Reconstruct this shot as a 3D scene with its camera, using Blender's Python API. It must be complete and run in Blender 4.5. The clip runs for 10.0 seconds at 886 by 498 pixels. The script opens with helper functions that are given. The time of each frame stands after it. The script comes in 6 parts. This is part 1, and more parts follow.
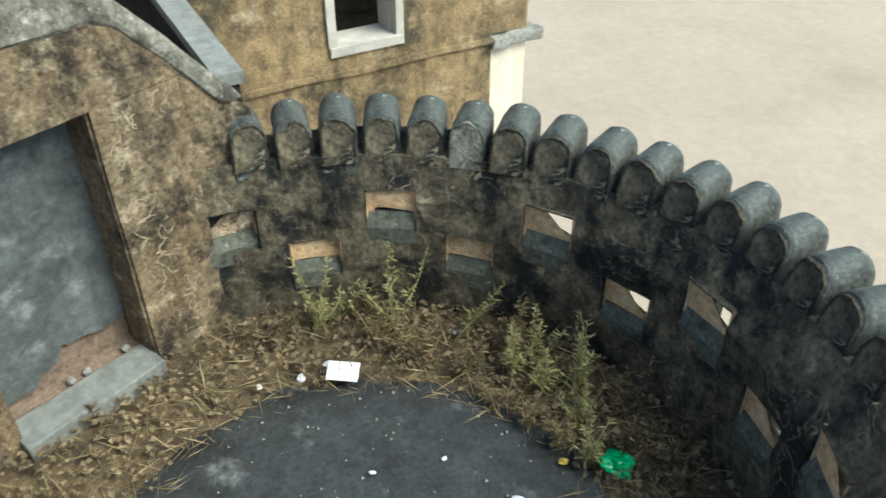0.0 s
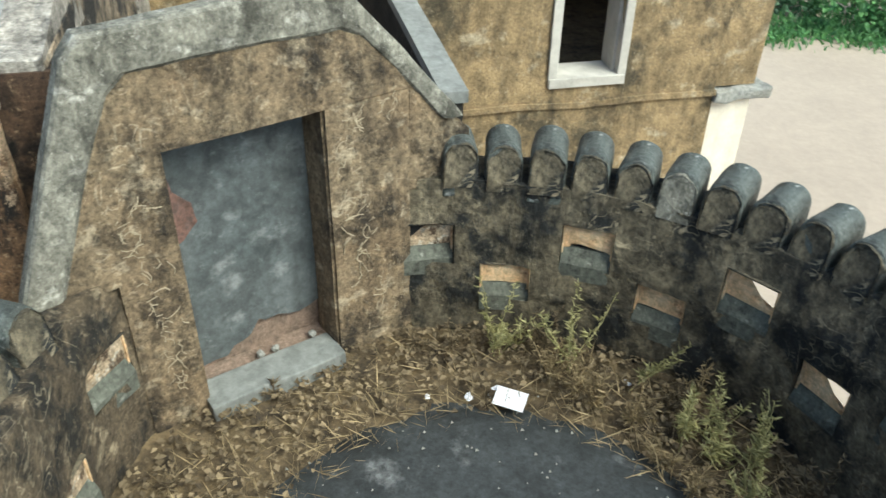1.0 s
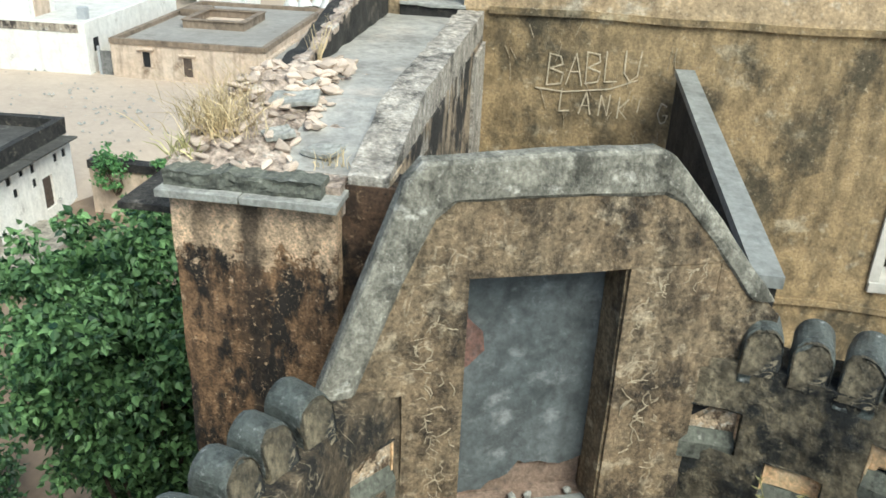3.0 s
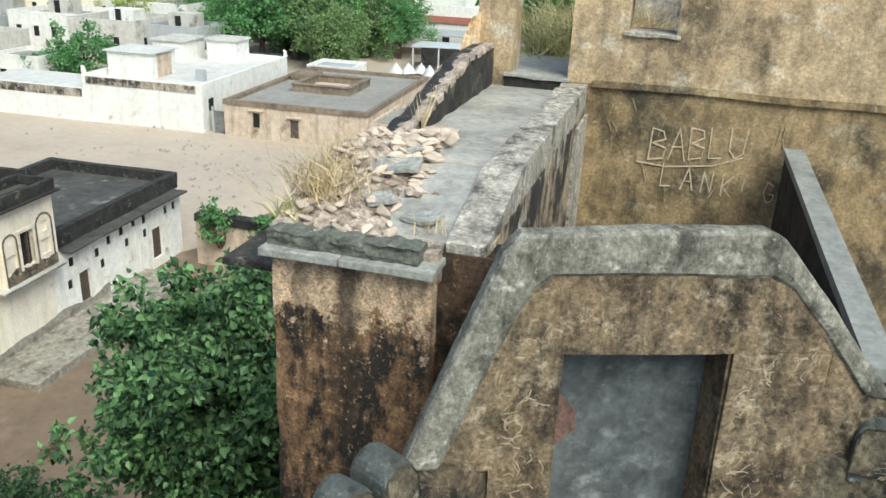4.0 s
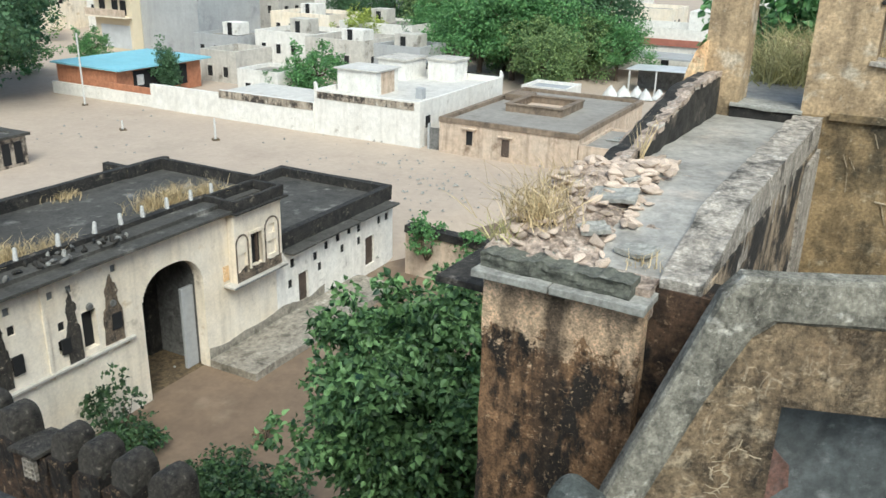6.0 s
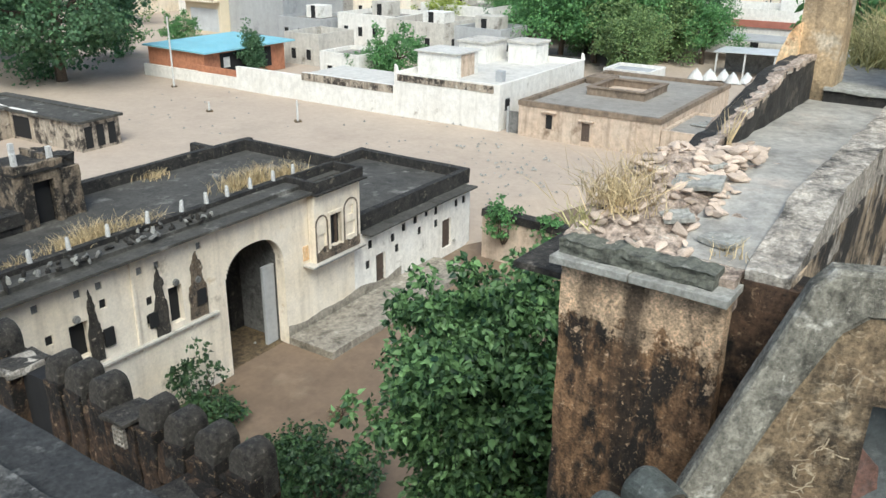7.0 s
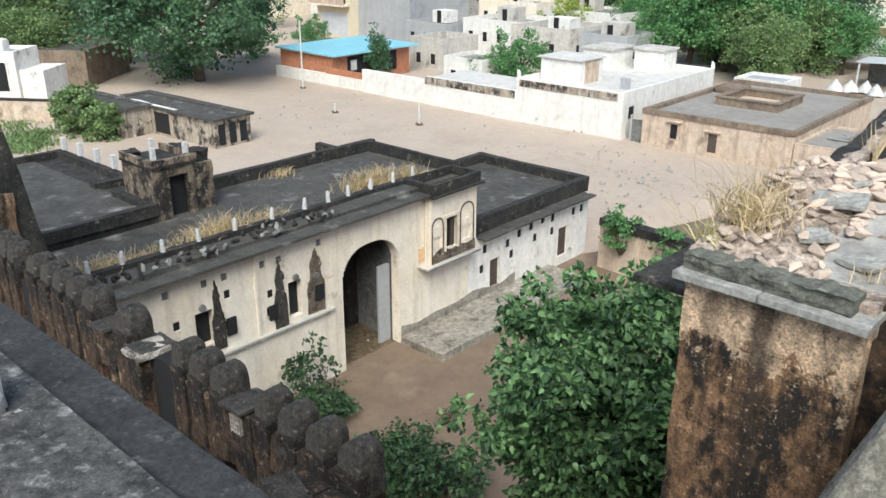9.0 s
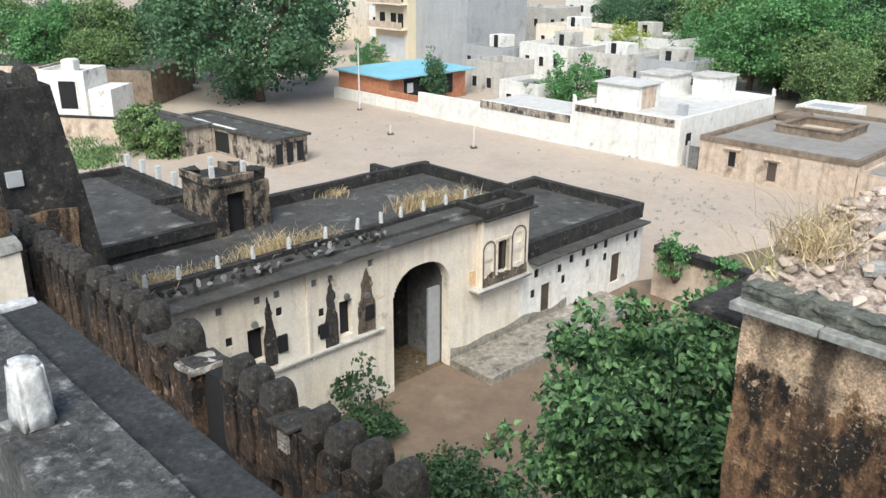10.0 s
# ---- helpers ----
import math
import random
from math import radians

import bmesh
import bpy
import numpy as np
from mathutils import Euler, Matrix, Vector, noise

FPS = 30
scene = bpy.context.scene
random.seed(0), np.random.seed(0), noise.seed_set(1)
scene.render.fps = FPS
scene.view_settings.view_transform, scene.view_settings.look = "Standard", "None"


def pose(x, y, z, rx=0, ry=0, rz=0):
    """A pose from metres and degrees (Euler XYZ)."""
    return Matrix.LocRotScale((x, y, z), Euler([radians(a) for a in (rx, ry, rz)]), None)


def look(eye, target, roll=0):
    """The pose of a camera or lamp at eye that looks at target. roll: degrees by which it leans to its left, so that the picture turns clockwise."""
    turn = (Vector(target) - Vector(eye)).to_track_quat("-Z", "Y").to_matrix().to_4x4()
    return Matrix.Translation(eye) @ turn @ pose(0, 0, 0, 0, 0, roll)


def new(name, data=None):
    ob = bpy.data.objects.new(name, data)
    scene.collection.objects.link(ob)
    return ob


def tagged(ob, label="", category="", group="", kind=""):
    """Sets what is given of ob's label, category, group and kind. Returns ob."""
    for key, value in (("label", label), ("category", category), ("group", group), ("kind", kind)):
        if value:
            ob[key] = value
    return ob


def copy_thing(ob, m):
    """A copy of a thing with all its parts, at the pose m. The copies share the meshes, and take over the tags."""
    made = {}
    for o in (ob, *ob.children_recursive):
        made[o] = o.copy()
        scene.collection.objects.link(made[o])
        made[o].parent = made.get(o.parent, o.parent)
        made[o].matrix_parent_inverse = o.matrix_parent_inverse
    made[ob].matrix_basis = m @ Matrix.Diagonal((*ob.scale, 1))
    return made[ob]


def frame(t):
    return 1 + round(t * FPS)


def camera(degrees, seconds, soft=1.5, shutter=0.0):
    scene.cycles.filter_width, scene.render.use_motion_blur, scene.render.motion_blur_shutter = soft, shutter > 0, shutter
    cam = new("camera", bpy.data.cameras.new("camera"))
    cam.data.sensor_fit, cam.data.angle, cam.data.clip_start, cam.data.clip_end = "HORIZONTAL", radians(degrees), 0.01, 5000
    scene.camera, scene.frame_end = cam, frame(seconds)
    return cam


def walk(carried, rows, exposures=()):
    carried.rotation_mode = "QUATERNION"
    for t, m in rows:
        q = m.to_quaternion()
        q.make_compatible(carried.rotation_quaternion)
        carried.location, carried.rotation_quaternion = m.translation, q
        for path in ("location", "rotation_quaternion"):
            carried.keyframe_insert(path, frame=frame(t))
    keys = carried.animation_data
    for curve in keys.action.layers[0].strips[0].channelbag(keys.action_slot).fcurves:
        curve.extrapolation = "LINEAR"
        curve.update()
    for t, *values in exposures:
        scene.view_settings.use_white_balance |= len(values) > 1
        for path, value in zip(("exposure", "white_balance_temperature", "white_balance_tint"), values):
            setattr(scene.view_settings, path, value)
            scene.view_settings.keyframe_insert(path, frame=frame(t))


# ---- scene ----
cam = camera(56.0, 10.0, 1.45, 0.25)
PATH = [
    (0, (-0.023, -0.039, 3.852), (-0.038, 1.553, 2.641), -0.3),
    (0.5, (-0.077, -0.046, 3.87), (-0.316, 1.552, 2.692), 0.4),
    (1, (-0.119, -0.051, 3.87), (-0.555, 1.519, 2.711), 1.2),
    (1.5, (-0.144, -0.074, 3.874), (-0.77, 1.466, 2.762), 2.0),
    (2, (-0.196, -0.083, 3.87), (-0.996, 1.436, 2.843), 2.7),
    (2.5, (-0.243, -0.086, 3.847), (-1.193, 1.404, 2.908), 2.7),
    (3, (-0.244, -0.105, 3.855), (-1.329, 1.336, 2.992), 2.5),
    (4.5, (-0.301, -0.104, 3.882), (-1.682, 1.171, 3.198), 2.7),
    (5, (-0.294, -0.129, 3.901), (-1.761, 1.051, 3.227), 2.4),
    (5.5, (-0.31, -0.142, 3.903), (-1.852, 0.932, 3.219), 1.9),
    (6, (-0.309, -0.165, 3.917), (-1.91, 0.808, 3.217), 1.5),
    (7.5, (-0.332, -0.167, 3.923), (-2.031, 0.573, 3.17), 0.3),
    (8, (-0.294, -0.196, 3.947), (-2.015, 0.489, 3.194), 0.1),
    (8.5, (-0.313, -0.193, 3.936), (-2.06, 0.437, 3.191), 0.1),
    (9, (-0.39, -0.157, 3.905), (-2.168, 0.395, 3.174), 0.2),
    (9.5, (-0.405, -0.151, 3.901), (-2.223, 0.333, 3.194), 0.07),
    (10, (-0.42, -0.145, 3.897), (-2.25, 0.293, 3.216), 0.3),
]
walk(cam, [(t, look(eye, target, roll)) for t, eye, target, roll in PATH], [(0, 0.72, 5980, -6), (1, 0.76, 5980, -5), (2, 0.84, 5980, -4), (3, 0.66, 5980, -3), (4.5, 0.46, 5980, -2), (5.5, 0.40, 5980, -1), (7.5, 0.44, 5980, 3), (10, 0.51, 5980, 5)])

# world and light
world = bpy.data.worlds.new("world")
scene.world = world
world.use_nodes = True
wn = world.node_tree.nodes
sky = wn.new("ShaderNodeTexSky")
sky.sky_type, sky.sun_disc, sky.sun_elevation, sky.sun_rotation = "NISHITA", False, radians(49), radians(111)
sky.dust_density, sky.air_density = 3.0, 1.0
world.node_tree.links.new(sky.outputs[0], wn["Background"].inputs[0])
wn["Background"].inputs[1].default_value = 0.13
sun = new("sun", bpy.data.lights.new("sun", "SUN"))
sun.data.energy, sun.data.angle, sun.data.color = 2.6, radians(35), (1.0, 0.94, 0.84)
sun.matrix_basis = look((8.4, -3.2, 10.4), (0, 0, 0))


# ---- small tools ----
def thing(name, label, category, m=None, group="", kind=""):
    ob = new(name)
    if m is not None:
        ob.matrix_basis = m
    ob.empty_display_size = 0.1
    return tagged(ob, label, category, group, kind)


def part(name, bm, material, parent=None, label="", smooth=False, m=None):
    me = bpy.data.meshes.new(name)
    bmesh.ops.recalc_face_normals(bm, faces=bm.faces[:])
    bm.to_mesh(me)
    bm.free()
    me.materials.append(material)
    if smooth:
        me.polygons.foreach_set("use_smooth", [True] * len(me.polygons))
    ob = new(name, me)
    ob.parent = parent
    if m is not None:
        ob.matrix_basis = m
    if label:
        ob["label"] = label
    return ob


def share(name, source, parent, m, label=""):
    ob = new(name, source.data)
    ob.parent, ob.matrix_basis = parent, m
    if label:
        ob["label"] = label
    return ob


def raw(name, verts, faces, material, parent=None, label="", smooth=False, m=None):
    me = bpy.data.meshes.new(name)
    me.from_pydata([tuple(v) for v in verts], [], faces)
    me.materials.append(material)
    if smooth:
        me.polygons.foreach_set("use_smooth", [True] * len(me.polygons))
    ob = new(name, me)
    ob.parent = parent
    if m is not None:
        ob.matrix_basis = m
    if label:
        ob["label"] = label
    return ob


def box(bm, x0, y0, z0, x1, y1, z1, bevel=0.0, m=None):
    mm = Matrix.Translation(((x0 + x1) / 2, (y0 + y1) / 2, (z0 + z1) / 2)) @ Matrix.Diagonal((abs(x1 - x0), abs(y1 - y0), abs(z1 - z0), 1))
    if m is not None:
        mm = m @ mm
    vs = bmesh.ops.create_cube(bm, size=1, matrix=mm)["verts"]
    if bevel:
        es = list({e for v in vs for e in v.link_edges})
        bmesh.ops.bevel(bm, geom=es, offset=bevel, segments=2, affect="EDGES", profile=0.6)
    return bm


def boxed(*a, **k):
    return box(bmesh.new(), *a, **k)


def prism(points, y0, y1, bm=None, axis="y"):
    """A polygon of (x, z) pushed from y0 to y1; axis z: a polygon of (x, y) pushed in z."""
    bm = bm or bmesh.new()
    put = (lambda p, k: (p[0], k, p[1])) if axis == "y" else (lambda p, k: (p[0], p[1], k))
    a = [bm.verts.new(put(p, y0)) for p in points]
    b = [bm.verts.new(put(p, y1)) for p in points]
    bm.faces.new(a), bm.faces.new(b[::-1])
    for i in range(len(a)):
        j = (i + 1) % len(a)
        bm.faces.new((a[i], a[j], b[j], b[i]))
    return bm


def rough(bm, amp, size, cuts=0, seed=0.0):
    """Uneven, worn faces and edges."""
    if cuts:
        bmesh.ops.triangulate(bm, faces=[f for f in bm.faces if len(f.verts) > 4])
        bmesh.ops.subdivide_edges(bm, edges=bm.edges[:], cuts=cuts, use_grid_fill=True)
    for v in bm.verts:
        n = noise.noise_vector(v.co / size + Vector((seed, seed * 1.7, 3.1)))
        v.co += n * amp
    return bm


def holed(xs, zs, holes, place, depth, bm=None):
    """A wall over the grid xs by zs with openings (x0, x1, z0, z1) right through it; place(x, z, k) gives a point, k = 0 front, 1 back."""
    bm = bm or bmesh.new()
    xs = sorted(set(round(x, 4) for x in list(xs) + [h[i] for h in holes for i in (0, 1)]))
    zs = sorted(set(round(z, 4) for z in list(zs) + [h[i] for h in holes for i in (2, 3)]))
    memo = {}

    def v(i, j, k):
        if (i, j, k) not in memo:
            memo[i, j, k] = bm.verts.new(place(xs[i], zs[j], k))
        return memo[i, j, k]

    def solid(i, j):
        if i < 0 or j < 0 or i >= len(xs) - 1 or j >= len(zs) - 1:
            return False
        cx, cz = (xs[i] + xs[i + 1]) / 2, (zs[j] + zs[j + 1]) / 2
        return not any(a < cx < b and c < cz < d for a, b, c, d in holes)

    for i in range(len(xs) - 1):
        for j in range(len(zs) - 1):
            if not solid(i, j):
                continue
            bm.faces.new((v(i, j, 0), v(i + 1, j, 0), v(i + 1, j + 1, 0), v(i, j + 1, 0)))
            bm.faces.new((v(i, j, 1), v(i, j + 1, 1), v(i + 1, j + 1, 1), v(i + 1, j, 1)))
            for di, dj, p, q in ((-1, 0, (i, j), (i, j + 1)), (1, 0, (i + 1, j), (i + 1, j + 1)), (0, -1, (i, j), (i + 1, j)), (0, 1, (i, j + 1), (i + 1, j + 1))):
                if not solid(i + di, j + dj):
                    bm.faces.new((v(*p, 0), v(*q, 0), v(*q, 1), v(*p, 1)))
    return bm


def steps(a, b, n):
    return [a + (b - a) * i / n for i in range(n + 1)]


# ---- materials ----
def nodes(name):
    m = bpy.data.materials.new(name)
    m.use_nodes = True
    return m, m.node_tree.nodes, m.node_tree.links, m.node_tree.nodes["Principled BSDF"]


def ramp(n, l, src, stops):
    r = n.new("ShaderNodeValToRGB")
    while len(r.color_ramp.elements) < len(stops):
        r.color_ramp.elements.new(0.5)
    for e, (p, c) in zip(r.color_ramp.elements, stops):
        e.position, e.color = p, (*c, 1) if len(c) == 3 else c
    l.new(src, r.inputs[0])
    return r.outputs[0]


def noise_tex(n, l, coord, scale, detail=6, stretch=(1, 1, 1), rough_=0.6):
    mp = n.new("ShaderNodeMapping")
    mp.inputs["Scale"].default_value = stretch
    l.new(coord, mp.inputs[0])
    t = n.new("ShaderNodeTexNoise")
    t.inputs["Scale"].default_value, t.inputs["Detail"].default_value, t.inputs["Roughness"].default_value = scale, detail, rough_
    l.new(mp.outputs[0], t.inputs["Vector"])
    return t.outputs["Fac"]


def mix(n, l, fac, a, b, mode="MIX"):
    x = n.new("ShaderNodeMix")
    x.data_type, x.blend_type = "RGBA", mode
    for sock, val in ((x.inputs["Factor"], fac), (x.inputs["A"], a), (x.inputs["B"], b)):
        if isinstance(val, (int, float)):
            sock.default_value = val
        elif isinstance(val, tuple):
            sock.default_value = (*val, 1)
        else:
            l.new(val, sock)
    return x.outputs["Result"]


BW = lambda a, b: [(a, (0, 0, 0)), (b, (1, 1, 1))]


def weathered(name, main, second, grime, big=1.2, fine=22, streaks=0.5, grime_at=(0.5, 0.7), roughness=0.9, bump=0.25, third=None, third_at=(0.58, 0.64), scratch=None, grit=0.48, mottle=0.25, drawn=0.8, chips=0.0, chip_size=7.0, crown=None, run_at=None):
    """Old plaster, stone or concrete: two tones, grime in patches and in runs, fine grain and relief."""
    m, n, l, b = nodes(name)
    co = n.new("ShaderNodeTexCoord").outputs["Object"]
    col = mix(n, l, ramp(n, l, noise_tex(n, l, co, big, 8), BW(0.35, 0.68)), main, second)
    if third:
        col = mix(n, l, ramp(n, l, noise_tex(n, l, co, big * 2.3, 7, (1, 1, 1.3)), BW(*third_at)), col, third)
    patch = ramp(n, l, noise_tex(n, l, co, big * 1.7, 10, (1.0, 1.0, drawn), 0.7), BW(*grime_at))
    col = mix(n, l, patch, col, grime)
    if streaks:
        run = ramp(n, l, noise_tex(n, l, co, big * 4, 6, (1.6, 1.6, 0.12)), [(0.5, (0, 0, 0)), (0.75, (streaks, streaks, streaks))])
        col = mix(n, l, run, col, grime)
    if scratch:
        w = n.new("ShaderNodeTexNoise")
        w.inputs["Scale"].default_value, w.inputs["Detail"].default_value, w.inputs["Distortion"].default_value = 4.2, 2, 1.6
        l.new(co, w.inputs["Vector"])
        line = ramp(n, l, w.outputs["Fac"], [(0.478, (0, 0, 0)), (0.5, (0.75, 0.75, 0.75)), (0.522, (0, 0, 0))])
        worn = ramp(n, l, noise_tex(n, l, co, 2.2, 4), BW(0.5, 0.62))
        mul = n.new("ShaderNodeMath")
        mul.operation = "MULTIPLY"
        l.new(line, mul.inputs[0]), l.new(worn, mul.inputs[1])
        col = mix(n, l, mul.outputs[0], col, scratch)
    if crown:
        # old plaster coat that still clings above, broken away in a ragged line; a black run from the slab joint crosses it
        z0, z1, coat = crown
        sep = n.new("ShaderNodeSeparateXYZ")
        l.new(co, sep.inputs[0])

        def math_(op, a, c):
            k = n.new("ShaderNodeMath")
            k.operation = op
            for sock, val in zip(k.inputs, (a, c)):
                if isinstance(val, (int, float)):
                    sock.default_value = val
                else:
                    l.new(val, sock)
            return k.outputs[0]
        up = math_("DIVIDE", math_("SUBTRACT", sep.outputs[2], z0), z1 - z0)
        wob = math_("MULTIPLY", math_("SUBTRACT", noise_tex(n, l, co, 7, 10, (1, 1, 0.8), 0.75), 0.5), 2.6)
        col = mix(n, l, ramp(n, l, math_("ADD", up, wob), [(0.34, (0, 0, 0)), (0.44, (0.92, 0.92, 0.92))]), col, coat)
        away = math_("ABSOLUTE", math_("ADD", math_("SUBTRACT", sep.outputs[0], run_at), math_("MULTIPLY", wob, 0.05)), 0)
        col = mix(n, l, ramp(n, l, away, [(0.035, (0.85, 0.85, 0.85)), (0.10, (0, 0, 0))]), col, grime)
    if chips:
        flake = noise_tex(n, l, co, big * chip_size, 12, (1, 1, 0.85), 0.8)
        col = mix(n, l, ramp(n, l, flake, [(0.575, (0, 0, 0)), (0.60, (chips,) * 3)]), col, third or second)
        pit = noise_tex(n, l, co, big * chip_size * 1.4, 12, (1.1, 1, 1), 0.8)
        col = mix(n, l, ramp(n, l, pit, [(0.385, (chips,) * 3), (0.41, (0, 0, 0))]), col, grime)
    grain = noise_tex(n, l, co, fine, 9, (1, 1, 1), 0.75)
    g = ramp(n, l, grain, [(0.3, (grit,) * 3), (0.66, (2 - grit * 0.9 - 0.45,) * 3 if grit < 0.8 else (1.05,) * 3)])
    col = mix(n, l, 1.0, col, g, "MULTIPLY")
    blot = ramp(n, l, noise_tex(n, l, co, big * 5.5, 5, (1, 1, 0.7), 0.65), [(0.36, (1 - mottle,) * 3), (0.62, (1 + mottle * 0.4,) * 3)])
    col = mix(n, l, 1.0, col, blot, "MULTIPLY")
    l.new(col, b.inputs["Base Color"])
    b.inputs["Roughness"].default_value = roughness
    bp = n.new("ShaderNodeBump")
    bp.inputs["Strength"].default_value, bp.inputs["Distance"].default_value = bump, 0.03
    h = mix(n, l, 0.5, grain, patch)
    l.new(h, bp.inputs["Height"])
    l.new(bp.outputs[0], b.inputs["Normal"])
    return m


def plain(name, colour, roughness=0.6, vary=0.25, scale=9, metallic=0.0, random_=0.0):
    m, n, l, b = nodes(name)
    co = n.new("ShaderNodeTexCoord").outputs["Object"]
    f = ramp(n, l, noise_tex(n, l, co, scale, 6), [(0.3, (1 - vary,) * 3), (0.7, (1 + vary * 0.5,) * 3)])
    col = mix(n, l, 1.0, colour, f, "MULTIPLY")
    if random_:
        info = n.new("ShaderNodeObjectInfo")
        col = mix(n, l, 1.0, col, ramp(n, l, info.outputs["Random"], [(0, (1 - random_,) * 3), (1, (1 + random_,) * 3)]), "MULTIPLY")
    l.new(col, b.inputs["Base Color"])
    b.inputs["Roughness"].default_value, b.inputs["Metallic"].default_value = roughness, metallic
    return m


def leafy(name, dark, light, rough_=0.55):
    m, n, l, b = nodes(name)
    geo = n.new("ShaderNodeNewGeometry")
    co = n.new("ShaderNodeTexCoord").outputs["Object"]
    col = ramp(n, l, geo.outputs["Random Per Island"], [(0.0, dark), (0.75, light), (1.0, tuple(min(1, c * 1.35) for c in light))])
    col = mix(n, l, 1.0, col, ramp(n, l, noise_tex(n, l, co, 0.7, 3), [(0.3, (0.7,) * 3), (0.7, (1.25,) * 3)]), "MULTIPLY")
    l.new(col, b.inputs["Base Color"])
    b.inputs["Roughness"].default_value = rough_
    tr = n.new("ShaderNodeBsdfTranslucent")
    l.new(col, tr.inputs[0])
    sh = n.new("ShaderNodeMixShader")
    sh.inputs[0].default_value = 0.25
    l.new(b.outputs[0], sh.inputs[1]), l.new(tr.outputs[0], sh.inputs[2])
    l.new(sh.outputs[0], n["Material Output"].inputs[0])
    return m


OCHRE = weathered("ochre_plaster", (0.41, 0.295, 0.155), (0.33, 0.235, 0.122), (0.105, 0.084, 0.05), 1.0, 34, 0.7, (0.49, 0.62), third=(0.60, 0.50, 0.34), third_at=(0.58, 0.67), grit=0.42, bump=0.6, mottle=0.42, chips=0.5, chip_size=14)
OCHREU = weathered("pale_upper_plaster", (0.60, 0.455, 0.285), (0.50, 0.365, 0.215), (0.17, 0.13, 0.08), 1.0, 34, 0.6, (0.53, 0.66), third=(0.72, 0.62, 0.47), third_at=(0.55, 0.64), grit=0.42, bump=0.6, mottle=0.35, chips=0.5, chip_size=14)
GABLE = weathered("scratched_plaster", (0.25, 0.175, 0.102), (0.33, 0.25, 0.155), (0.05, 0.038, 0.026), 1.9, 34, 0.6, (0.5, 0.62), bump=0.9, third=(0.50, 0.40, 0.27), third_at=(0.57, 0.62), scratch=(0.60, 0.49, 0.34), grit=0.22, mottle=0.4, chips=0.6, chip_size=17)
RING = weathered("black_algae_plaster", (0.225, 0.185, 0.12), (0.14, 0.118, 0.08), (0.02, 0.021, 0.02), 1.5, 28, 0.6, (0.47, 0.57), bump=0.8, third=(0.35, 0.29, 0.19), third_at=(0.60, 0.65), scratch=(0.46, 0.38, 0.25), grit=0.2, mottle=0.45, chips=0.5, chip_size=15)
RINGL = weathered("brown_algae_plaster", (0.19, 0.14, 0.085), (0.13, 0.098, 0.062), (0.028, 0.025, 0.02), 1.7, 30, 0.6, (0.47, 0.58), bump=0.9, third=(0.40, 0.32, 0.21), third_at=(0.60, 0.65), scratch=(0.52, 0.43, 0.29), grit=0.2, mottle=0.45, chips=0.55, chip_size=15)
BAND = weathered("grey_lime_coping", (0.325, 0.308, 0.252), (0.24, 0.225, 0.182), (0.088, 0.083, 0.065), 2.6, 38, 0.5, (0.5, 0.64), bump=0.6, third=(0.52, 0.495, 0.43), third_at=(0.61, 0.67), grit=0.3, mottle=0.38, chips=0.7, chip_size=14)
CAPS = weathered("dark_grey_merlon_stone", (0.086, 0.098, 0.089), (0.115, 0.128, 0.116), (0.036, 0.04, 0.037), 4.0, 48, 0.0, (0.5, 0.64), 0.5, bump=0.6, third=(0.42, 0.43, 0.41), third_at=(0.63, 0.67), grit=0.32, mottle=0.25, chips=0.4, chip_size=10)
BROWN = weathered("brown_peeling_plaster", (0.30, 0.195, 0.11), (0.19, 0.118, 0.066), (0.03, 0.023, 0.017), 1.5, 36, 1.0, (0.48, 0.57), bump=0.9, third=(0.56, 0.43, 0.285), third_at=(0.61, 0.645), grit=0.15, mottle=0.5, drawn=0.35, chips=0.75, chip_size=18)
SLATE = weathered("blue_grey_cement", (0.115, 0.13, 0.132), (0.17, 0.185, 0.188), (0.05, 0.056, 0.058), 1.6, 20, 0.0, (0.52, 0.75), 0.55, bump=0.12, third=(0.36, 0.375, 0.37), third_at=(0.55, 0.72), grit=0.55, mottle=0.35, chips=0.3)
PALE = weathered("pale_grey_slab", (0.42, 0.415, 0.375), (0.32, 0.315, 0.285), (0.17, 0.175, 0.165), 2.5, 28, 0.0, (0.55, 0.75), 0.8, bump=0.2, grit=0.5)
LOOP = weathered("orange_brick_plaster", (0.90, 0.56, 0.28), (0.92, 0.72, 0.46), (0.40, 0.19, 0.09), 6, 34, 0.3, (0.58, 0.66), grit=0.5)
PINK = weathered("pink_broken_mortar", (0.36, 0.26, 0.20), (0.28, 0.2, 0.15), (0.17, 0.13, 0.1), 5, 40, 0.0, (0.5, 0.7), bump=0.5)
FLOOR = weathered("dark_bastion_floor", (0.062, 0.068, 0.07), (0.042, 0.046, 0.047), (0.02, 0.021, 0.021), 1.2, 34, 0.0, (0.5, 0.66), 0.6, bump=0.3, third=(0.28, 0.285, 0.285), third_at=(0.58, 0.76), grit=0.35, mottle=0.35)
TOWERF = weathered("brown_plaster_with_pale_coat", (0.36, 0.21, 0.108), (0.23, 0.13, 0.065), (0.026, 0.02, 0.015), 1.7, 60, 0.9, (0.49, 0.555), bump=1.0, third=(0.62, 0.43, 0.26), third_at=(0.60, 0.625), grit=0.12, mottle=0.5, drawn=0.5, chips=0.9, chip_size=19, crown=(1.5, 2.1, (0.88, 0.64, 0.42)), run_at=-0.40)
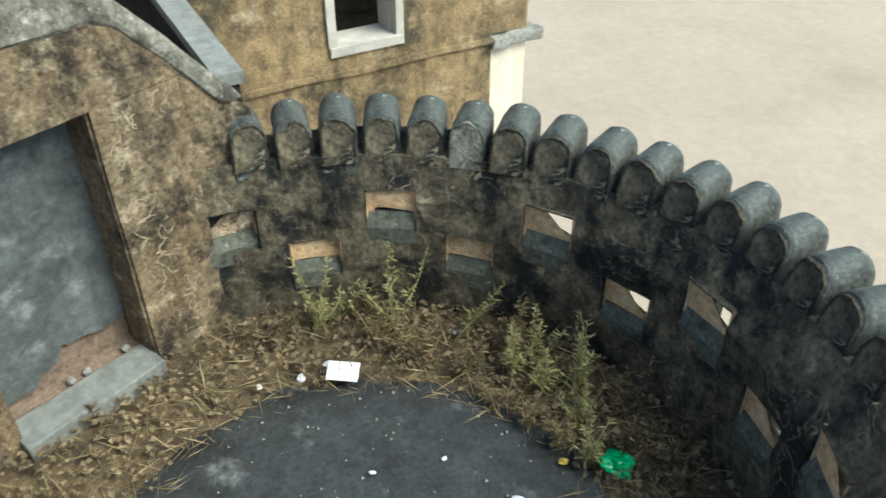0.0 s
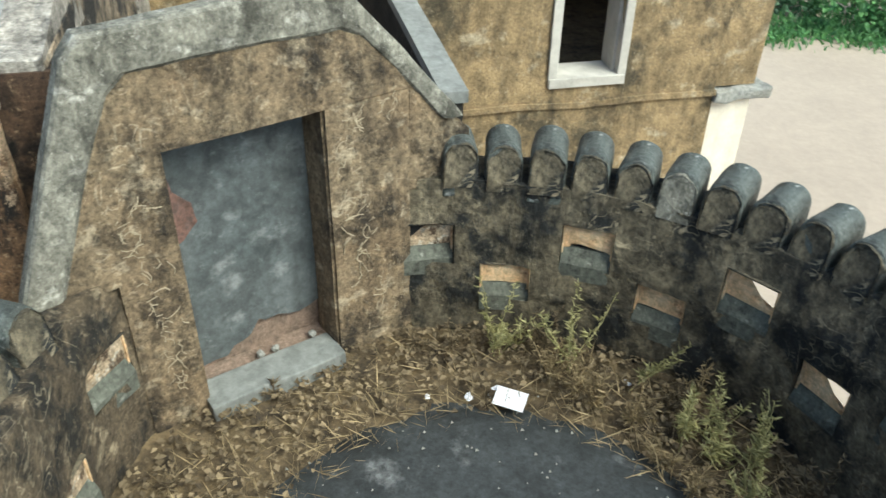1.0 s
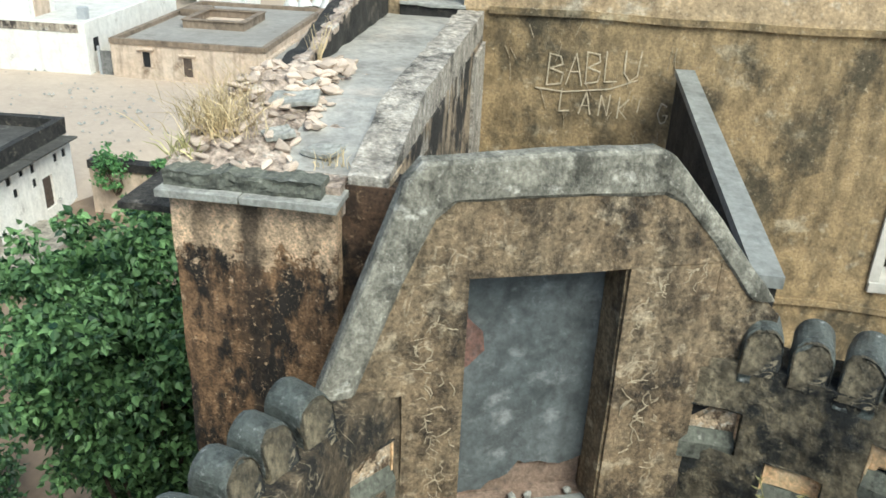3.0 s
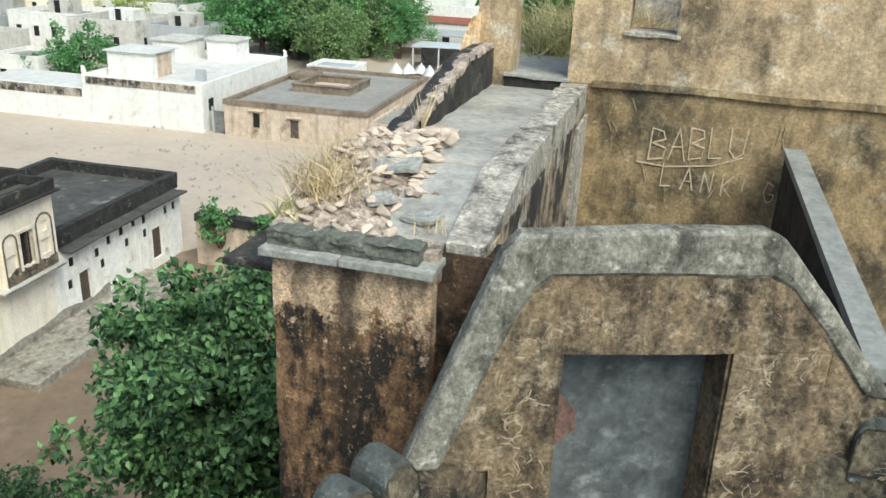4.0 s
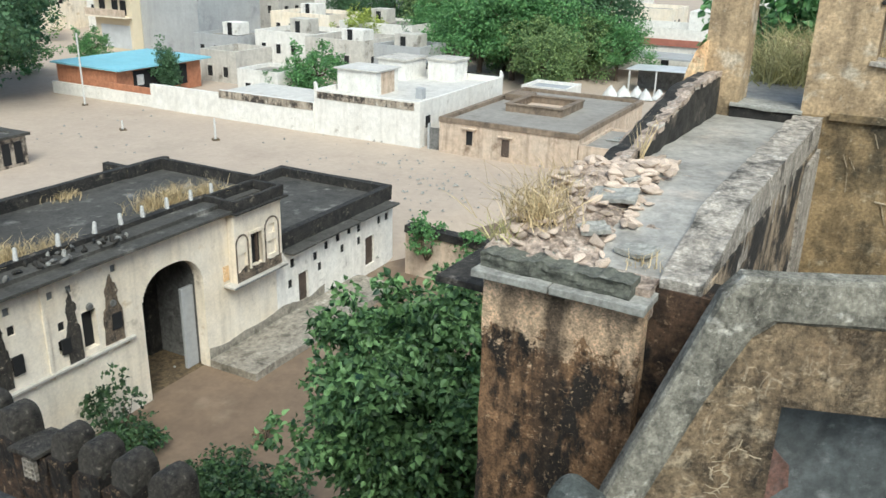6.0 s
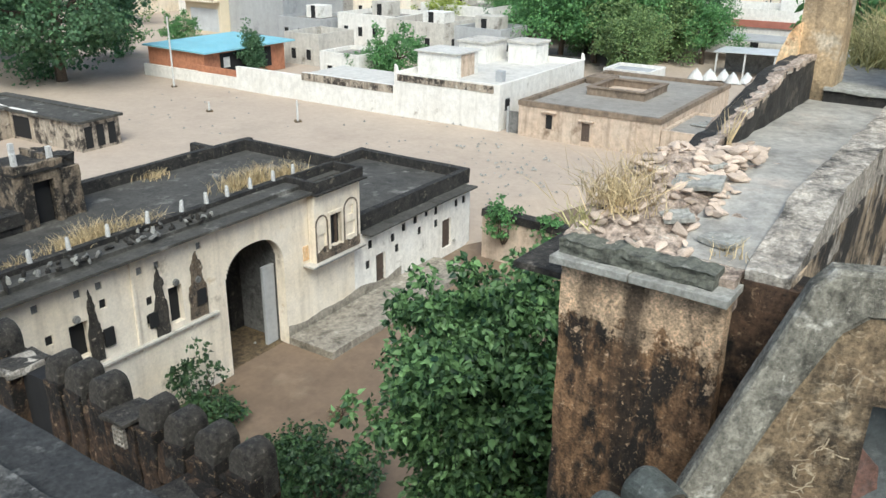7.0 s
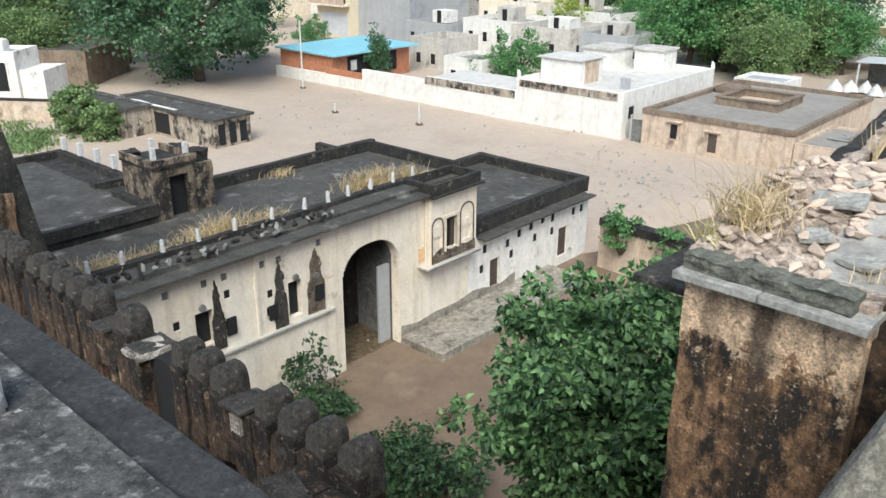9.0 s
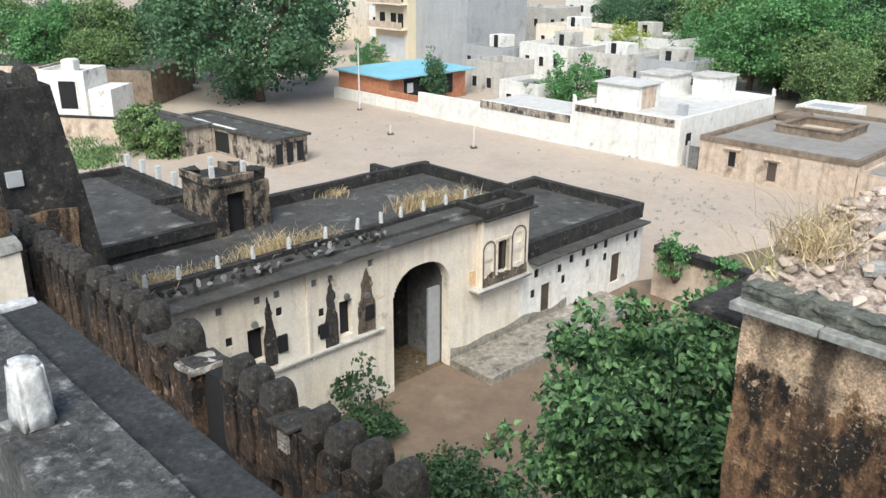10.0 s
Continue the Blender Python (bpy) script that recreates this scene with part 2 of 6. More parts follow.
SOIL = weathered("soil_with_litter", (0.16, 0.115, 0.065), (0.23, 0.165, 0.085), (0.06, 0.045, 0.03), 3, 45, 0.0, (0.45, 0.65), bump=0.6)
STRIP = weathered("grey_terrace_screed", (0.40, 0.385, 0.35), (0.50, 0.48, 0.435), (0.22, 0.21, 0.19), 1.2, 24, 0.0, (0.5, 0.72), 0.55, bump=0.15, grit=0.6, mottle=0.25, third=(0.56, 0.50, 0.43), third_at=(0.56, 0.7))
CURB = weathered("worn_lime_curb", (0.50, 0.455, 0.39), (0.38, 0.34, 0.29), (0.085, 0.078, 0.066), 2.2, 30, 0.6, (0.53, 0.63), bump=0.6, third=(0.66, 0.61, 0.54), third_at=(0.6, 0.64), grit=0.3, mottle=0.35, chips=0.75, chip_size=14)
RUBBLE = plain("rubble_stone", (0.58, 0.47, 0.38), 0.9, 0.5, 16, random_=0.25)
ROOF = weathered("black_tarred_roof", (0.072, 0.069, 0.061), (0.10, 0.095, 0.083), (0.036, 0.034, 0.03), 0.45, 9, 0.0, (0.52, 0.72), 0.9, bump=0.1, third=(0.30, 0.288, 0.26), third_at=(0.57, 0.72), grit=0.5)
BLACKWALL = weathered("soot_and_shade_black", (0.03, 0.028, 0.025), (0.055, 0.05, 0.043), (0.014, 0.0135, 0.013), 1.3, 14, 0.5, (0.46, 0.62), bump=0.5, third=(0.20, 0.17, 0.13), third_at=(0.60, 0.68), grit=0.35, chips=0.4)
CREAM = weathered("cream_limewash", (0.84, 0.735, 0.575), (0.87, 0.80, 0.69), (0.34, 0.27, 0.185), 0.35, 9, 0.4, (0.59, 0.71), bump=0.15, third=(0.60, 0.46, 0.27), third_at=(0.64, 0.74), grit=0.82, mottle=0.1)
WHITE = weathered("white_limewash", (0.80, 0.78, 0.73), (0.73, 0.705, 0.65), (0.38, 0.34, 0.285), 0.45, 8, 0.25, (0.6, 0.72), bump=0.1, grit=0.86, mottle=0.12, chips=0.15)
TAN = weathered("tan_old_plaster", (0.65, 0.505, 0.38), (0.70, 0.58, 0.46), (0.29, 0.21, 0.145), 0.4, 6, 0.6, (0.55, 0.68), bump=0.15, grit=0.72, mottle=0.22, chips=0.25)
BRICKY = weathered("orange_brick_wall", (0.50, 0.22, 0.12), (0.42, 0.18, 0.10), (0.3, 0.16, 0.1), 0.5, 8, 0.0, (0.6, 0.8), grit=0.80)
GREYWALL = weathered("grey_cement_wall", (0.42, 0.43, 0.435), (0.36, 0.37, 0.375), (0.25, 0.255, 0.26), 0.2, 4, 0.3, (0.58, 0.75), bump=0.08, grit=0.85, mottle=0.08)
BLUE = plain("blue_metal_roof", (0.27, 0.55, 0.64), 0.5, 0.12, 0.5)
TIN = plain("tin_sheet", (0.55, 0.57, 0.58), 0.4, 0.15, 0.8)
# near-black painted in for the shade inside openings; also tyres and van glass
DARK = plain("opening_shade_and_tyre_black", (0.012, 0.012, 0.013), 0.9, 0.2, 3)
WOOD = plain("dark_door_wood", (0.09, 0.065, 0.05), 0.7, 0.4, 6)
GREYPAINT = weathered("grey_paint_and_passage_shade", (0.2, 0.2, 0.19), (0.28, 0.275, 0.26), (0.07, 0.068, 0.06), 1.2, 12, 0.3, (0.5, 0.7))
PAPER = plain("white_paper", (0.8, 0.8, 0.86), 0.8, 0.08, 14)
PLASTIC = plain("green_plastic", (0.01, 0.42, 0.15), 0.3, 0.3, 12)
YELLOW = plain("yellow_wrapper", (0.6, 0.45, 0.08), 0.5, 0.2, 12)
POSTW = weathered("whitewashed_post", (0.74, 0.74, 0.72), (0.64, 0.63, 0.6), (0.4, 0.38, 0.34), 6, 40, 0.2, (0.58, 0.75), bump=0.3)
BARK = weathered("bark", (0.14, 0.10, 0.07), (0.09, 0.065, 0.045), (0.04, 0.03, 0.022), 3, 20, 0.5, bump=0.6)
LEAF = leafy("broad_green_leaf", (0.015, 0.05, 0.022), (0.16, 0.285, 0.11))
LEAFB = leafy("far_dark_leaf", (0.05, 0.11, 0.055), (0.095, 0.185, 0.085))
LEAFC = leafy("far_bright_leaf", (0.07, 0.18, 0.065), (0.14, 0.30, 0.10))
LEAFY = leafy("far_yellow_leaf", (0.20, 0.27, 0.05), (0.38, 0.44, 0.10))
WEED = leafy("weed_green", (0.26, 0.25, 0.10), (0.56, 0.52, 0.26))
STRAW = leafy("dry_straw", (0.36, 0.27, 0.14), (0.68, 0.55, 0.33), 0.8)
LITTER = leafy("dry_leaf_litter", (0.075, 0.055, 0.034), (0.26, 0.20, 0.12), 0.9)
SAND = weathered("sandy_street", (0.43, 0.348, 0.275), (0.47, 0.388, 0.308), (0.36, 0.285, 0.22), 0.05, 2.5, 0.0, (0.55, 0.8), 0.95, bump=0.08, third=(0.385, 0.315, 0.245), third_at=(0.58, 0.8), grit=0.88, mottle=0.05)
CARY = plain("yellow_van_paint", (0.6, 0.33, 0.03), 0.35, 0.1, 2)
CHALK = plain("scratched_lime_line", (0.60, 0.50, 0.35), 0.95, 0.45, 20)
CLOTH = plain("white_cloth", (0.6, 0.6, 0.58), 0.8, 0.25, 1.5)
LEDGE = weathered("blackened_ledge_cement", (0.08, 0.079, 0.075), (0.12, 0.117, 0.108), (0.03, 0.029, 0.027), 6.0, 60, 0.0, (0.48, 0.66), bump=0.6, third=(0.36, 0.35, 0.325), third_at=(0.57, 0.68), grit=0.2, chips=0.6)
RCAP = weathered("black_rampart_stone", (0.05, 0.045, 0.038), (0.088, 0.079, 0.066), (0.014, 0.013, 0.012), 3.5, 30, 0.0, (0.47, 0.62), bump=0.6, third=(0.27, 0.24, 0.20), third_at=(0.60, 0.68), grit=0.28, chips=0.45)
DKTAN = weathered("dark_tan_plaster", (0.25, 0.188, 0.132), (0.32, 0.25, 0.185), (0.10, 0.077, 0.056), 0.5, 6, 0.5, (0.5, 0.7), bump=0.15, grit=0.7)
RWALL = weathered("dark_rampart_plaster", (0.15, 0.088, 0.05), (0.075, 0.046, 0.03), (0.016, 0.013, 0.011), 1.6, 26, 0.9, (0.46, 0.56), bump=0.9, third=(0.40, 0.28, 0.17), third_at=(0.61, 0.64), grit=0.2, mottle=0.55, chips=0.75, chip_size=12)
YARD = weathered("trodden_brown_earth", (0.255, 0.182, 0.124), (0.20, 0.142, 0.095), (0.11, 0.082, 0.055), 0.16, 5, 0.0, (0.54, 0.74), bump=0.15, third=(0.36, 0.285, 0.205), third_at=(0.56, 0.74), grit=0.72, mottle=0.15)
CHALKB = plain("faint_scratched_line", (0.47, 0.39, 0.27), 0.95, 0.45, 20)
DRY = leafy("bleached_dry_stalk", (0.20, 0.15, 0.08), (0.40, 0.31, 0.175), 0.9)
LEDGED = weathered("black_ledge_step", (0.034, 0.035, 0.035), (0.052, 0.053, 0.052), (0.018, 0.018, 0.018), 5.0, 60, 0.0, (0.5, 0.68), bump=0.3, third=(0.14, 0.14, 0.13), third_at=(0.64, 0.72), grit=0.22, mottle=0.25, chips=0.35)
OLDW = weathered("black_streaked_limewash", (0.52, 0.45, 0.36), (0.42, 0.35, 0.27), (0.06, 0.05, 0.042), 0.6, 8, 1.0, (0.5, 0.58), bump=0.2, third=(0.68, 0.63, 0.54), third_at=(0.6, 0.64), grit=0.6)
ROOFG = weathered("grey_cement_roof", (0.275, 0.255, 0.225), (0.33, 0.308, 0.272), (0.19, 0.17, 0.145), 0.3, 5, 0.0, (0.55, 0.7), bump=0.05, grit=0.8, mottle=0.12)
LEAFO = leafy("far_olive_leaf", (0.075, 0.14, 0.05), (0.21, 0.30, 0.11))
SILLG = weathered("damp_sill_stone", (0.175, 0.18, 0.145), (0.13, 0.133, 0.108), (0.055, 0.056, 0.046), 5, 34, 0.0, (0.52, 0.66), bump=0.4, third=(0.34, 0.34, 0.29), third_at=(0.62, 0.68), grit=0.4)
COPE = weathered("smooth_grey_coping", (0.265, 0.272, 0.256), (0.32, 0.328, 0.31), (0.13, 0.14, 0.138), 1.6, 24, 0.0, (0.54, 0.7), 0.6, bump=0.15, grit=0.65)
PEEL = weathered("peeling_cream_plaster", (0.66, 0.52, 0.36), (0.52, 0.37, 0.23), (0.16, 0.105, 0.065), 5, 60, 0.0, (0.52, 0.58), bump=0.8, third=(0.75, 0.66, 0.52), third_at=(0.55, 0.6), grit=0.3, mottle=0.4)
RUBEARTH = weathered("pinkish_rubble_earth", (0.60, 0.49, 0.40), (0.52, 0.41, 0.33), (0.30, 0.225, 0.175), 4, 40, 0.0, (0.52, 0.64), bump=0.9, third=(0.62, 0.56, 0.48), third_at=(0.58, 0.63), grit=0.35, mottle=0.4)
WALLIN = weathered("streaked_inner_plaster", (0.46, 0.36, 0.25), (0.36, 0.28, 0.19), (0.028, 0.026, 0.024), 0.8, 26, 0.5, (0.47, 0.53), bump=0.5, third=(0.60, 0.52, 0.42), third_at=(0.58, 0.64), grit=0.35, mottle=0.3, drawn=0.6, chips=0.4)
WROOF = weathered("pale_lime_roof", (0.56, 0.54, 0.50), (0.64, 0.62, 0.575), (0.38, 0.355, 0.32), 0.3, 4, 0.0, (0.55, 0.75), bump=0.05, grit=0.85, mottle=0.1)
LOWW = weathered("bright_old_limewash", (0.88, 0.85, 0.79), (0.83, 0.79, 0.72), (0.34, 0.30, 0.25), 0.5, 9, 0.3, (0.6, 0.7), bump=0.12, third=(0.60, 0.52, 0.42), third_at=(0.66, 0.72), grit=0.8, mottle=0.14, chips=0.2)
PLATF = weathered("damp_stone_platform", (0.33, 0.295, 0.24), (0.41, 0.37, 0.305), (0.13, 0.115, 0.09), 0.7, 12, 0.0, (0.5, 0.66), bump=0.3, third=(0.50, 0.46, 0.39), third_at=(0.58, 0.68), grit=0.55, mottle=0.3, chips=0.3)
HUTW = weathered("black_brown_hut_plaster", (0.30, 0.235, 0.165), (0.21, 0.16, 0.11), (0.03, 0.026, 0.022), 1.1, 12, 1.0, (0.47, 0.56), bump=0.4, third=(0.50, 0.43, 0.33), third_at=(0.61, 0.65), grit=0.4, mottle=0.4, chips=0.5)
SOOTW = weathered("flaking_soot_stain", (0.045, 0.04, 0.035), (0.085, 0.075, 0.063), (0.02, 0.018, 0.016), 2.2, 20, 0.5, (0.5, 0.65), bump=0.2, third=(0.42, 0.36, 0.28), third_at=(0.62, 0.67), grit=0.4, chips=0.5)
STAINB = weathered("flaking_brown_stain", (0.16, 0.12, 0.085), (0.25, 0.195, 0.14), (0.05, 0.042, 0.035), 2.2, 20, 0.5, (0.5, 0.62), bump=0.2, third=(0.55, 0.47, 0.36), third_at=(0.60, 0.65), grit=0.4, chips=0.5)
LEAFD = leafy("dark_shrub_leaf", (0.014, 0.042, 0.02), (0.075, 0.14, 0.055))
DINGY = weathered("dingy_limewash", (0.60, 0.57, 0.51), (0.52, 0.49, 0.44), (0.25, 0.225, 0.19), 0.35, 6, 0.35, (0.56, 0.68), bump=0.1, grit=0.8, mottle=0.15)

# ---- ground ----
G = -11.4
Y = -11.95
GM = pose(-27.96, 4.57, 0, 0, 0, 121)
TO_GATE = GM.inverted()


def in_yard(x, y):
    """Inside the sunken court in front of the gatehouse."""
    q = TO_GATE @ Vector((x, y, 0))
    return -14 < q.x < 30 and -23 < q.y < (4.5 if -8.5 < q.x < 15 else 0.3 - max(0, q.x - 16.5) * 0.3)


bm = bmesh.new()
bmesh.ops.create_grid(bm, x_segments=90, y_segments=90, size=1)
for v in bm.verts:
    x, y = v.co.x, v.co.y
    r = max(abs(x), abs(y))
    k = 60 * r + 1400 * r ** 4
    x, y = (x / r * k, y / r * k) if r else (0, 0)
    v.co = (x - 30, y + 10, G + 0.10 * noise.noise(Vector((x * 0.12, y * 0.12, 0))) - (1.0 if in_yard(x - 30, y + 10) else 0))
tagged(part("ground", bm, SAND, smooth=True), "pale sandy street and courtyard ground with tyre tracks", "ground", kind="structure")


# ---- round bastion ----
CX, CY = -0.44, 2.29
E1 = pose(CX, CY, 0)


def inner(a):
    """Inner radius of the parapet by angle: it flattens towards the doorway wall."""
    for a0, r0, a1, r1 in ((96, 2.05, 110, 2.10), (110, 2.10, 122, 2.18), (160, 2.265, 168, 2.285), (168, 2.285, 178, 2.22), (178, 2.22, 192, 2.07)):
        if a0 <= a <= a1:
            return r0 + (r1 - r0) * (a - a0) / (a1 - a0)
    return 2.05 if a < 96 else 2.07


def lean(a):
    """How far the parapet's inner face leans outwards at its top."""
    return 0.05 + 0.10 * max(0, min(1, (66 - a) / 40)) if a < 96 else 0.03


def ring_place(a, z, k):
    r = inner(a) + lean(a) * max(0.0, z - 0.9) / 0.315 if k == 0 else max(2.46, inner(a) + 0.33)
    r += 0.022 * noise.noise(Vector((a * 0.12, z * 3.5, k * 5.0))) + 0.012 * noise.noise(Vector((a * 0.5, z * 12, 3)))
    zz = z + (0.02 * noise.noise(Vector((a * 0.3, 7, k))) if z > 1.1 else 0)
    if k == 1 and -0.1 < z < 1.15:
        zz -= 0.25
    c = radians(a)
    return Vector((r * math.cos(c), r * math.sin(c), zz))


LOOPS = [(116.7, 0.60, 0.90), (102.8, 0.33, 0.61), (88.8, 0.67, 0.98), (74.6, 0.36, 0.66), (60.4, 0.68, 1.0), (44.6, 0.38, 0.70), (29.7, 0.68, 1.0), (14.8, 0.38, 0.70), (-0.4, 0.68, 1.0), (-15, 0.4, 0.70)]
SEEN = (60.4, 44.6, 29.7, 14.8, -0.4, -15)
LOOPSL = [(173.0, 0.58, 0.88), (188, 0.30, 0.58), (203, 0.62, 0.94), (218, 0.35, 0.62)]
bastion = thing("bastion_parapet", "round rampart parapet blackened with algae and pierced by loopholes", "parapet", E1, kind="structure")
for name, a0, a1, loops in (("wall", -42, 121.3, LOOPS), ("wall", 166.2, 236, LOOPSL)):
    half = 4.6
    holes = [(a - half, a + half, z0, z1) for a, z0, z1 in loops]
    bm = holed(steps(a0, a1, int((a1 - a0) / 1.6)), steps(-0.4, 1.215, 15), holes, ring_place, 0)
    part(name, bm, RING if a0 < 0 else RINGL, bastion)
    for j, (a, z0, z1) in enumerate(loops):
        # each loophole: limed sides and head, a steep grey sill, a set-back limed panel with a ragged slit, a black
        # plate behind painted as shade
        rot = Matrix.Rotation(radians(a), 4, "Z")
        r0, r1 = inner(a) + 0.01, max(2.46, inner(a) + 0.33) - 0.03
        wdt = inner(a) * math.sin(radians(half)) - 0.004
        zs = z0 + (z1 - z0) * 0.40
        bm = prism([(r0 - 0.012, z0 - 0.1), (r1, z0 - 0.30), (r1, z0 - 0.22), (r0 + 0.09, zs), (r0 + 0.03, zs), (r0 - 0.012, z0 + 0.02)], -wdt, wdt)
        rough(bm, 0.006, 0.08, 2, a)
        part("sill", bm, SILLG, bastion, "steep grey stone sill", m=rot)
        for s in (-1, 1):
            bm = prism([(r0 + 0.012, z0), (r0 + 0.16, z0), (r0 + 0.16, z1), (r0 + 0.012, z1)], s * wdt, s * (wdt - 0.012))
            rough(bm, 0.006, 0.06, 2, a + s)
            part("loophole_lining", bm, LOOP, bastion, "limed loophole side", m=rot)
        part("loophole_lining", prism([(r0, z1 + 0.002), (r0 + 0.16, z1 + 0.002), (r0 + 0.16, z1 - 0.015), (r0, z1 - 0.008)], -wdt, wdt), RING, bastion, "limed loophole head", m=rot)
        zt, cut = z1 - 0.01, z1 - zs
        if a in (116.7, 173.0):
            poly = [(-wdt, zs), (wdt, zs), (wdt, zs + cut * 0.2), (wdt * 0.45, zs + cut * 0.28), (wdt * 0.1, zs + cut * 0.22), (-wdt * 0.2, zs + cut * 0.4), (-wdt * 0.3, zs + cut * 0.7), (-wdt * 0.22, zt), (-wdt, zt)]
        elif a in SEEN:
            poly = [(-wdt, zs), (wdt, zs), (wdt, zt), (wdt * 0.2, zt), (wdt * 0.15, zs + cut * 0.5), (-wdt * 0.1, zs + cut * 0.26), (-wdt * 0.8, zs + cut * 0.18), (-wdt, zs + cut * 0.22)]
        elif j % 3 == 2:
            poly = [(-wdt, zs), (-wdt * 0.75, zs + 0.01), (-wdt * 0.6, zs + 0.045), (0, zs + 0.07), (wdt * 0.6, zs + 0.05), (wdt * 0.7, zs + 0.01), (wdt, zs), (wdt, zt), (-wdt, zt)]
        else:
            poly = [(-wdt, zs), (-wdt * 0.2, zs + 0.005), (wdt * 0.2, zs + 0.012), (wdt, zs + 0.008), (wdt, zt), (-wdt, zt)]
        back = rot @ Matrix.Translation((r0 + 0.038, 0, 0)) @ Matrix.Rotation(radians(90), 4, "Z")
        part("loophole_panel", rough(prism(poly, -0.015, 0.015), 0.005, 0.05, 1, a), LOOP if a < 110 else PEEL, bastion, "bright limed back of the loophole", m=back)
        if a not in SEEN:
            part("loophole_shade", boxed(-wdt, -0.05, z0, wdt, -0.02, z1), DARK, bastion, "black plate for the shade inside the loophole", m=back)


def merlon(length, width, height, seed, foot=0.12):
    """A loaf-shaped merlon: round top, flat cut ends, lying along x from 0 to length, foot at z = 0."""
    bm = bmesh.new()
    n, prof = 12, []
    body = height - width * 0.5
    prof = [(-width / 2, -foot), (-width / 2, body * 0.5)]
    for i in range(n + 1):
        a = math.pi * (1 - i / n)
        prof.append((width / 2 * math.cos(a), body + width * 0.52 * math.sin(a) ** 0.9 if math.sin(a) > 1e-6 else body))
    prof += [(width / 2, body * 0.5), (width / 2, -foot)]
    rings = []
    for x, s in ((0.0, 0.90), (0.012, 0.97), (0.04, 1.0), (length * 0.35, 1.0), (length * 0.7, 1.0), (length - 0.03, 0.99), (length, 0.93)):
        rings.append([bm.verts.new((x + (0.06 * max(0, z) / height if x < 0.05 else 0) + 0.004 * noise.noise(Vector((y * 20, z * 20, seed))), y * s + 0.007 * noise.noise(Vector((x * 9, y * 9, z * 9 + seed))), (z * s if z > 0 else z) + 0.008 * noise.noise(Vector((x * 8, y * 8 + seed, z * 8))))) for y, z in prof])
    for p, q in zip(rings, rings[1:]):
        for i in range(len(p) - 1):
            bm.faces.new((p[i], p[i + 1], q[i + 1], q[i]))
        bm.faces.new((p[-1], p[0], q[0], q[-1]))
    bm.faces.new(rings[0][::-1]), bm.faces.new(rings[-1])
    return bm


first = {}
angles = [104.2 - 7.1 * k for k in range(-1, 20)] + [182.7, 189.8, 196.4, 204.3, 212, 219.5]
for k, a in enumerate(angles):
    rin = inner(a) + lean(a) if a < 130 else 2.22
    ln = max(2.47 + 0.05 * max(0, min(1, (62 - a) / 30)), inner(a) + 0.34) - rin
    c = radians(a)
    m = Matrix.Translation((rin * math.cos(c), rin * math.sin(c), 1.215 + random.uniform(-0.012, 0.012))) @ Matrix.Rotation(c + random.uniform(-0.03, 0.03), 4, "Z") @ Matrix.Rotation(radians(random.uniform(-2.5, 1)), 4, "Y")
    part("merlon", merlon(ln, 0.228, 0.24, k * 3.3), CAPS, bastion, "grey round-topped merlon", m=m)
    # crumbling plaster on the merlon's blunt inner end
    bm = rough(merlon(0.03, 0.214, 0.228, k * 1.7, 0.05), 0.014, 0.05, 0, k)
    part("merlon_face", bm, RING if k != 5 else BAND, bastion, "crumbling dark plaster end", m=m @ Matrix.Translation((-0.012, 0, -0.006)))

# floor of the bastion: dark round slab, soil and litter round it
bm = bmesh.new()
bmesh.ops.create_circle(bm, cap_ends=True, cap_tris=True, segments=72, radius=1.0)
bmesh.ops.subdivide_edges(bm, edges=bm.edges[:], cuts=5, use_grid_fill=True)
for v in bm.verts:
    rr = v.co.length
    edge = 1.43 + 0.07 * noise.noise(Vector((v.co.x * 3, v.co.y * 3, 1)))
    v.co.x, v.co.y = v.co.x * edge, v.co.y * edge
    v.co.z = 0.02 + 0.012 * noise.noise(Vector((v.co.x * 2, v.co.y * 2, 4))) - (0.05 if rr > 0.97 else 0)
tagged(part("bastion_floor", bm, FLOOR, smooth=True, m=E1), "dark damp cement floor slab of the round bastion", "floor", kind="structure")
bm = bmesh.new()
rings = []
for i, r in enumerate(steps(1.2, 2.75, 14)):
    rr = []
    for j in range(110):
        a = 2 * math.pi * j / 110
        x, y = r * math.cos(a), r * math.sin(a)
        h = -0.03 + 0.055 * max(0, (r - 1.35) / 0.7) + 0.03 * noise.noise(Vector((x * 4, y * 4, 0))) + 0.015 * noise.noise(Vector((x * 14, y * 14, 5)))
        rr.append(bm.verts.new((x, y, h if r < 2.5 else -0.05)))
    rings.append(rr)
for p, q in zip(rings, rings[1:]):
    for j in range(110):
        bm.faces.new((p[j], p[(j + 1) % 110], q[(j + 1) % 110], q[j]))
tagged(part("soil_bed", bm, SOIL, smooth=True, m=E1), "dry brown soil bed along the bastion wall", "soil", kind="structure")
bm = bmesh.new()
bmesh.ops.create_cone(bm, cap_ends=True, segments=64, radius1=2.75, radius2=2.47, depth=11.1, matrix=Matrix.Translation((0, 0, -0.06 - 5.56)))
tagged(part("bastion_drum", bm, BROWN, m=E1), "tall round masonry drum of the bastion, brown plaster", "bastion", kind="structure")

# ---- doorway wall with its hipped lime coping ----
DM = pose(-2.16, 3.41, 0, 0, 0, 50.5)
gate = thing("doorway_wall", "stair-head wall with sloping grey lime coping and scratched plaster", "doorway", DM, kind="structure")


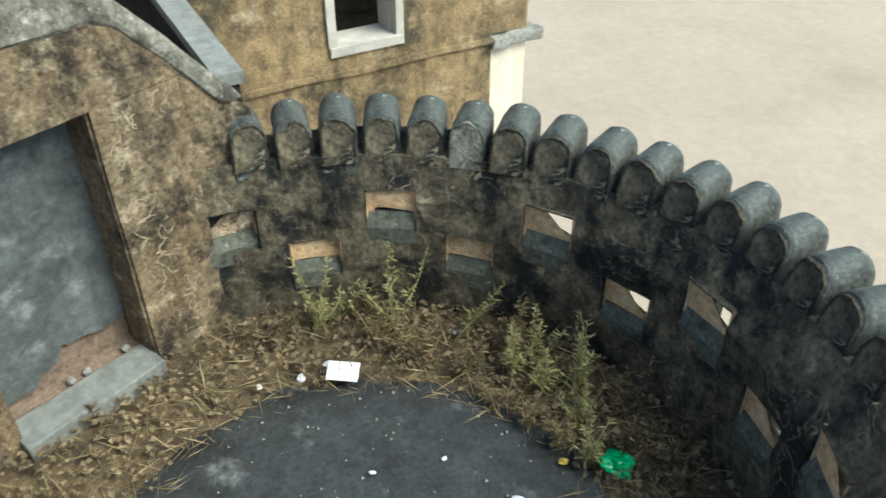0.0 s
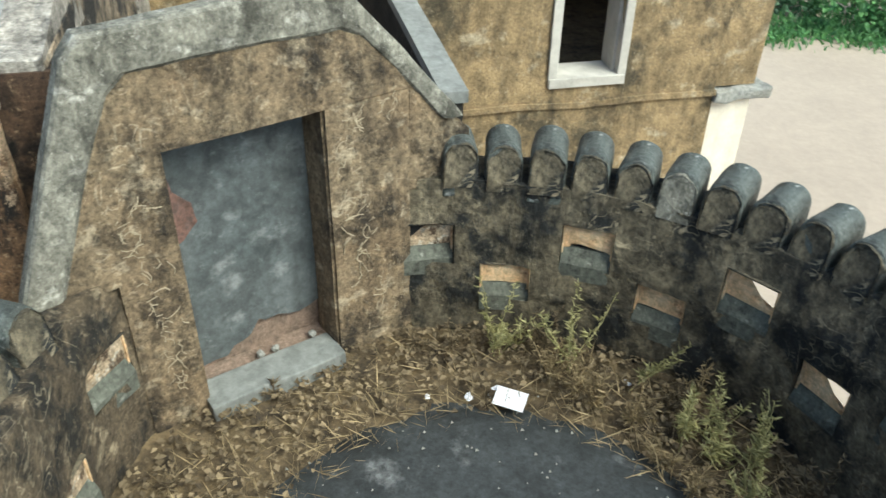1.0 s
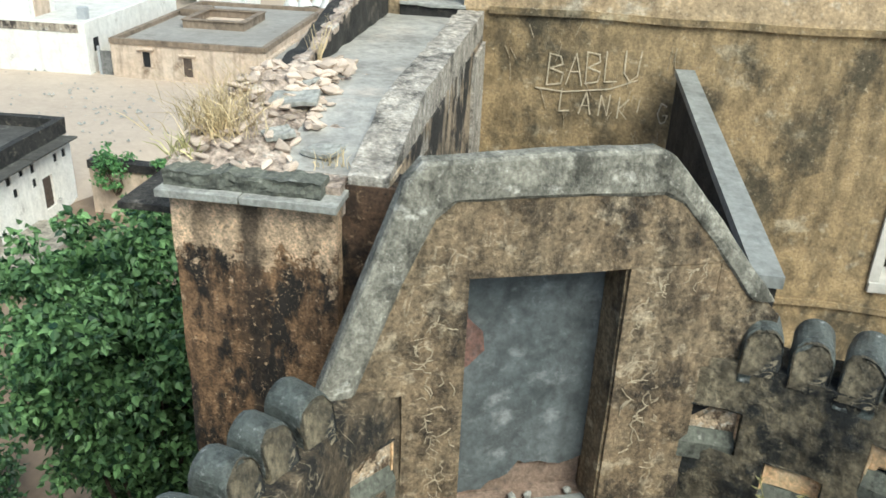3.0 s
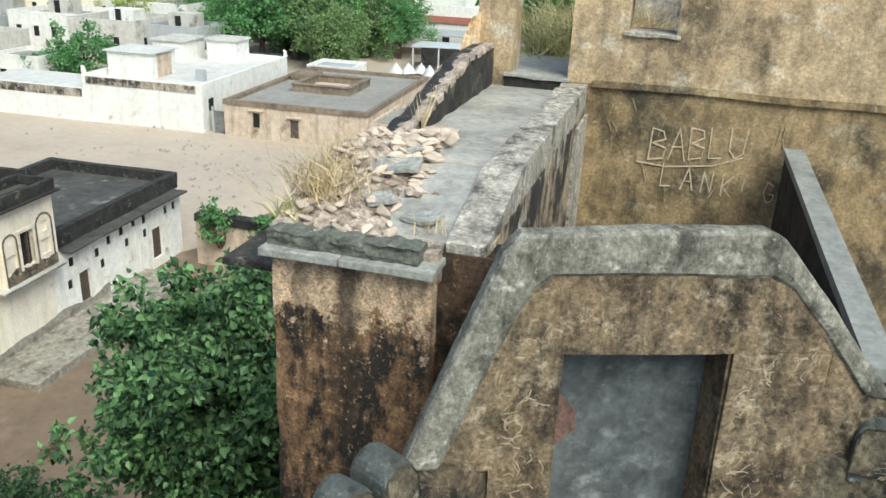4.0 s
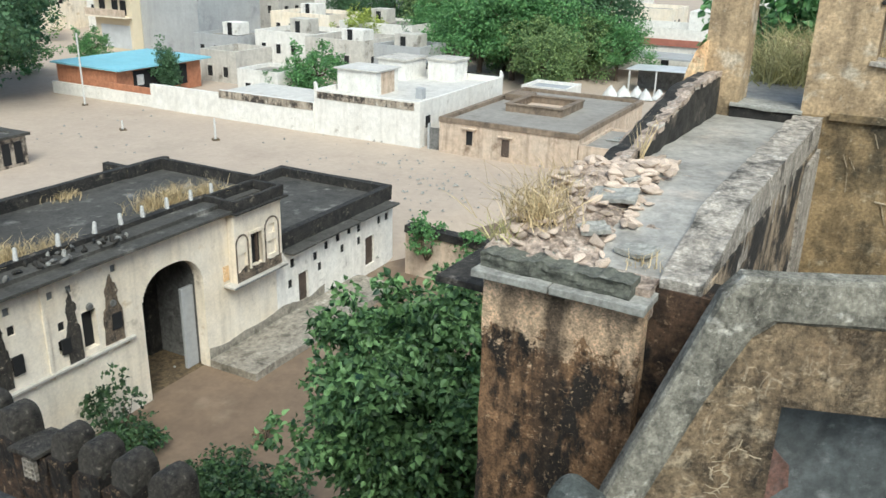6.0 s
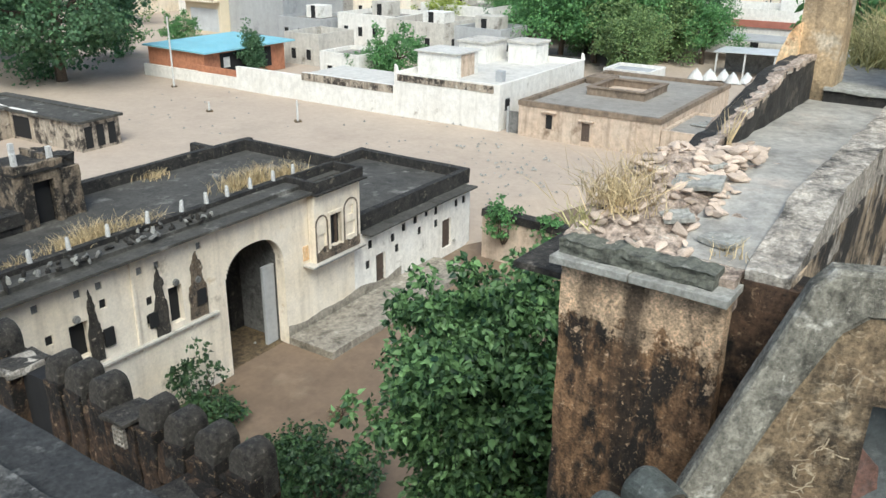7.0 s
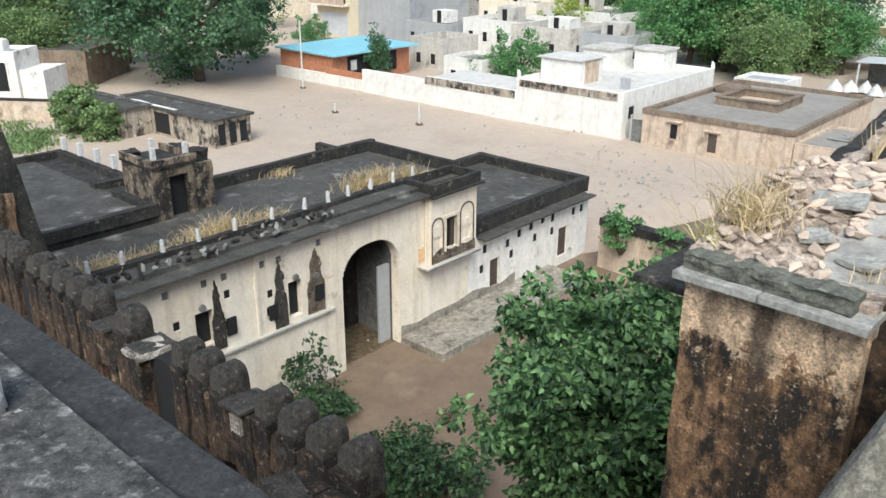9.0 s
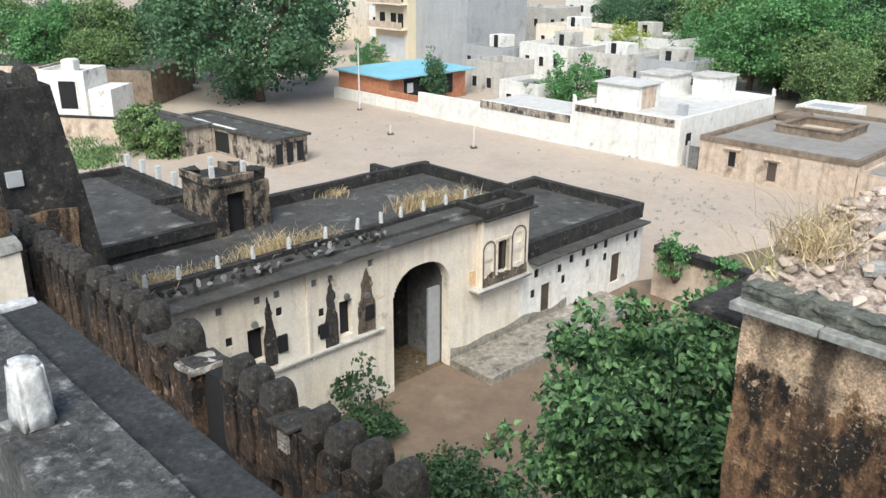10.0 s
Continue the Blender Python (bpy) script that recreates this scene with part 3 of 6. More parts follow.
def bow(bm):
    for v in bm.verts:
        s = max(0.0, abs(v.co.x - 0.1) - 0.62)
        v.co.y -= 0.16 * s * s
    return bm


bm = bmesh.new()
# wall in pieces: two piers, lintel panel
for poly in ([(-0.80, -0.3), (-0.45, -0.3), (-0.45, 1.84), (-0.80, 1.84)], [(0.46, -0.3), (1.0, -0.3), (1.0, 1.84), (0.46, 1.84)]):
    prism(poly, 0, 0.4, bm)
part("pier", rough(bow(bm), 0.012, 0.25, 3, 2), GABLE, gate, "scratched brown plaster pier")
bm = prism([(-0.80, 1.84), (-0.45, 1.84), (0.46, 1.845), (1.0, 1.84), (1.20, 1.70), (0.57, 2.40), (-0.71, 2.38), (-0.94, 1.84)], 0.0, 0.3)
part("lintel_panel", rough(bow(bm), 0.010, 0.25, 3, 5), GABLE, gate, "scratched brown plaster panel over the doorway")
bm = prism([(-0.80, 1.15), (-0.80, 1.84), (-0.94, 1.84), (-1.21, 1.16)], 0.002, 0.1)
part("shoulder", rough(bow(bm), 0.008, 0.2, 2, 7), GABLE, gate)
bm = prism([(1.0, 1.15), (1.40, 1.15), (1.40, 1.50), (1.20, 1.70), (1.0, 1.84)], 0.002, 0.1)
part("shoulder", rough(bow(bm), 0.008, 0.2, 2, 8), GABLE, gate)
# coping: a thick rounded band that follows the hip
out = [(-1.30, 1.10), (-1.25, 1.28), (-0.99, 1.93), (-0.80, 2.40), (-0.72, 2.49), (-0.1, 2.515), (0.53, 2.515), (0.63, 2.47), (0.98, 2.07), (1.36, 1.60)]
inn = [(-1.10, 1.08), (-1.06, 1.22), (-0.83, 1.80), (-0.64, 2.20), (-0.54, 2.275), (-0.1, 2.285), (0.58, 2.265), (0.70, 2.20), (0.92, 1.96), (1.20, 1.62)]
bm = bmesh.new()
rows = []
fine_o, fine_i = [], []
for i in range(len(out) - 1):
    for k in range(5):
        t = k / 5
        fine_o.append((out[i][0] + (out[i + 1][0] - out[i][0]) * t, out[i][1] + (out[i + 1][1] - out[i][1]) * t))
        fine_i.append((inn[i][0] + (inn[i + 1][0] - inn[i][0]) * t, inn[i][1] + (inn[i + 1][1] - inn[i][1]) * t))
fine_o.append(out[-1]), fine_i.append(inn[-1])
for (xo, zo), (xi, zi) in zip(fine_o, fine_i):
    row = []
    for t, y in ((0.0, 0.05), (0.0, -0.004), (0.10, -0.020), (0.35, -0.022), (0.7, -0.016), (0.93, -0.004), (1.0, 0.02), (1.0, 0.11), (0.6, 0.11)):
        x, z = xi + (xo - xi) * t, zi + (zo - zi) * t
        w = 0.010 * noise.noise(Vector((x * 5, z * 5, t * 3)))
        row.append(bm.verts.new((x + w, y + w * 0.8, z + w)))
    rows.append(row)
for p, q in zip(rows, rows[1:]):
    for i in range(len(p) - 1):
        bm.faces.new((p[i], p[i + 1], q[i + 1], q[i]))
    bm.faces.new((p[-1], p[0], q[0], q[-1]))
bm.faces.new(rows[0]), bm.faces.new(rows[-1][::-1])
part("coping", bow(bm), BAND, gate, "thick bevelled grey lime coping")
# the doorway: cement infill with a broken lower edge, threshold
edge = [(-0.45, 0.17), (-0.38, 0.155), (-0.30, 0.165), (-0.22, 0.16), (-0.17, 0.22), (-0.10, 0.235), (-0.05, 0.26), (0.02, 0.36), (0.06, 0.33), (0.16, 0.34), (0.22, 0.315), (0.30, 0.30), (0.38, 0.32), (0.46, 0.35)]
bm = prism([(-0.45, 1.84)] + edge + [(0.46, 1.85)], 0.27, 0.31)
part("door_infill", rough(bm, 0.006, 0.3, 0), SLATE, gate, "blue-grey cement door panel with a jagged lower edge")
bm = prism([(-0.45, 0.1), (0.46, 0.1), (0.46, 0.62), (-0.45, 0.55)], 0.315, 0.38)
part("broken_core", rough(bm, 0.02, 0.1, 3), PINK, gate, "pinkish broken masonry behind the panel")
bm = boxed(-0.45, 0.02, -0.1, 0.46, 0.33, 0.10)
part("sill_bed", rough(bm, 0.02, 0.12, 4), PINK, gate, "pinkish mortar bed of the threshold")
bm = boxed(-0.47, -0.10, -0.08, 0.44, 0.16, 0.14, 0.012)
part("threshold", rough(bm, 0.008, 0.2, 2), COPE, gate, "pale grey threshold slab")
for i in range(3):
    bm = bmesh.new()
    bmesh.ops.create_icosphere(bm, subdivisions=1, radius=1)
    part("lime_lump", rough(bm, 0.3, 0.9, 0, i), PALE, gate, m=pose(random.uniform(-0.3, 0.4), 0.2, 0.13, 0, 0, i * 40) @ Matrix.Diagonal((0.035, 0.03, 0.025, 1)))
# reddish patch and jamb plaster
bm = prism([(-0.45, 1.62), (-0.40, 1.60), (-0.37, 1.45), (-0.28, 1.35), (-0.26, 1.22), (-0.36, 1.12), (-0.45, 1.08)], 0.262, 0.272)
part("brick_patch", rough(bm, 0.01, 0.1, 2), weathered("red_brick_patch", (0.24, 0.13, 0.1), (0.16, 0.1, 0.085), (0.1, 0.08, 0.075), 6, 40, 0.0), gate, "exposed reddish brick patch")
for x0, x1 in ((0.445, 0.465), (-0.462, -0.445)):
    part("jamb", rough(boxed(x0, 0.02, 0.1, x1, 0.27, 1.84), 0.006, 0.1, 3), GABLE, gate, "ochre plaster door jamb")


def scrawl(strokes, name, parent, m, width=0.012, label="scratched graffiti in pale lime", material=None):
    """Scratched letters: thin raised strokes on a wall's face, in the wall's x and z."""
    bm = bmesh.new()
    for s in strokes:
        for (xa, za), (xb, zb) in zip(s, s[1:]):
            d = Vector((xb - xa, zb - za))
            if d.length < 1e-5:
                continue
            nn = Vector((-d.y, d.x)).normalized() * width / 2 * random.uniform(0.7, 1.25)
            dd = d.normalized() * width * 0.3
            c = [(xa - dd.x + nn.x, za - dd.y + nn.y), (xb + dd.x + nn.x, zb + dd.y + nn.y), (xb + dd.x - nn.x, zb + dd.y - nn.y), (xa - dd.x - nn.x, za - dd.y - nn.y)]
            prism(c, -0.0015, 0.006, bm)
    return part(name, bm, material or CHALK, parent, label, m=m)


LET = {
    "B": [[(0, 0), (0, 1), (0.45, 0.95), (0.5, 0.7), (0.05, 0.52), (0.55, 0.4), (0.5, 0.05), (0, 0)]],
    "A": [[(0, 0), (0.3, 1), (0.62, 0)], [(0.12, 0.38), (0.5, 0.4)]],
    "L": [[(0, 1), (0, 0), (0.5, 0.05)]],
    "U": [[(0, 1), (0.03, 0.25), (0.25, 0), (0.5, 0.2), (0.58, 1)]],
    "N": [[(0, 0), (0.05, 1), (0.5, 0.05), (0.55, 1)]],
    "K": [[(0, 0), (0, 1)], [(0.5, 0.95), (0.03, 0.45), (0.5, 0)]],
    "I": [[(0, 0), (0, 1)]],
    "G": [[(0.5, 0.85), (0.2, 1), (0, 0.5), (0.2, 0), (0.5, 0.15), (0.5, 0.45), (0.28, 0.45)]],
    "R": [[(0, 0), (0, 1), (0.45, 0.9), (0.4, 0.55), (0.02, 0.5), (0.5, 0)]],
}


def letters(text, x, z, h, gap=0.72, slope=0.0):
    out_ = []
    for i, ch in enumerate(text):
        for s in LET.get(ch, []):
            out_.append([(x + (i * gap + px * 0.85) * h + random.uniform(-0.008, 0.008), z + slope * i * h + pz * h + random.uniform(-0.008, 0.008)) for px, pz in s])
    return out_


# illegible scratches on the doorway wall
st = []
for i in range(170):
    side = random.choice((-1, 1, 1))
    x = random.uniform(0.55, 0.98) if side > 0 else random.uniform(-0.78, -0.5)
    z = random.uniform(0.35, 1.85)
    s = [(x, z)]
    a = random.uniform(0, 6.3)
    for k in range(random.randint(2, 5)):
        a += random.uniform(-1.4, 1.4)
        s.append((s[-1][0] + 0.032 * math.cos(a), s[-1][1] + 0.035 * math.sin(a)))
    if all((0.5 < p[0] < 0.99) or (-0.79 < p[0] < -0.47) for p in s):
        st.append(s)
scrawl(st, "scratch_marks", gate, Matrix.Translation((0, -0.008, 0)), 0.0045, "pale scratches in the plaster", CHALKB)

# ---- tower strip, stair wall and the tall ochre building ----
BM = pose(-3.28, 2.80, 0, 0, 0, 28.5)
tower = thing("gallery_wing", "roofed-over gallery wing with brown peeling plaster and a rubble-strewn walk", "building", BM, kind="structure")
bm = boxed(-0.84, 0.05, G + 0.2, 0.06, 4.4, 2.08)
part("tower_wall", rough(bm, 0.02, 0.5, 0), BROWN, tower, "brown peeling plaster face stained black")
bm = holed(steps(-0.86, 0.1, 14), steps(-5, 2.08, 60), [], lambda x, z, k: Vector((x, 0.0 + (0.1 if k else 0) + 0.03 * noise.noise(Vector((x * 3, z * 3, 1))) + 0.012 * noise.noise(Vector((x * 11, z * 11, 4))), z)), 0)
part("tower_face", bm, TOWERF, tower, "peeling brown plaster face")
bm = holed(steps(0.06, 0.56, 6), steps(-5, 2.17, 60), [], lambda x, z, k: Vector((x, 0.16 + (0.25 if k else 0) + 0.02 * noise.noise(Vector((x * 3, z * 3, 9))), z)), 0)
part("return_wall", bm, RWALL, tower, "dark return wall")
for x0, x1 in ((-0.90, -0.42), (-0.415, 0.12)):
    part("cornice_slab", rough(boxed(x0, -0.10, 2.095, x1, 0.35, 2.14, 0.006), 0.007, 0.2, 1, x0), PALE, tower, "pale grey stone eave slab")
bm = holed(steps(-0.88, 0.02, 40), steps(0, 1, 6), [], lambda x, t, k: Vector((x, -0.03 + (0.16 if k else 0) + 0.02 * noise.noise(Vector((x * 5, t * 2, 2))) + 0.01 * noise.noise(Vector((x * 22, t * 4, 2))), 2.135 + t * (0.095 + 0.035 * noise.noise(Vector((x * 5, k, 6))) + 0.02 * noise.noise(Vector((x * 17, k, 6)))))), 0)
part("parapet_stub", bm, SILLG, tower, "blackened broken parapet stub")


def walk_z(y):
    """The walk dips towards its near end."""
    return 2.36 - 0.165 * min(1, max(0.0, (1.15 - y) / 1.0))


bm = holed(steps(-0.82, 0.12, 10), steps(0.22, 4.35, 50), [], lambda x, y, k: Vector((x, y, 2.0 if k else walk_z(y) + 0.010 * noise.noise(Vector((x * 3, y * 3, 2))))), 0)
part("walk_floor", bm, STRIP, tower, "grey screed walk")
bm = holed([0.10, 0.15, 0.2, 0.26, 0.31, 0.345], steps(0.17, 4.35, 60), [], lambda x, y, k: Vector((x + (0.035 * noise.noise(Vector((0, y * 3.5, 3))) if x < 0.15 else 0.012 * noise.noise(Vector((x * 9, y * 9, 3)))), y, (2.445 - 0.22 * max(0, 1.2 - y) / 1.0 if k == 0 else 2.0) + (0.018 * noise.noise(Vector((x * 9, y * 7, 1))) + 0.012 * noise.noise(Vector((x * 25, y * 22, 1))) if k == 0 else 0))), 0)
part("curb", bm, CURB, tower, "worn pale lime curb")
bm = holed(steps(0.2, 4.4, 40), steps(-4, 2.05, 40) + [2.12, 2.2], [], lambda y, z, k: Vector((0.35 + (-0.12 if k else 0) + 0.018 * noise.noise(Vector((y * 2, z * 2, 7))), y, z)), 0)
part("inner_wall", bm, WALLIN, tower, "pale plaster wall with black runs")
part("inner_pilaster", rough(boxed(0.30, 3.6, -3, 0.375, 4.36, 2.15), 0.012, 0.2, 4), CURB, tower, "pale plaster strip of the inner wall")


def heap(x, y):
    """Height of the rubble and earth on the walk, highest along the outer side and tapering to the far end."""
    side_ = min(1, max(0, (-0.22 - 0.12 * y - x) / 0.28))
    return max(0.0, side_ * min(1, max(0, (2.1 - y) / 0.7)) * min(1, 0.2 + y * 1.8) * (0.10 + 0.05 * noise.noise(Vector((x * 6, y * 5, 3)))))


bm = holed(steps(-0.90, 0.10, 40), steps(0.06, 2.2, 66), [], lambda x, y, k: Vector((x, y, 2.0 if k else walk_z(y) - 0.006 + heap(x, y) + (0.022 * noise.noise(Vector((x * 11, y * 11, 8))) + 0.012 * noise.noise(Vector((x * 27, y * 27, 8)))) * (1 if x < -0.3 else 0.3))), 0)
part("rubble_bed", bm, RUBEARTH, tower, "heaped pinkish rubble and earth")


# outer parapet, broken down towards the near end
def par_top(y):
    """Ridge of the broken parapet."""
    for y0, z0, y1, z1 in ((0.0, 2.30, 0.55, 2.39), (0.55, 2.39, 1.47, 2.43), (1.47, 2.43, 2.2, 2.51), (2.2, 2.51, 3.37, 2.76), (3.37, 2.76, 4.6, 2.79)):
        if y0 <= y <= y1:
            return z0 + (z1 - z0) * (y - y0) / (y1 - y0) + 0.018 * noise.noise(Vector((y * 5, 2, 2))) + 0.012 * noise.noise(Vector((y * 13, 2, 2)))
    return 2.3


bm = holed(steps(0.35, 4.4, 60), steps(0, 1, 5), [], lambda y, t, k: Vector((-0.62 + (-0.2 if k else 0) + 0.02 * noise.noise(Vector((y * 5, t * 4, k))), y, 2.2 + (par_top(y) - 0.02 - 2.2) * t)), 0)
part("outer_parapet", bm, BLACKWALL, tower, "broken blackened outer parapet")
bm = holed(steps(0.35, 4.4, 110), steps(0, 1, 5), [], lambda y, t, k: Vector((-0.90 + t * 0.285 + (0.03 * noise.noise(Vector((y * 9, t * 2, 5))) + 0.02 * noise.noise(Vector((y * 22, t, 5))) if t in (0, 1) else 0), y, par_top(y) - 0.12 * (1 - t) ** 2 + (-0.05 if k else 0.0) + 0.022 * noise.noise(Vector((y * 10, t * 6, 8))) + 0.012 * noise.noise(Vector((y * 26, t * 15, 8))))), 0)
part("parapet_core", bm, RUBEARTH, tower, "broken pinkish masonry core")
bm = holed(steps(0.3, 4.4, 30), steps(1.5, 2.25, 4), [], lambda y, z, k: Vector((-0.92 + (0.1 if k else 0) + 0.02 * noise.noise(Vector((y * 4, z * 4, 2))), y, z)), 0)
part("outer_face", bm, BROWN, tower, "outer plaster face of the wing")


def broken_stone(seed_):
    """An angular lump of split masonry with flat chipped faces."""
    b_ = bmesh.new()
    rng_ = random.Random(seed_)
    for _ in range(13):
        q = Vector((rng_.gauss(0, 1), rng_.gauss(0, 1), rng_.gauss(0, 1))).normalized()
        b_.verts.new((q.x * rng_.uniform(0.8, 1.1), q.y * rng_.uniform(0.7, 1.0), q.z * rng_.uniform(0.6, 0.9)))
    got = bmesh.ops.convex_hull(b_, input=b_.verts[:])
    bmesh.ops.delete(b_, geom=[v_ for v_ in got["geom_interior"] if isinstance(v_, bmesh.types.BMVert)], context="VERTS")
    bmesh.ops.bevel(b_, geom=b_.edges[:], offset=0.07, segments=1, affect="EDGES")
    return b_


rng = random.Random(31)
for i in range(210):
    if i < 105:
        y = rng.gauss(1.62, 0.26)
        x = rng.gauss(-0.46, 0.085) + (1.6 - y) * 0.05
        sz, pile = rng.uniform(0.032, 0.08), 0.11 * max(0, 1 - abs(y - 1.6) / 0.55) * max(0, 1 - abs(x + 0.42) / 0.25) * rng.random()
    else:
        y = 0.06 + 1.5 * rng.random()
        x = -0.84 + 0.62 * rng.random() ** 1.6
        sz, pile = rng.uniform(0.016, 0.06), 0.005
    x = max(-0.86, min(0.05, x))
    if i < 10:
        ob = first["rub", i] = part("rubble_stone", broken_stone(i + 3), RUBBLE, tower, "pale broken rubble stone")
    else:
        ob = share("rubble_stone", first["rub", i % 10], tower, Matrix.Identity(4), "pale broken rubble stone")
    base_z = walk_z(y) + heap(x, y)
    ob.matrix_basis = pose(x, y, base_z + sz * 0.3 + pile, rng.uniform(-25, 25), rng.uniform(-25, 25), rng.uniform(0, 360)) @ Matrix.Diagonal((sz * 1.3, sz, sz * 0.62, 1))
for x, y, a, sc in ((-0.45, 0.98, 12, 1.15), (-0.10, 0.42, -14, 0.8), (-0.40, 0.5, 40, 0.7), (-0.50, 1.30, -20, 0.7)):
    part("fallen_slab", rough(boxed(-0.13, -0.10, 0, 0.13, 0.10, 0.03, 0.006), 0.02, 0.1, 2, x), PALE, tower, "fallen grey stone flag", m=pose(x, y, walk_z(y) + 0.004 + heap(x, y), 5, -5, a) @ Matrix.Diagonal((sc, sc, 1, 1)))
part("eave_slab", rough(boxed(-1.35, 0.26, 1.83, -0.80, 1.7, 1.875, 0.006), 0.012, 0.3, 2), RCAP, tower, "projecting stone eave slab")

build = thing("ochre_building", "tall roofless ochre-plastered palace wall with window openings", "building", BM, kind="structure")
YF = 4.36


def bplace(x, z, k):
    return Vector((x, YF + (0.42 if k else 0) + 0.018 * noise.noise(Vector((x * 1.3, z * 1.3, k * 3))) + 0.006 * noise.noise(Vector((x * 6, z * 6, k))), z))


holes = [(0.68, 1.13, 2.98, 3.47), (4.63, 5.36, -0.04, 1.30)]
part("wall", holed(steps(0.14, 6.67, 44), steps(G, 2.46, 80), holes[1:], bplace, 0), OCHRE, build, "ochre plaster wall, blotched and grimy")
part("upper_wall", holed(steps(0.14, 6.67, 44), steps(2.46, 4.9, 22), holes[:1], bplace, 0), OCHREU, build, "paler peeling plaster of the upper storey")
part("wall_end", holed(steps(6.67, 7.22, 6), steps(-0.32, 4.9, 30), [], lambda x, z, k: bplace(x, z, k) + Vector((0, 0.05, 0)), 0), OCHRE, build)
part("end_pier", rough(boxed(6.66, YF + 0.03, G, 7.20, YF + 0.42, -0.5), 0.012, 0.3, 2), CREAM, build, "white-washed end pier")
part("end_ledge", rough(boxed(6.66, YF - 0.06, -0.48, 7.42, YF + 0.5, -0.34, 0.02), 0.05, 0.2, 4), PALE, build, "broken grey ledge on the end pier")
part("pier", rough(boxed(-0.80, YF, 2.2, -0.44, YF + 0.4, 4.9), 0.015, 0.3, 5), OCHREU, build, "ochre door pier")
bm = prism([(-1.02, 2.2), (-0.78, 2.2), (-0.78, 3.05), (-0.86, 2.95), (-0.93, 2.75)], YF - 0.12, YF + 0.3)
part("pier_buttress", rough(bm, 0.02, 0.15, 2), LOOP, build, "broken plaster buttress")
part("doorway_step", rough(boxed(-0.5, YF - 0.03, 2.3, 0.16, YF + 0.42, 2.455, 0.01), 0.01, 0.2, 2), BLACKWALL, build, "damp dark doorway riser")
part("doorway_tread", rough(boxed(-0.5, YF - 0.06, 2.456, 0.16, YF + 0.40, 2.49, 0.008), 0.012, 0.15, 3), PALE, build, "pale worn stone doorway tread")
for x0, x1, z in ((0.40, 6.67, 2.47), (3.2, 6.67, -0.36)):
    part("string_course", holed(steps(x0, x1, 50), steps(z - 0.03, z + 0.035, 2), [], lambda x, zz, k: Vector((x, YF - 0.04 + (0.06 if k else 0) + 0.012 * noise.noise(Vector((x * 4, zz, 1))), zz + 0.02 * noise.noise(Vector((x * 1.1, 5, 1))))), 0), OCHRE, build, "worn plaster string course")
win = [(4.52, -0.04, 4.63, 1.30), (5.36, -0.04, 5.46, 1.30), (4.47, 1.30, 5.56, 1.53)]
for x0, z0, x1, z1 in win:
    part("window_frame", rough(boxed(x0, YF - 0.03, z0, x1, YF + 0.10, z1, 0.008), 0.005, 0.15, 1), DINGY, build, "white-washed stone window frame")
for x0, x1 in ((4.61, 4.645), (5.33, 5.37)):
    part("window_reveal", rough(boxed(x0, YF + 0.09, -0.02, x1, YF + 0.42, 1.3), 0.005, 0.15, 2), DINGY, build, "white-washed window reveal")
part("window_sill", rough(boxed(4.53, YF - 0.05, -0.14, 5.45, YF + 0.40, -0.02, 0.012), 0.005, 0.15, 1), DINGY, build, "white-washed window sill")
part("window_lintel", rough(boxed(0.64, YF - 0.02, 3.47, 1.16, YF + 0.3, 3.51, 0.008), 0.008, 0.1, 2), RCAP, build, "thin stone lintel")
part("window_sill", rough(boxed(0.64, YF - 0.03, 2.94, 1.16, YF + 0.35, 2.985, 0.008), 0.02, 0.08, 3), CURB, build, "broken stone window sill")
# rooms behind the wall
part("room_floor", boxed(0.2, YF + 0.42, -0.6, 7.0, 9.5, -0.35), SOIL, build, "dusty room floor")
# added ceiling, out of view, cut back to set the light on the floor
part("unseen_ceiling", boxed(2.2, YF + 2.6, 1.9, 7.0, 9.5, 2.2), BLACKWALL, build)
part("room_wall", rough(boxed(0.2, 8.6, -0.4, 7.0, 9.0, 4.4), 0.02, 0.5, 4), CURB, build, "pale inner wall")
part("room_pier", boxed(5.0, 7.0, -0.4, 5.45, 7.5, 2.0), CURB, build, "pale inner pier")
part("room_wall", boxed(6.9, YF + 0.42, G, 7.15, 9.5, 4.2), OCHRE, build)
part("room_wall", boxed(2.0, YF + 0.42, -0.4, 2.25, 9.0, 4.2), OCHRE, build)
part("landing", rough(boxed(-0.9, YF + 0.42, 2.2, 2.0, 9.0, 2.46), 0.02, 0.5, 4), STRIP, build, "grey terrace landing behind the doorway")
part("body", boxed(-0.8, YF + 0.43, G, 6.9, 9.4, -0.6), OCHRE, build)
st = letters("BABLU", 1.02, 1.77, 0.31, 0.60, 0.07) + [[(0.91, 1.73), (1.2, 1.71), (1.64, 1.77), (1.9, 1.88)]]
st += letters("LANKIG", 1.17, 1.51, 0.22, 0.88, -0.05)
scrawl(st, "graffiti", build, Matrix.Translation((0, YF - 0.006, 0)), 0.011, "large scratched letters on the plaster")
st = []
for i in range(26):
    x, z = random.uniform(0.6, 2.3), random.uniform(1.0, 2.3)
    st.append([(x, z), (x + random.uniform(-0.07, 0.07), z + random.uniform(0.1, 0.25))])
scrawl(st, "scratch_marks", build, Matrix.Translation((0, YF - 0.006, 0)), 0.004, "faint scratches in the plaster", CHALKB)

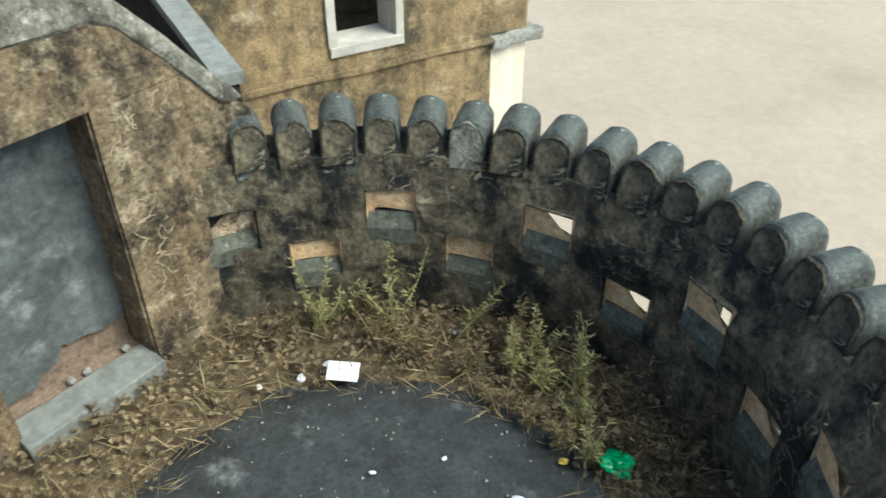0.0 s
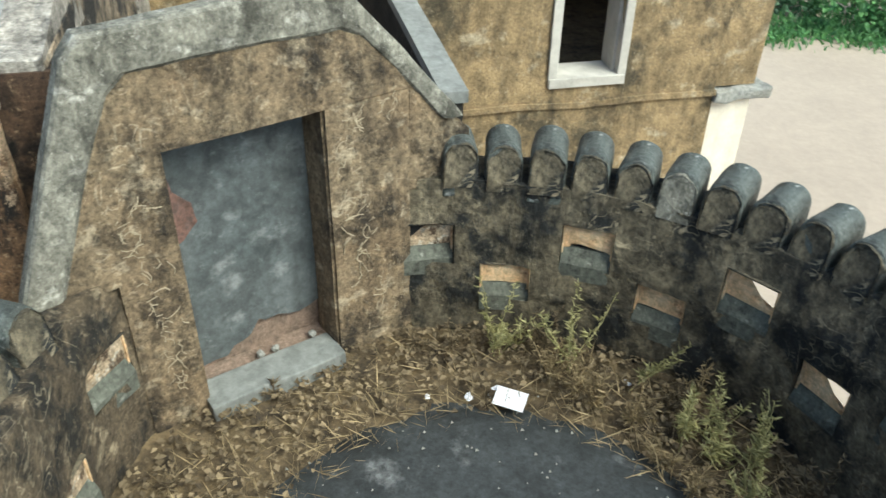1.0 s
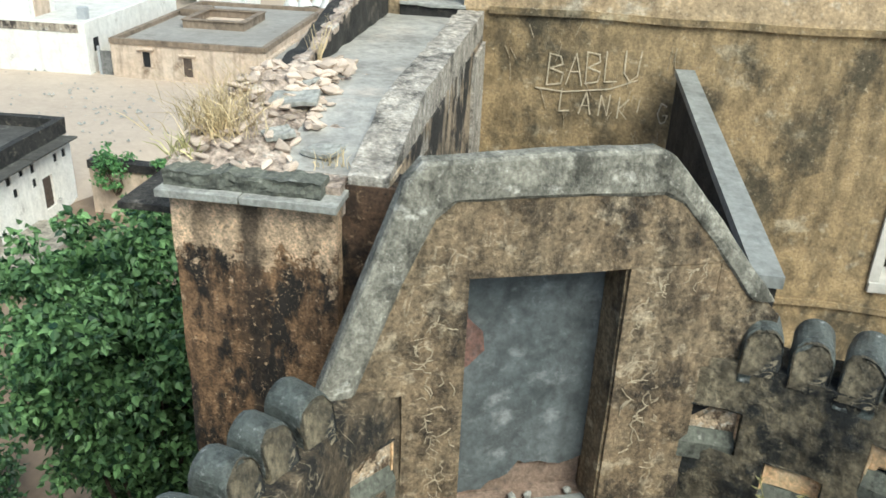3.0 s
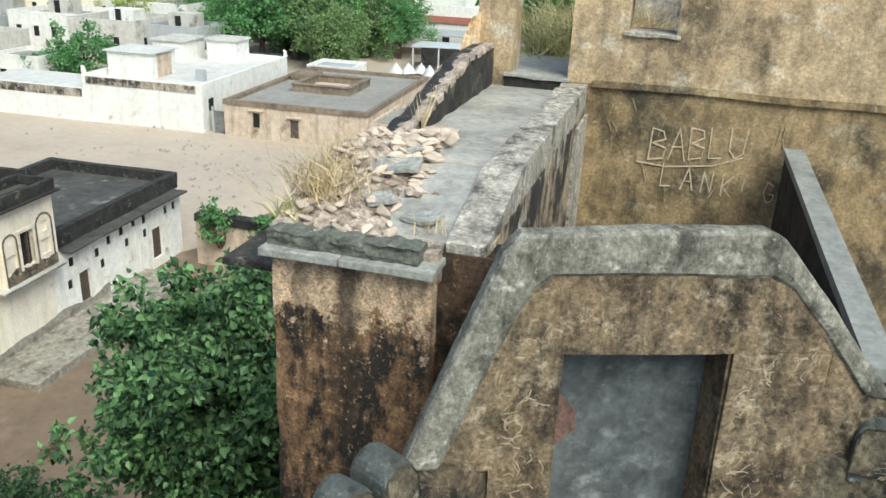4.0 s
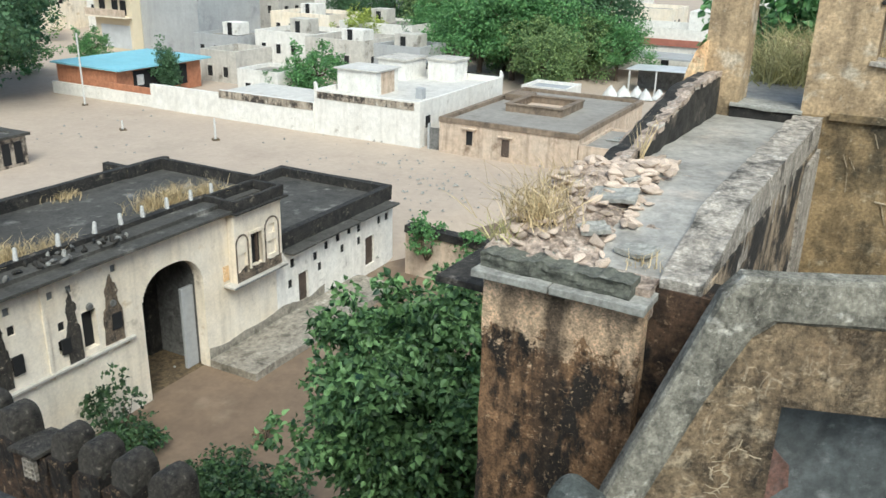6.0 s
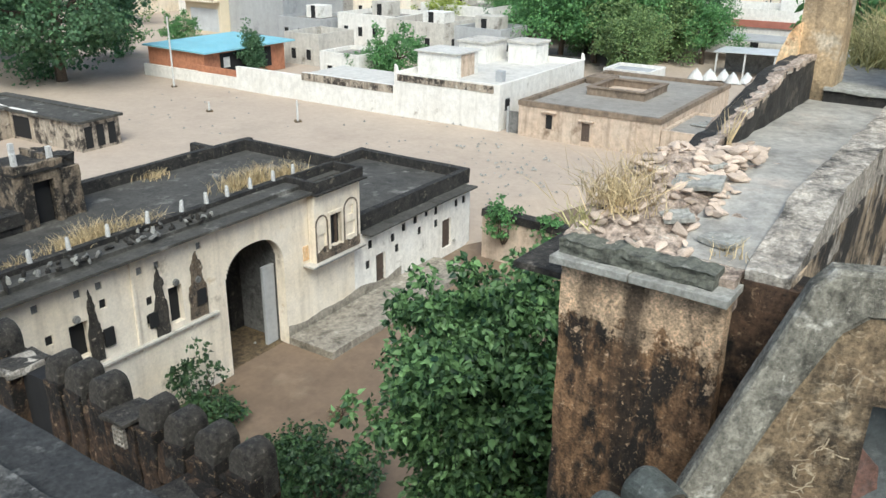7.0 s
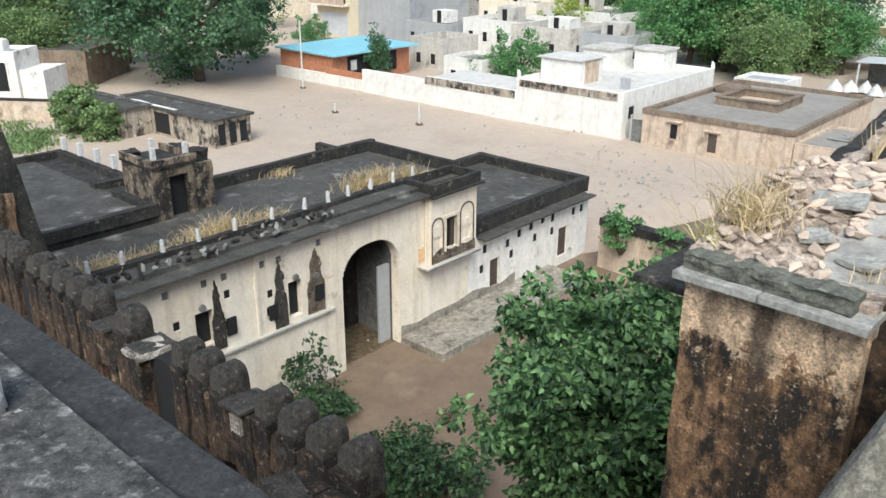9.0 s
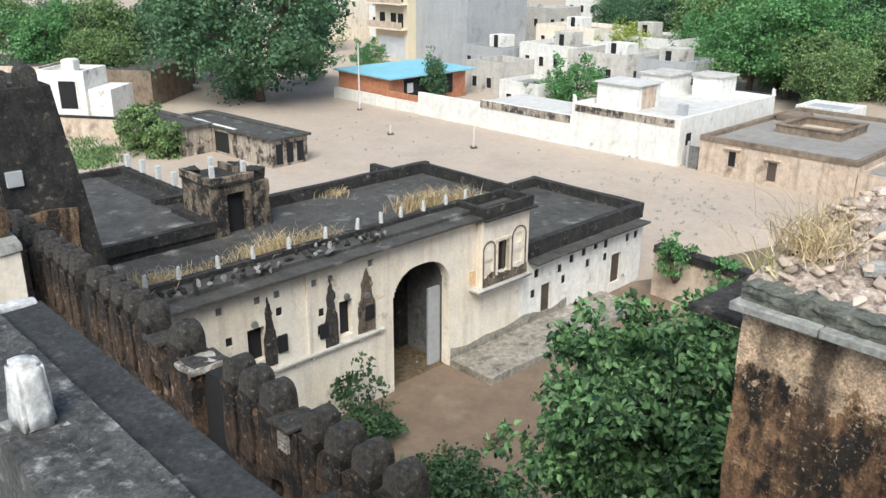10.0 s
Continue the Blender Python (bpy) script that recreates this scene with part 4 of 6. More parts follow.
# sloping stair wall between the doorway wall and the building
pa, pb = Vector((-1.30, 4.47, 0)), Vector((-3.27, 7.66, 0))
d = (pb - pa)
ang = math.degrees(math.atan2(d.y, d.x))
stair = thing("stair_wall", "sloping stair side wall with a smooth blue-grey cement top", "wall", pose(pa.x, pa.y, 0, 0, 0, ang), kind="structure")
L = d.length
part("top", rough(prism([(0.07, 1.61), (L, 1.98), (L, 2.04), (0.07, 1.685)], -0.09, 0.09), 0.006, 0.2, 4), COPE, stair, "smooth blue-grey cement coping")
part("wall", rough(prism([(0.09, -6), (L, -6), (L, 1.98), (0.09, 1.61)], -0.065, 0.065), 0.01, 0.4, 4), BLACKWALL, stair, "dark damp stair wall")

# ---- terrace under the camera and its ledge ----
tp = [(-5.2, -2.2), (-3.25, -1.05), (-1.95, -0.30), (-1.25, 0.2), (3.5, 0.2), (3.5, -7), (-5.2, -7)]
tagged(part("terrace", prism(tp, G, 2.28, axis="z"), STRIP), "grey upper roof terrace of the fort", "terrace", kind="structure")
LM = pose(-3.18, -0.86, 0, 0, 0, 30)
ledge = thing("roof_ledge", "broad worn cement parapet ledge, dark outer step and lighter top", "parapet", LM, kind="structure")
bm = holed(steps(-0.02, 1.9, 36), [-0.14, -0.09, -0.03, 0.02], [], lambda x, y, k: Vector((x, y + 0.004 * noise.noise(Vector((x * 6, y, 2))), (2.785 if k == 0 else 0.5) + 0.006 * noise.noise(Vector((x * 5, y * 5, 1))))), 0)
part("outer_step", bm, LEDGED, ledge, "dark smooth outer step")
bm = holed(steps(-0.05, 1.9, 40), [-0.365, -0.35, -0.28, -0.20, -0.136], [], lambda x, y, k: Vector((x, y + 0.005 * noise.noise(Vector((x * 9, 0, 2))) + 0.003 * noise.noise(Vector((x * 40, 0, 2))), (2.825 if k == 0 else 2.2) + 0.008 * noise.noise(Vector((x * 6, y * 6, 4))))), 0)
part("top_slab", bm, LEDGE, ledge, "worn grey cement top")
part("end_stone", rough(boxed(-0.06, -0.40, 2.6, 0.0, 0.01, 2.80, 0.01), 0.01, 0.1, 2), POSTW, ledge, "pale broken end stone")
post = thing("ledge_post", "short white-washed rough stone post on the ledge", "post", LM @ pose(0.83, -0.28, 2.82, 0, 0, 8) @ Matrix.Diagonal((0.9, 0.9, 0.93, 1)))
bm = prism([(-0.05, -0.045), (0.05, -0.045), (0.055, 0.04), (-0.045, 0.05)], 0, 0.19, axis="z")
bmesh.ops.bevel(bm, geom=bm.edges[:], offset=0.012, segments=2, affect="EDGES")
rough(bm, 0.009, 0.045, 3, 3)
rough(bm, 0.003, 0.012, 0, 8)
for v in bm.verts:
    v.co.x *= 1 - v.co.z * 1.1
    v.co.y *= 1 - v.co.z * 1.1
part("shaft", bm, POSTW, post, smooth=True)
part("mortar_foot", rough(boxed(-0.066, -0.06, -0.02, 0.07, 0.06, 0.004), 0.012, 0.05, 3), PALE, post, "lime mortar foot")

# ---- lower rampart wall with merlons ----
RM = pose(-6.98, 0.90, 0, 0, 0, -149.576)
ramp_wall = thing("rampart_wall", "lower rampart wall of crumbling brown plaster with dark merlons", "rampart", RM, kind="structure")


def rplace(x, z, k):
    return Vector((x, (0.16 if k == 0 else -0.22) + 0.05 * noise.noise(Vector((x * 2, z * 2, k * 4))) + 0.02 * noise.noise(Vector((x * 8, z * 8, k))), z))


holes = [(0.75, 1.0, -1.62, -1.32), (2.74, 3.28, -3.4, -0.9), (4.4, 4.62, -1.8, -1.45), (6.68, 7.0, -3.4, -0.9), (1.6, 1.85, -2.0, -1.6), (5.5, 5.7, -2.0, -1.7)]
part("wall", holed(steps(-0.35, 13.5, 90), steps(-8, -1.02, 50), holes, rplace, 0), RWALL, ramp_wall, "crumbling brown plaster wall face")
# black fillings set nearly flush, painted shade in place of deep slots
for x0, x1, z1 in ((2.72, 3.28, -0.86), (6.66, 7.02, -1.0)):
    part("slot_shade", rough(boxed(x0, -0.2, -3.5, x1, 0.13, z1), 0.012, 0.2, 3), DARK, ramp_wall, "black filling painted as the slot's deep shade")
part("slot_pier", rough(boxed(3.28, -0.1, -3.2, 3.52, 0.30, -0.88), 0.03, 0.2, 5), RWALL, ramp_wall, "projecting plaster pier beside the slot")
part("slot_stone", rough(boxed(3.18, -0.12, -0.88, 3.56, 0.34, -0.80, 0.02), 0.03, 0.12, 3), CURB, ramp_wall, "pale broken capstone")
for x0, y0, a in ((-0.22, 0.62, 8), (0.18, 0.55, -14)):
    part("loose_slab", rough(boxed(-0.21, -0.16, 0, 0.21, 0.16, 0.06, 0.01), 0.02, 0.15, 2, x0), RCAP, ramp_wall, "flat loose slab on the return wall", m=pose(x0, y0, -0.98, 0, 0, a))
part("slab_bed", rough(boxed(-0.06, 0.2, -3, 0.42, 0.85, -0.985), 0.02, 0.2, 3), RWALL, ramp_wall, "rough stub wall under the loose slabs")
part("wall_foot", boxed(-0.35, -0.22, G - 1, 13.5, 0.18, -8), RWALL, ramp_wall)
part("return_wall", rough(boxed(-0.4, 0.1, G, -0.05, 2.4, -1.0), 0.03, 0.4, 5), RWALL, ramp_wall, "rampart return wall")
part("wall_walk", rough(boxed(-0.1, 0.2, -3.4, 13.5, 2.2, -3.1), 0.03, 0.5, 5), BLACKWALL, ramp_wall, "dark wall walk")
for s, h, wd in ((-0.25, 0.50, 0.34), (0.21, 0.50, 0.32), (0.65, 0.5, 0.32), (1.05, 0.48, 0.28), (1.83, 0.5, 0.33), (2.25, 0.5, 0.31), (2.62, 0.48, 0.28), (3.89, 0.52, 0.42), (4.83, 0.5, 0.38), (5.28, 0.46, 0.30), (5.67, 0.46, 0.3), (6.06, 0.46, 0.3), (6.50, 0.46, 0.32), (7.16, 0.46, 0.27), (7.50, 0.46, 0.27), (7.86, 0.46, 0.27), (8.21, 0.46, 0.27), (8.72, 0.5, 0.36), (9.2, 0.46, 0.3), (9.7, 0.46, 0.35), (10.3, 0.46, 0.35), (11.2, 0.46, 0.35)):
    part("merlon", merlon(0.36, wd * 0.9, h, s * 5, 0.06), RCAP, ramp_wall, "dark grey round-topped merlon", m=pose(s, 0.19, -0.5 - h, 0, random.uniform(-3, 3), -90 + random.uniform(-3, 3)))
    bm = boxed(-wd / 2 * 0.95, 0.02, -1.6, wd / 2 * 0.95, 0.195, -0.50 - h * 0.55, 0.02)
    part("merlon_pilaster", rough(bm, 0.03, 0.12, 3, s), RWALL, ramp_wall, "peeling plaster face under the merlon", m=pose(s, 0, 0))
for s0, s1, z in ((3.52, 3.7, -0.86), (4.1, 4.64, -0.9), (1.2, 1.68, -0.82)):
    part("infill", rough(boxed(s0, -0.15, -1.4, s1, 0.2, z), 0.03, 0.2, 3), RWALL, ramp_wall, "plastered infill between merlons")
for s, z, a in ((1.44, -0.81, 3), (3.4, -0.85, 2), (4.36, -0.89, 4)):
    part("coping_slab", rough(boxed(-0.2, -0.2, 0, 0.2, 0.28, 0.05, 0.01), 0.02, 0.15, 2, s), RCAP, ramp_wall, "loose flat coping slab", m=pose(s, 0, z, 3, a, 0))
grille = thing("wall_grille", "small pale pierced stone screen set in the rampart", "screen", RM @ pose(1.42, 0.2, -1.08) @ Matrix.Diagonal((0.7, 1, 0.72, 1)))
for i in range(4):
    part("bar", boxed(-0.12 + i * 0.075, 0, 0, -0.095 + i * 0.075, 0.04, 0.3, 0.004), CURB, grille)
for i in range(4):
    part("bar", boxed(-0.12, 0.003, 0.02 + i * 0.08, 0.125, 0.037, 0.045 + i * 0.08, 0.004), CURB, grille)

# dark tower further along and broken cream pier
dt = thing("dark_tower", "soot-black square rampart tower with merlons on top", "tower", pose(-21.5, -6.35, 0, 0, 0, 30), kind="structure")
bm = prism([(-1.75, -9), (1.7, -9), (1.62, 0.95), (-1.6, 0.95)], -1.6, 1.6)
bmesh.ops.triangulate(bm, faces=[q for q in bm.faces if len(q.verts) > 4])
bmesh.ops.subdivide_edges(bm, edges=bm.edges[:], cuts=7, use_grid_fill=True)
for v in bm.verts:
    if v.co.y > 0:
        v.co.y *= (1.42 + 0.16 * (0.5 - v.co.z)) / 1.6
part("wall", rough(bm, 0.06, 0.8), BLACKWALL, dt, "soot-black battered wall")
for x in (-1.3, -0.75, -0.2, 0.35, 0.9):
    part("merlon", merlon(0.5, 0.42, 0.5, x * 9), RCAP, dt, "dark merlon", m=pose(x, -1.55, 0.9, 0, 0, 90))
for y in (-1.0, -0.4, 0.3, 0.95):
    part("merlon", merlon(0.5, 0.42, 0.5, y * 9), RCAP, dt, "dark merlon", m=pose(1.55, y, 0.9, 0, 0, 180))
part("lattice", boxed(1.5, 0.1, -1.2, 1.72, 0.45, -0.85, 0.01), GREYWALL, dt, "small pale lattice square")
part("stain", rough(boxed(1.5, -0.3, -3.6, 1.73, 1.5, -1.9), 0.10, 0.5, 6), BROWN, dt, "peeled brown plaster")
cp = thing("broken_pier", "broken cream-plastered masonry pier with a ragged top", "pier", pose(-13.9, -4.35, 0, 0, 0, 25), kind="structure")
part("shaft", rough(boxed(-0.7, -0.5, -5, 0.45, 0.5, -0.55), 0.05, 0.3, 5), CREAM, cp)
part("cap", rough(boxed(-0.7, -0.6, -0.55, 0.5, 0.55, -0.42), 0.04, 0.2, 4), PALE, cp, "projecting stone cap")
part("broken_top", rough(boxed(-0.7, -0.45, -0.42, 0.1, 0.45, 0.35), 0.14, 0.3, 5), BROWN, cp, "ragged broken masonry")

# ---- gatehouse ----
house = thing("gatehouse", "cream lime-washed gatehouse with an arched gateway and flat black roof", "building", GM)


def gplace(x, z, k):
    return Vector((x, (0.0 if k == 0 else 0.45) + 0.012 * noise.noise(Vector((x, z, k))), z))


def arch_cells(x0, x1, spring, top, n=10):
    """Stepped openings that follow a rounded arch."""
    c, hw = (x0 + x1) / 2, (x1 - x0) / 2
    cells = []
    for i in range(n):
        a, b = x0 + (x1 - x0) * i / n, x0 + (x1 - x0) * (i + 1) / n
        u = abs((a + b) / 2 - c) / hw
        cells.append((a, b, Y - 0.1, spring + (top - spring) * (1 - u ** 2.6) ** 0.55))
    return cells


wins = [(-2.42, -1.86, -8.89, -7.55), (-6.03, -5.4, -8.62, -7.45), (-4.98, -4.58, -8.48, -8.05), (-3.35, -2.98, -8.6, -8.15), (-1.38, -0.98, -8.5, -8.05)]
ports = [(-6.93, -6.51), (-5.59, -6.54), (-4.86, -6.54), (-3.40, -6.57), (-2.73, -6.59), (-1.0, -6.48), (4.9, -6.7), (-8.0, -6.5), (6.9, -6.75)]
tiny = [(-6.67, -7.6), (-4.81, -7.14), (-3.16, -7.68), (-1.2, -7.14)]
front = wins + [(x - 0.11, x + 0.11, z - 0.13, z + 0.13) for x, z in ports if x < 0] + [(x - 0.12, x + 0.12, z - 0.16, z + 0.14) for x, z in tiny]
part("front_wall", holed(steps(-9.5, 0.0, 20), steps(Y - 0.1, -5.98, 12), front, gplace, 0), CREAM, house, "stained cream lime-washed front")
part("gate_wall", holed(steps(0.0, 7.14, 16), steps(Y - 0.1, -5.98, 12), arch_cells(0.02, 2.95, -8.35, -7.16, 44) + [(x - 0.11, x + 0.11, z - 0.13, z + 0.13) for x, z in ports if x > 0], gplace, 0), CREAM, house, "cream wall round the gateway arch")
# shallow plates close the openings, black painted in for the unlit rooms
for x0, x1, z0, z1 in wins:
    part("window_recess", boxed(x0, 0.25, z0, x1, 0.40, z1), DARK, house, "window opening with its shade painted black")
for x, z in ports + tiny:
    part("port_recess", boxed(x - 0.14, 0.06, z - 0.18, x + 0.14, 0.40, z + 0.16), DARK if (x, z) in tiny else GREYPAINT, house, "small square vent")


def onion(cx, z0, z1, w):
    """The outline of a tall painted niche with a pointed head."""
    pr = [(0.5, 0.0), (0.5, 0.42), (0.42, 0.50), (0.28, 0.58), (0.26, 0.68), (0.34, 0.74), (0.26, 0.82), (0.1, 0.9), (0.03, 1.0)]
    return [(cx + a * w, z0 + b * (z1 - z0)) for a, b in pr] + [(cx - a * w, z0 + b * (z1 - z0)) for a, b in pr[::-1]]


for cx, z0, z1, w, mt in ((-5.22, -8.95, -6.53, 0.46, SOOTW), (-2.78, -9.15, -6.6, 0.55, SOOTW), (-1.22, -9.05, -6.6, 0.8, STAINB)):
    bm = prism(onion(cx, z0, z1, w), -0.03, 0.002)
    part("painted_niche", rough(bm, 0.055, 0.16, 3, cx), mt, house, "soot-stained onion-shaped painted niche")
# black plates on the wall face, painted shade of small windows
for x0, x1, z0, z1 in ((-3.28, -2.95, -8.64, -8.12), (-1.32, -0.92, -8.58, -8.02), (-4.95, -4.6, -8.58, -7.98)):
    part("niche_window", boxed(x0, -0.075, z0, x1, 0.0, z1), DARK, house, "small niche window, its shade painted as a black plate")
for x, z in ((-5.75, -7.3), (-2.09, -7.42), (-1.19, -7.64)):
    bm = bmesh.new()
    bmesh.ops.create_cone(bm, cap_ends=True, segments=14, radius1=0.13, radius2=0.11, depth=0.09, matrix=pose(x, -0.03, z, 90))
    part("rosette", bm, GREYPAINT, house, "small round stucco rosette")
part("sill_ledge", rough(boxed(-5.7, -0.15, -9.16, -0.5, 0.0, -9.07, 0.012), 0.012, 0.4, 2), DINGY, house, "thin projecting plaster ledge")
for x in (-5.2, -4.3, -3.64, -2.6, -1.6, -0.7):
    part("bracket", boxed(x - 0.05, -0.11, -9.27, x + 0.05, 0.0, -9.15, 0.008), CREAM, house)
part("pipe_groove", boxed(-3.78, -0.07, -9.2, -3.66, 0.0, -6.0, 0.01), CREAM, house, "raised vertical plaster strip")
# eave, debris and roof parapets
part("eave", rough(boxed(-9.5, -0.42, -6.0, 4.75, 0.6, -5.90, 0.01), 0.02, 0.6, 3), ROOF, house, "dark thin stone eave")
part("eave_upper", rough(boxed(-9.5, 0.25, -5.9, 4.3, 1.0, -5.76), 0.05, 0.4, 5), ROOF, house, "crumbled black eave course")
part("front_parapet", rough(boxed(-9.5, 1.0, -5.95, 4.7, 1.25, -5.58), 0.025, 0.5, 4), BLACKWALL, house, "low black roof parapet")
part("roof_slab", rough(boxed(-9.4, 0.5, -6.2, 7.6, 6.3, -5.88), 0.01, 1.0, 4), ROOF, house, "flat black tarred roof")
for x0, x1, y0, y1 in ((-1.2, 5.3, 6.2, 6.5), (5.3, 5.6, 6.2, 7.6), (5.3, 7.6, 6.1, 6.4), (7.35, 7.14, 0.9, 6.2)):
    part("back_parapet", rough(boxed(x0, y0, -6.1, x1, y1, -5.40), 0.03, 0.5, 3), BLACKWALL, house, "black roof parapet")
for i, x in enumerate((-8.6, -7.53, -6.2, -4.94, -3.55, -2.03, -0.61, 0.47, 1.45, 2.60, 3.80, 4.90)):
    bm = bmesh.new()
    bmesh.ops.create_cone(bm, cap_ends=True, segments=8, radius1=0.085, radius2=0.06, depth=0.42)
    bmesh.ops.bevel(bm, geom=[e for e in bm.edges if e.verts[0].co.z > 0.2 and e.verts[1].co.z > 0.2], offset=0.03, segments=2, affect="EDGES")
    part("roof_post", rough(bm, 0.008, 0.1, 0, i), POSTW, house, "white-washed stub post", m=pose(x, 1.13, -5.38, random.uniform(-4, 4), random.uniform(-4, 4)))
for i in range(70):
    bm = bmesh.new()
    bmesh.ops.create_icosphere(bm, subdivisions=1, radius=1)
    x = random.uniform(-8.5, 0.2)
    part("eave_debris", rough(bm, 0.4, 0.9, 0, i), random.choice((PALE, BLACKWALL, BLACKWALL, GREYPAINT)), house, m=pose(x, random.uniform(0.1, 0.9), -5.68, i * 20, i * 33, i * 71) @ Matrix.Diagonal((random.uniform(0.06, 0.2), 0.07, random.uniform(0.05, 0.12), 1)))
part("back_wall", boxed(-9.5, 6.2, Y - 0.1, 7.6, 6.45, -6.1), CREAM, house)
part("side_wall", boxed(7.3, 0.45, Y - 0.1, 7.14, 6.3, -6.1), CREAM, house)
# gateway passage: its shade is put into the dark wall, ceiling and floor colours
part("passage_wall", boxed(3.05, 0.45, Y - 0.1, 3.4, 6.2, -6.2), GREYPAINT, house, "passage wall, grey for the gateway's shade")
part("passage_wall", boxed(-0.5, 0.45, Y - 0.1, -0.1, 6.2, -6.2), BLACKWALL, house)
part("passage_floor", rough(boxed(-0.1, 0.3, Y - 0.3, 3.05, 6.2, Y + 0.02), 0.015, 0.6, 3), SOIL, house, "trodden earth passage floor, darker for the gateway's shade")
part("passage_ceiling", boxed(-0.5, 0.45, -7.0, 3.4, 6.2, -6.3), BLACKWALL, house)
part("inner_arch", holed(steps(-0.1, 3.05, 3), steps(Y - 0.1, -7.0, 4), arch_cells(0.55, 2.4, -8.9, -8.2, 10), lambda x, z, k: Vector((x, 2.6 + 0.3 * k, z)), 0), BLACKWALL, house, "inner arch coloured black for the passage shade")
part("gate_leaf", rough(boxed(2.35, 0.55, Y + 0.03, 2.95, 0.70, -8.6, 0.02), 0.01, 0.4, 1), GREYWALL, house, "grey wooden gate leaf standing open")
part("far_gate", boxed(-0.1, 5.6, Y - 0.1, 3.05, 5.8, -7.0), WOOD, house, "dark far gate")
# oriel
part("oriel", holed(steps(4.36, 7.14, 6), steps(-8.9, -6.02, 6), [(5.24, 5.92, -8.42, -7.1), (4.5, 4.98, -8.46, -7.76), (6.28, 6.8, -8.3, -7.72), (6.36, 6.72, -7.42, -7.02)], lambda x, z, k: Vector((x, -0.38 + 0.34 * k, z)), 0), CREAM, house, "projecting cream oriel bay")
part("oriel_window", boxed(5.24, -0.22, -8.42, 5.92, -0.1, -7.1), DARK, house, "shuttered window with its shade painted black")
part("oriel_shutter", boxed(5.66, -0.34, -8.4, 5.72, -0.22, -7.12, 0.006), WOOD, house, "dark wooden shutter edge")
for a, b, c, d_ in ((5.14, 5.24, -8.5, -7.02), (5.92, 6.02, -8.5, -7.02), (5.14, 6.02, -7.1, -6.96)):
    part("oriel_frame", boxed(a, -0.43, c, b, -0.3, d_, 0.01), CREAM, house)
for x0, x1, z0, z1 in ((4.5, 4.98, -8.46, -7.76), (6.28, 6.8, -8.3, -7.72), (6.36, 6.72, -7.42, -7.02)):
    part("panel_recess", boxed(x0, -0.31, z0, x1, -0.25, z1), CREAM, house, "shallow cream recess")
for x0, x1, z0, z1 in ((4.42, 5.08, -8.6, -6.98), (6.12, 6.96, -8.5, -6.72)):
    c_, r_ = (x0 + x1) / 2, (x1 - x0) / 2
    rim = [(x0, z0), (x0, z1 - r_)] + [(c_ - r_ * math.cos(math.pi * k / 8), z1 - r_ + r_ * math.sin(math.pi * k / 8)) for k in range(1, 8)] + [(x1, z1 - r_), (x1, z0)]
    bm = bmesh.new()
    for (xa, za), (xb, zb) in zip(rim, rim[1:]):
        nx, nz = zb - za, xa - xb
        q = math.hypot(nx, nz)
        nx, nz = nx / q * 0.03, nz / q * 0.03
        prism([(xa - nx, za - nz), (xb - nx, zb - nz), (xb + nx, zb + nz), (xa + nx, za + nz)], -0.405, -0.37, bm)
    part("painted_arch", rough(bm, 0.014, 0.12, 1), STAINB, house, "grey weathered arch moulding")
bm = holed(steps(4.4, 7.1, 40), steps(0, 1, 4), [], lambda x, t, k: Vector((x, -0.37 if k else -0.386, -8.89 + t * max(0.1, 0.42 + 0.35 * noise.noise(Vector((x * 1.1, 0, 3))) + 0.06 * noise.noise(Vector((x * 6, 0, 3)))))), 0)
part("stained_dado", bm, STAINB, house, "grey-brown stained plaster under the oriel window")
part("oriel_sill", rough(boxed(4.0, -0.56, -9.0, 7.2, 0.0, -8.9, 0.02), 0.012, 0.4, 2), DINGY, house, "thin oriel sill slab")
part("sill_pipe", boxed(4.0, -0.6, -8.99, 7.25, -0.565, -8.93, 0.01), GREYPAINT, house, "weathered drip edge")
part("side_niche", boxed(4.02, -0.04, -8.76, 4.32, 0.05, -8.16, 0.01), LOOP, house, "small brown shuttered opening")
part("oriel_eave", rough(boxed(4.2, -0.7, -6.02, 7.3, 0.3, -5.95, 0.01), 0.015, 0.4, 2), BLACKWALL, house, "dark oriel eave")
for x0, y0, x1, y1 in ((4.3, -0.55, 7.2, -0.38), (4.3, -0.38, 4.48, 1.0), (7.02, -0.38, 7.2, 1.0), (4.3, 0.85, 7.15, 1.02)):
    part("oriel_parapet", rough(boxed(x0, y0, -5.95, x1, y1, -5.52, 0.03), 0.03, 0.3, 3), BLACKWALL, house, "black scalloped parapet")
# low block beside the gate
low = thing("low_range", "low white-washed range with doors, vents and black flat roof", "building", GM)
vents = [(8.26, -9.4), (8.95, -9.85), (8.06, -10.3), (9.9, -9.6), (10.74, -9.35), (11.66, -9.25), (12.57, -9.15), (12.0, -9.9), (13.4, -9.3), (13.4, -9.95), (15.2, -9.4), (15.9, -9.4), (10.2, -10.2)]
lh = [(8.63, 9.32, -11.75, -10.05), (13.95, 14.75, -11.5, -10.0)] + [(x - 0.15, x + 0.15, z - 0.2, z + 0.2) for x, z in vents if not (8.3 < x < 9.4 and z < -9.8)]
part("front_wall", holed(steps(7.14, 16.5, 18), steps(Y - 0.1, -8.75, 6), lh, gplace, 0), LOWW, low, "white lime-washed wall, grey at the foot")
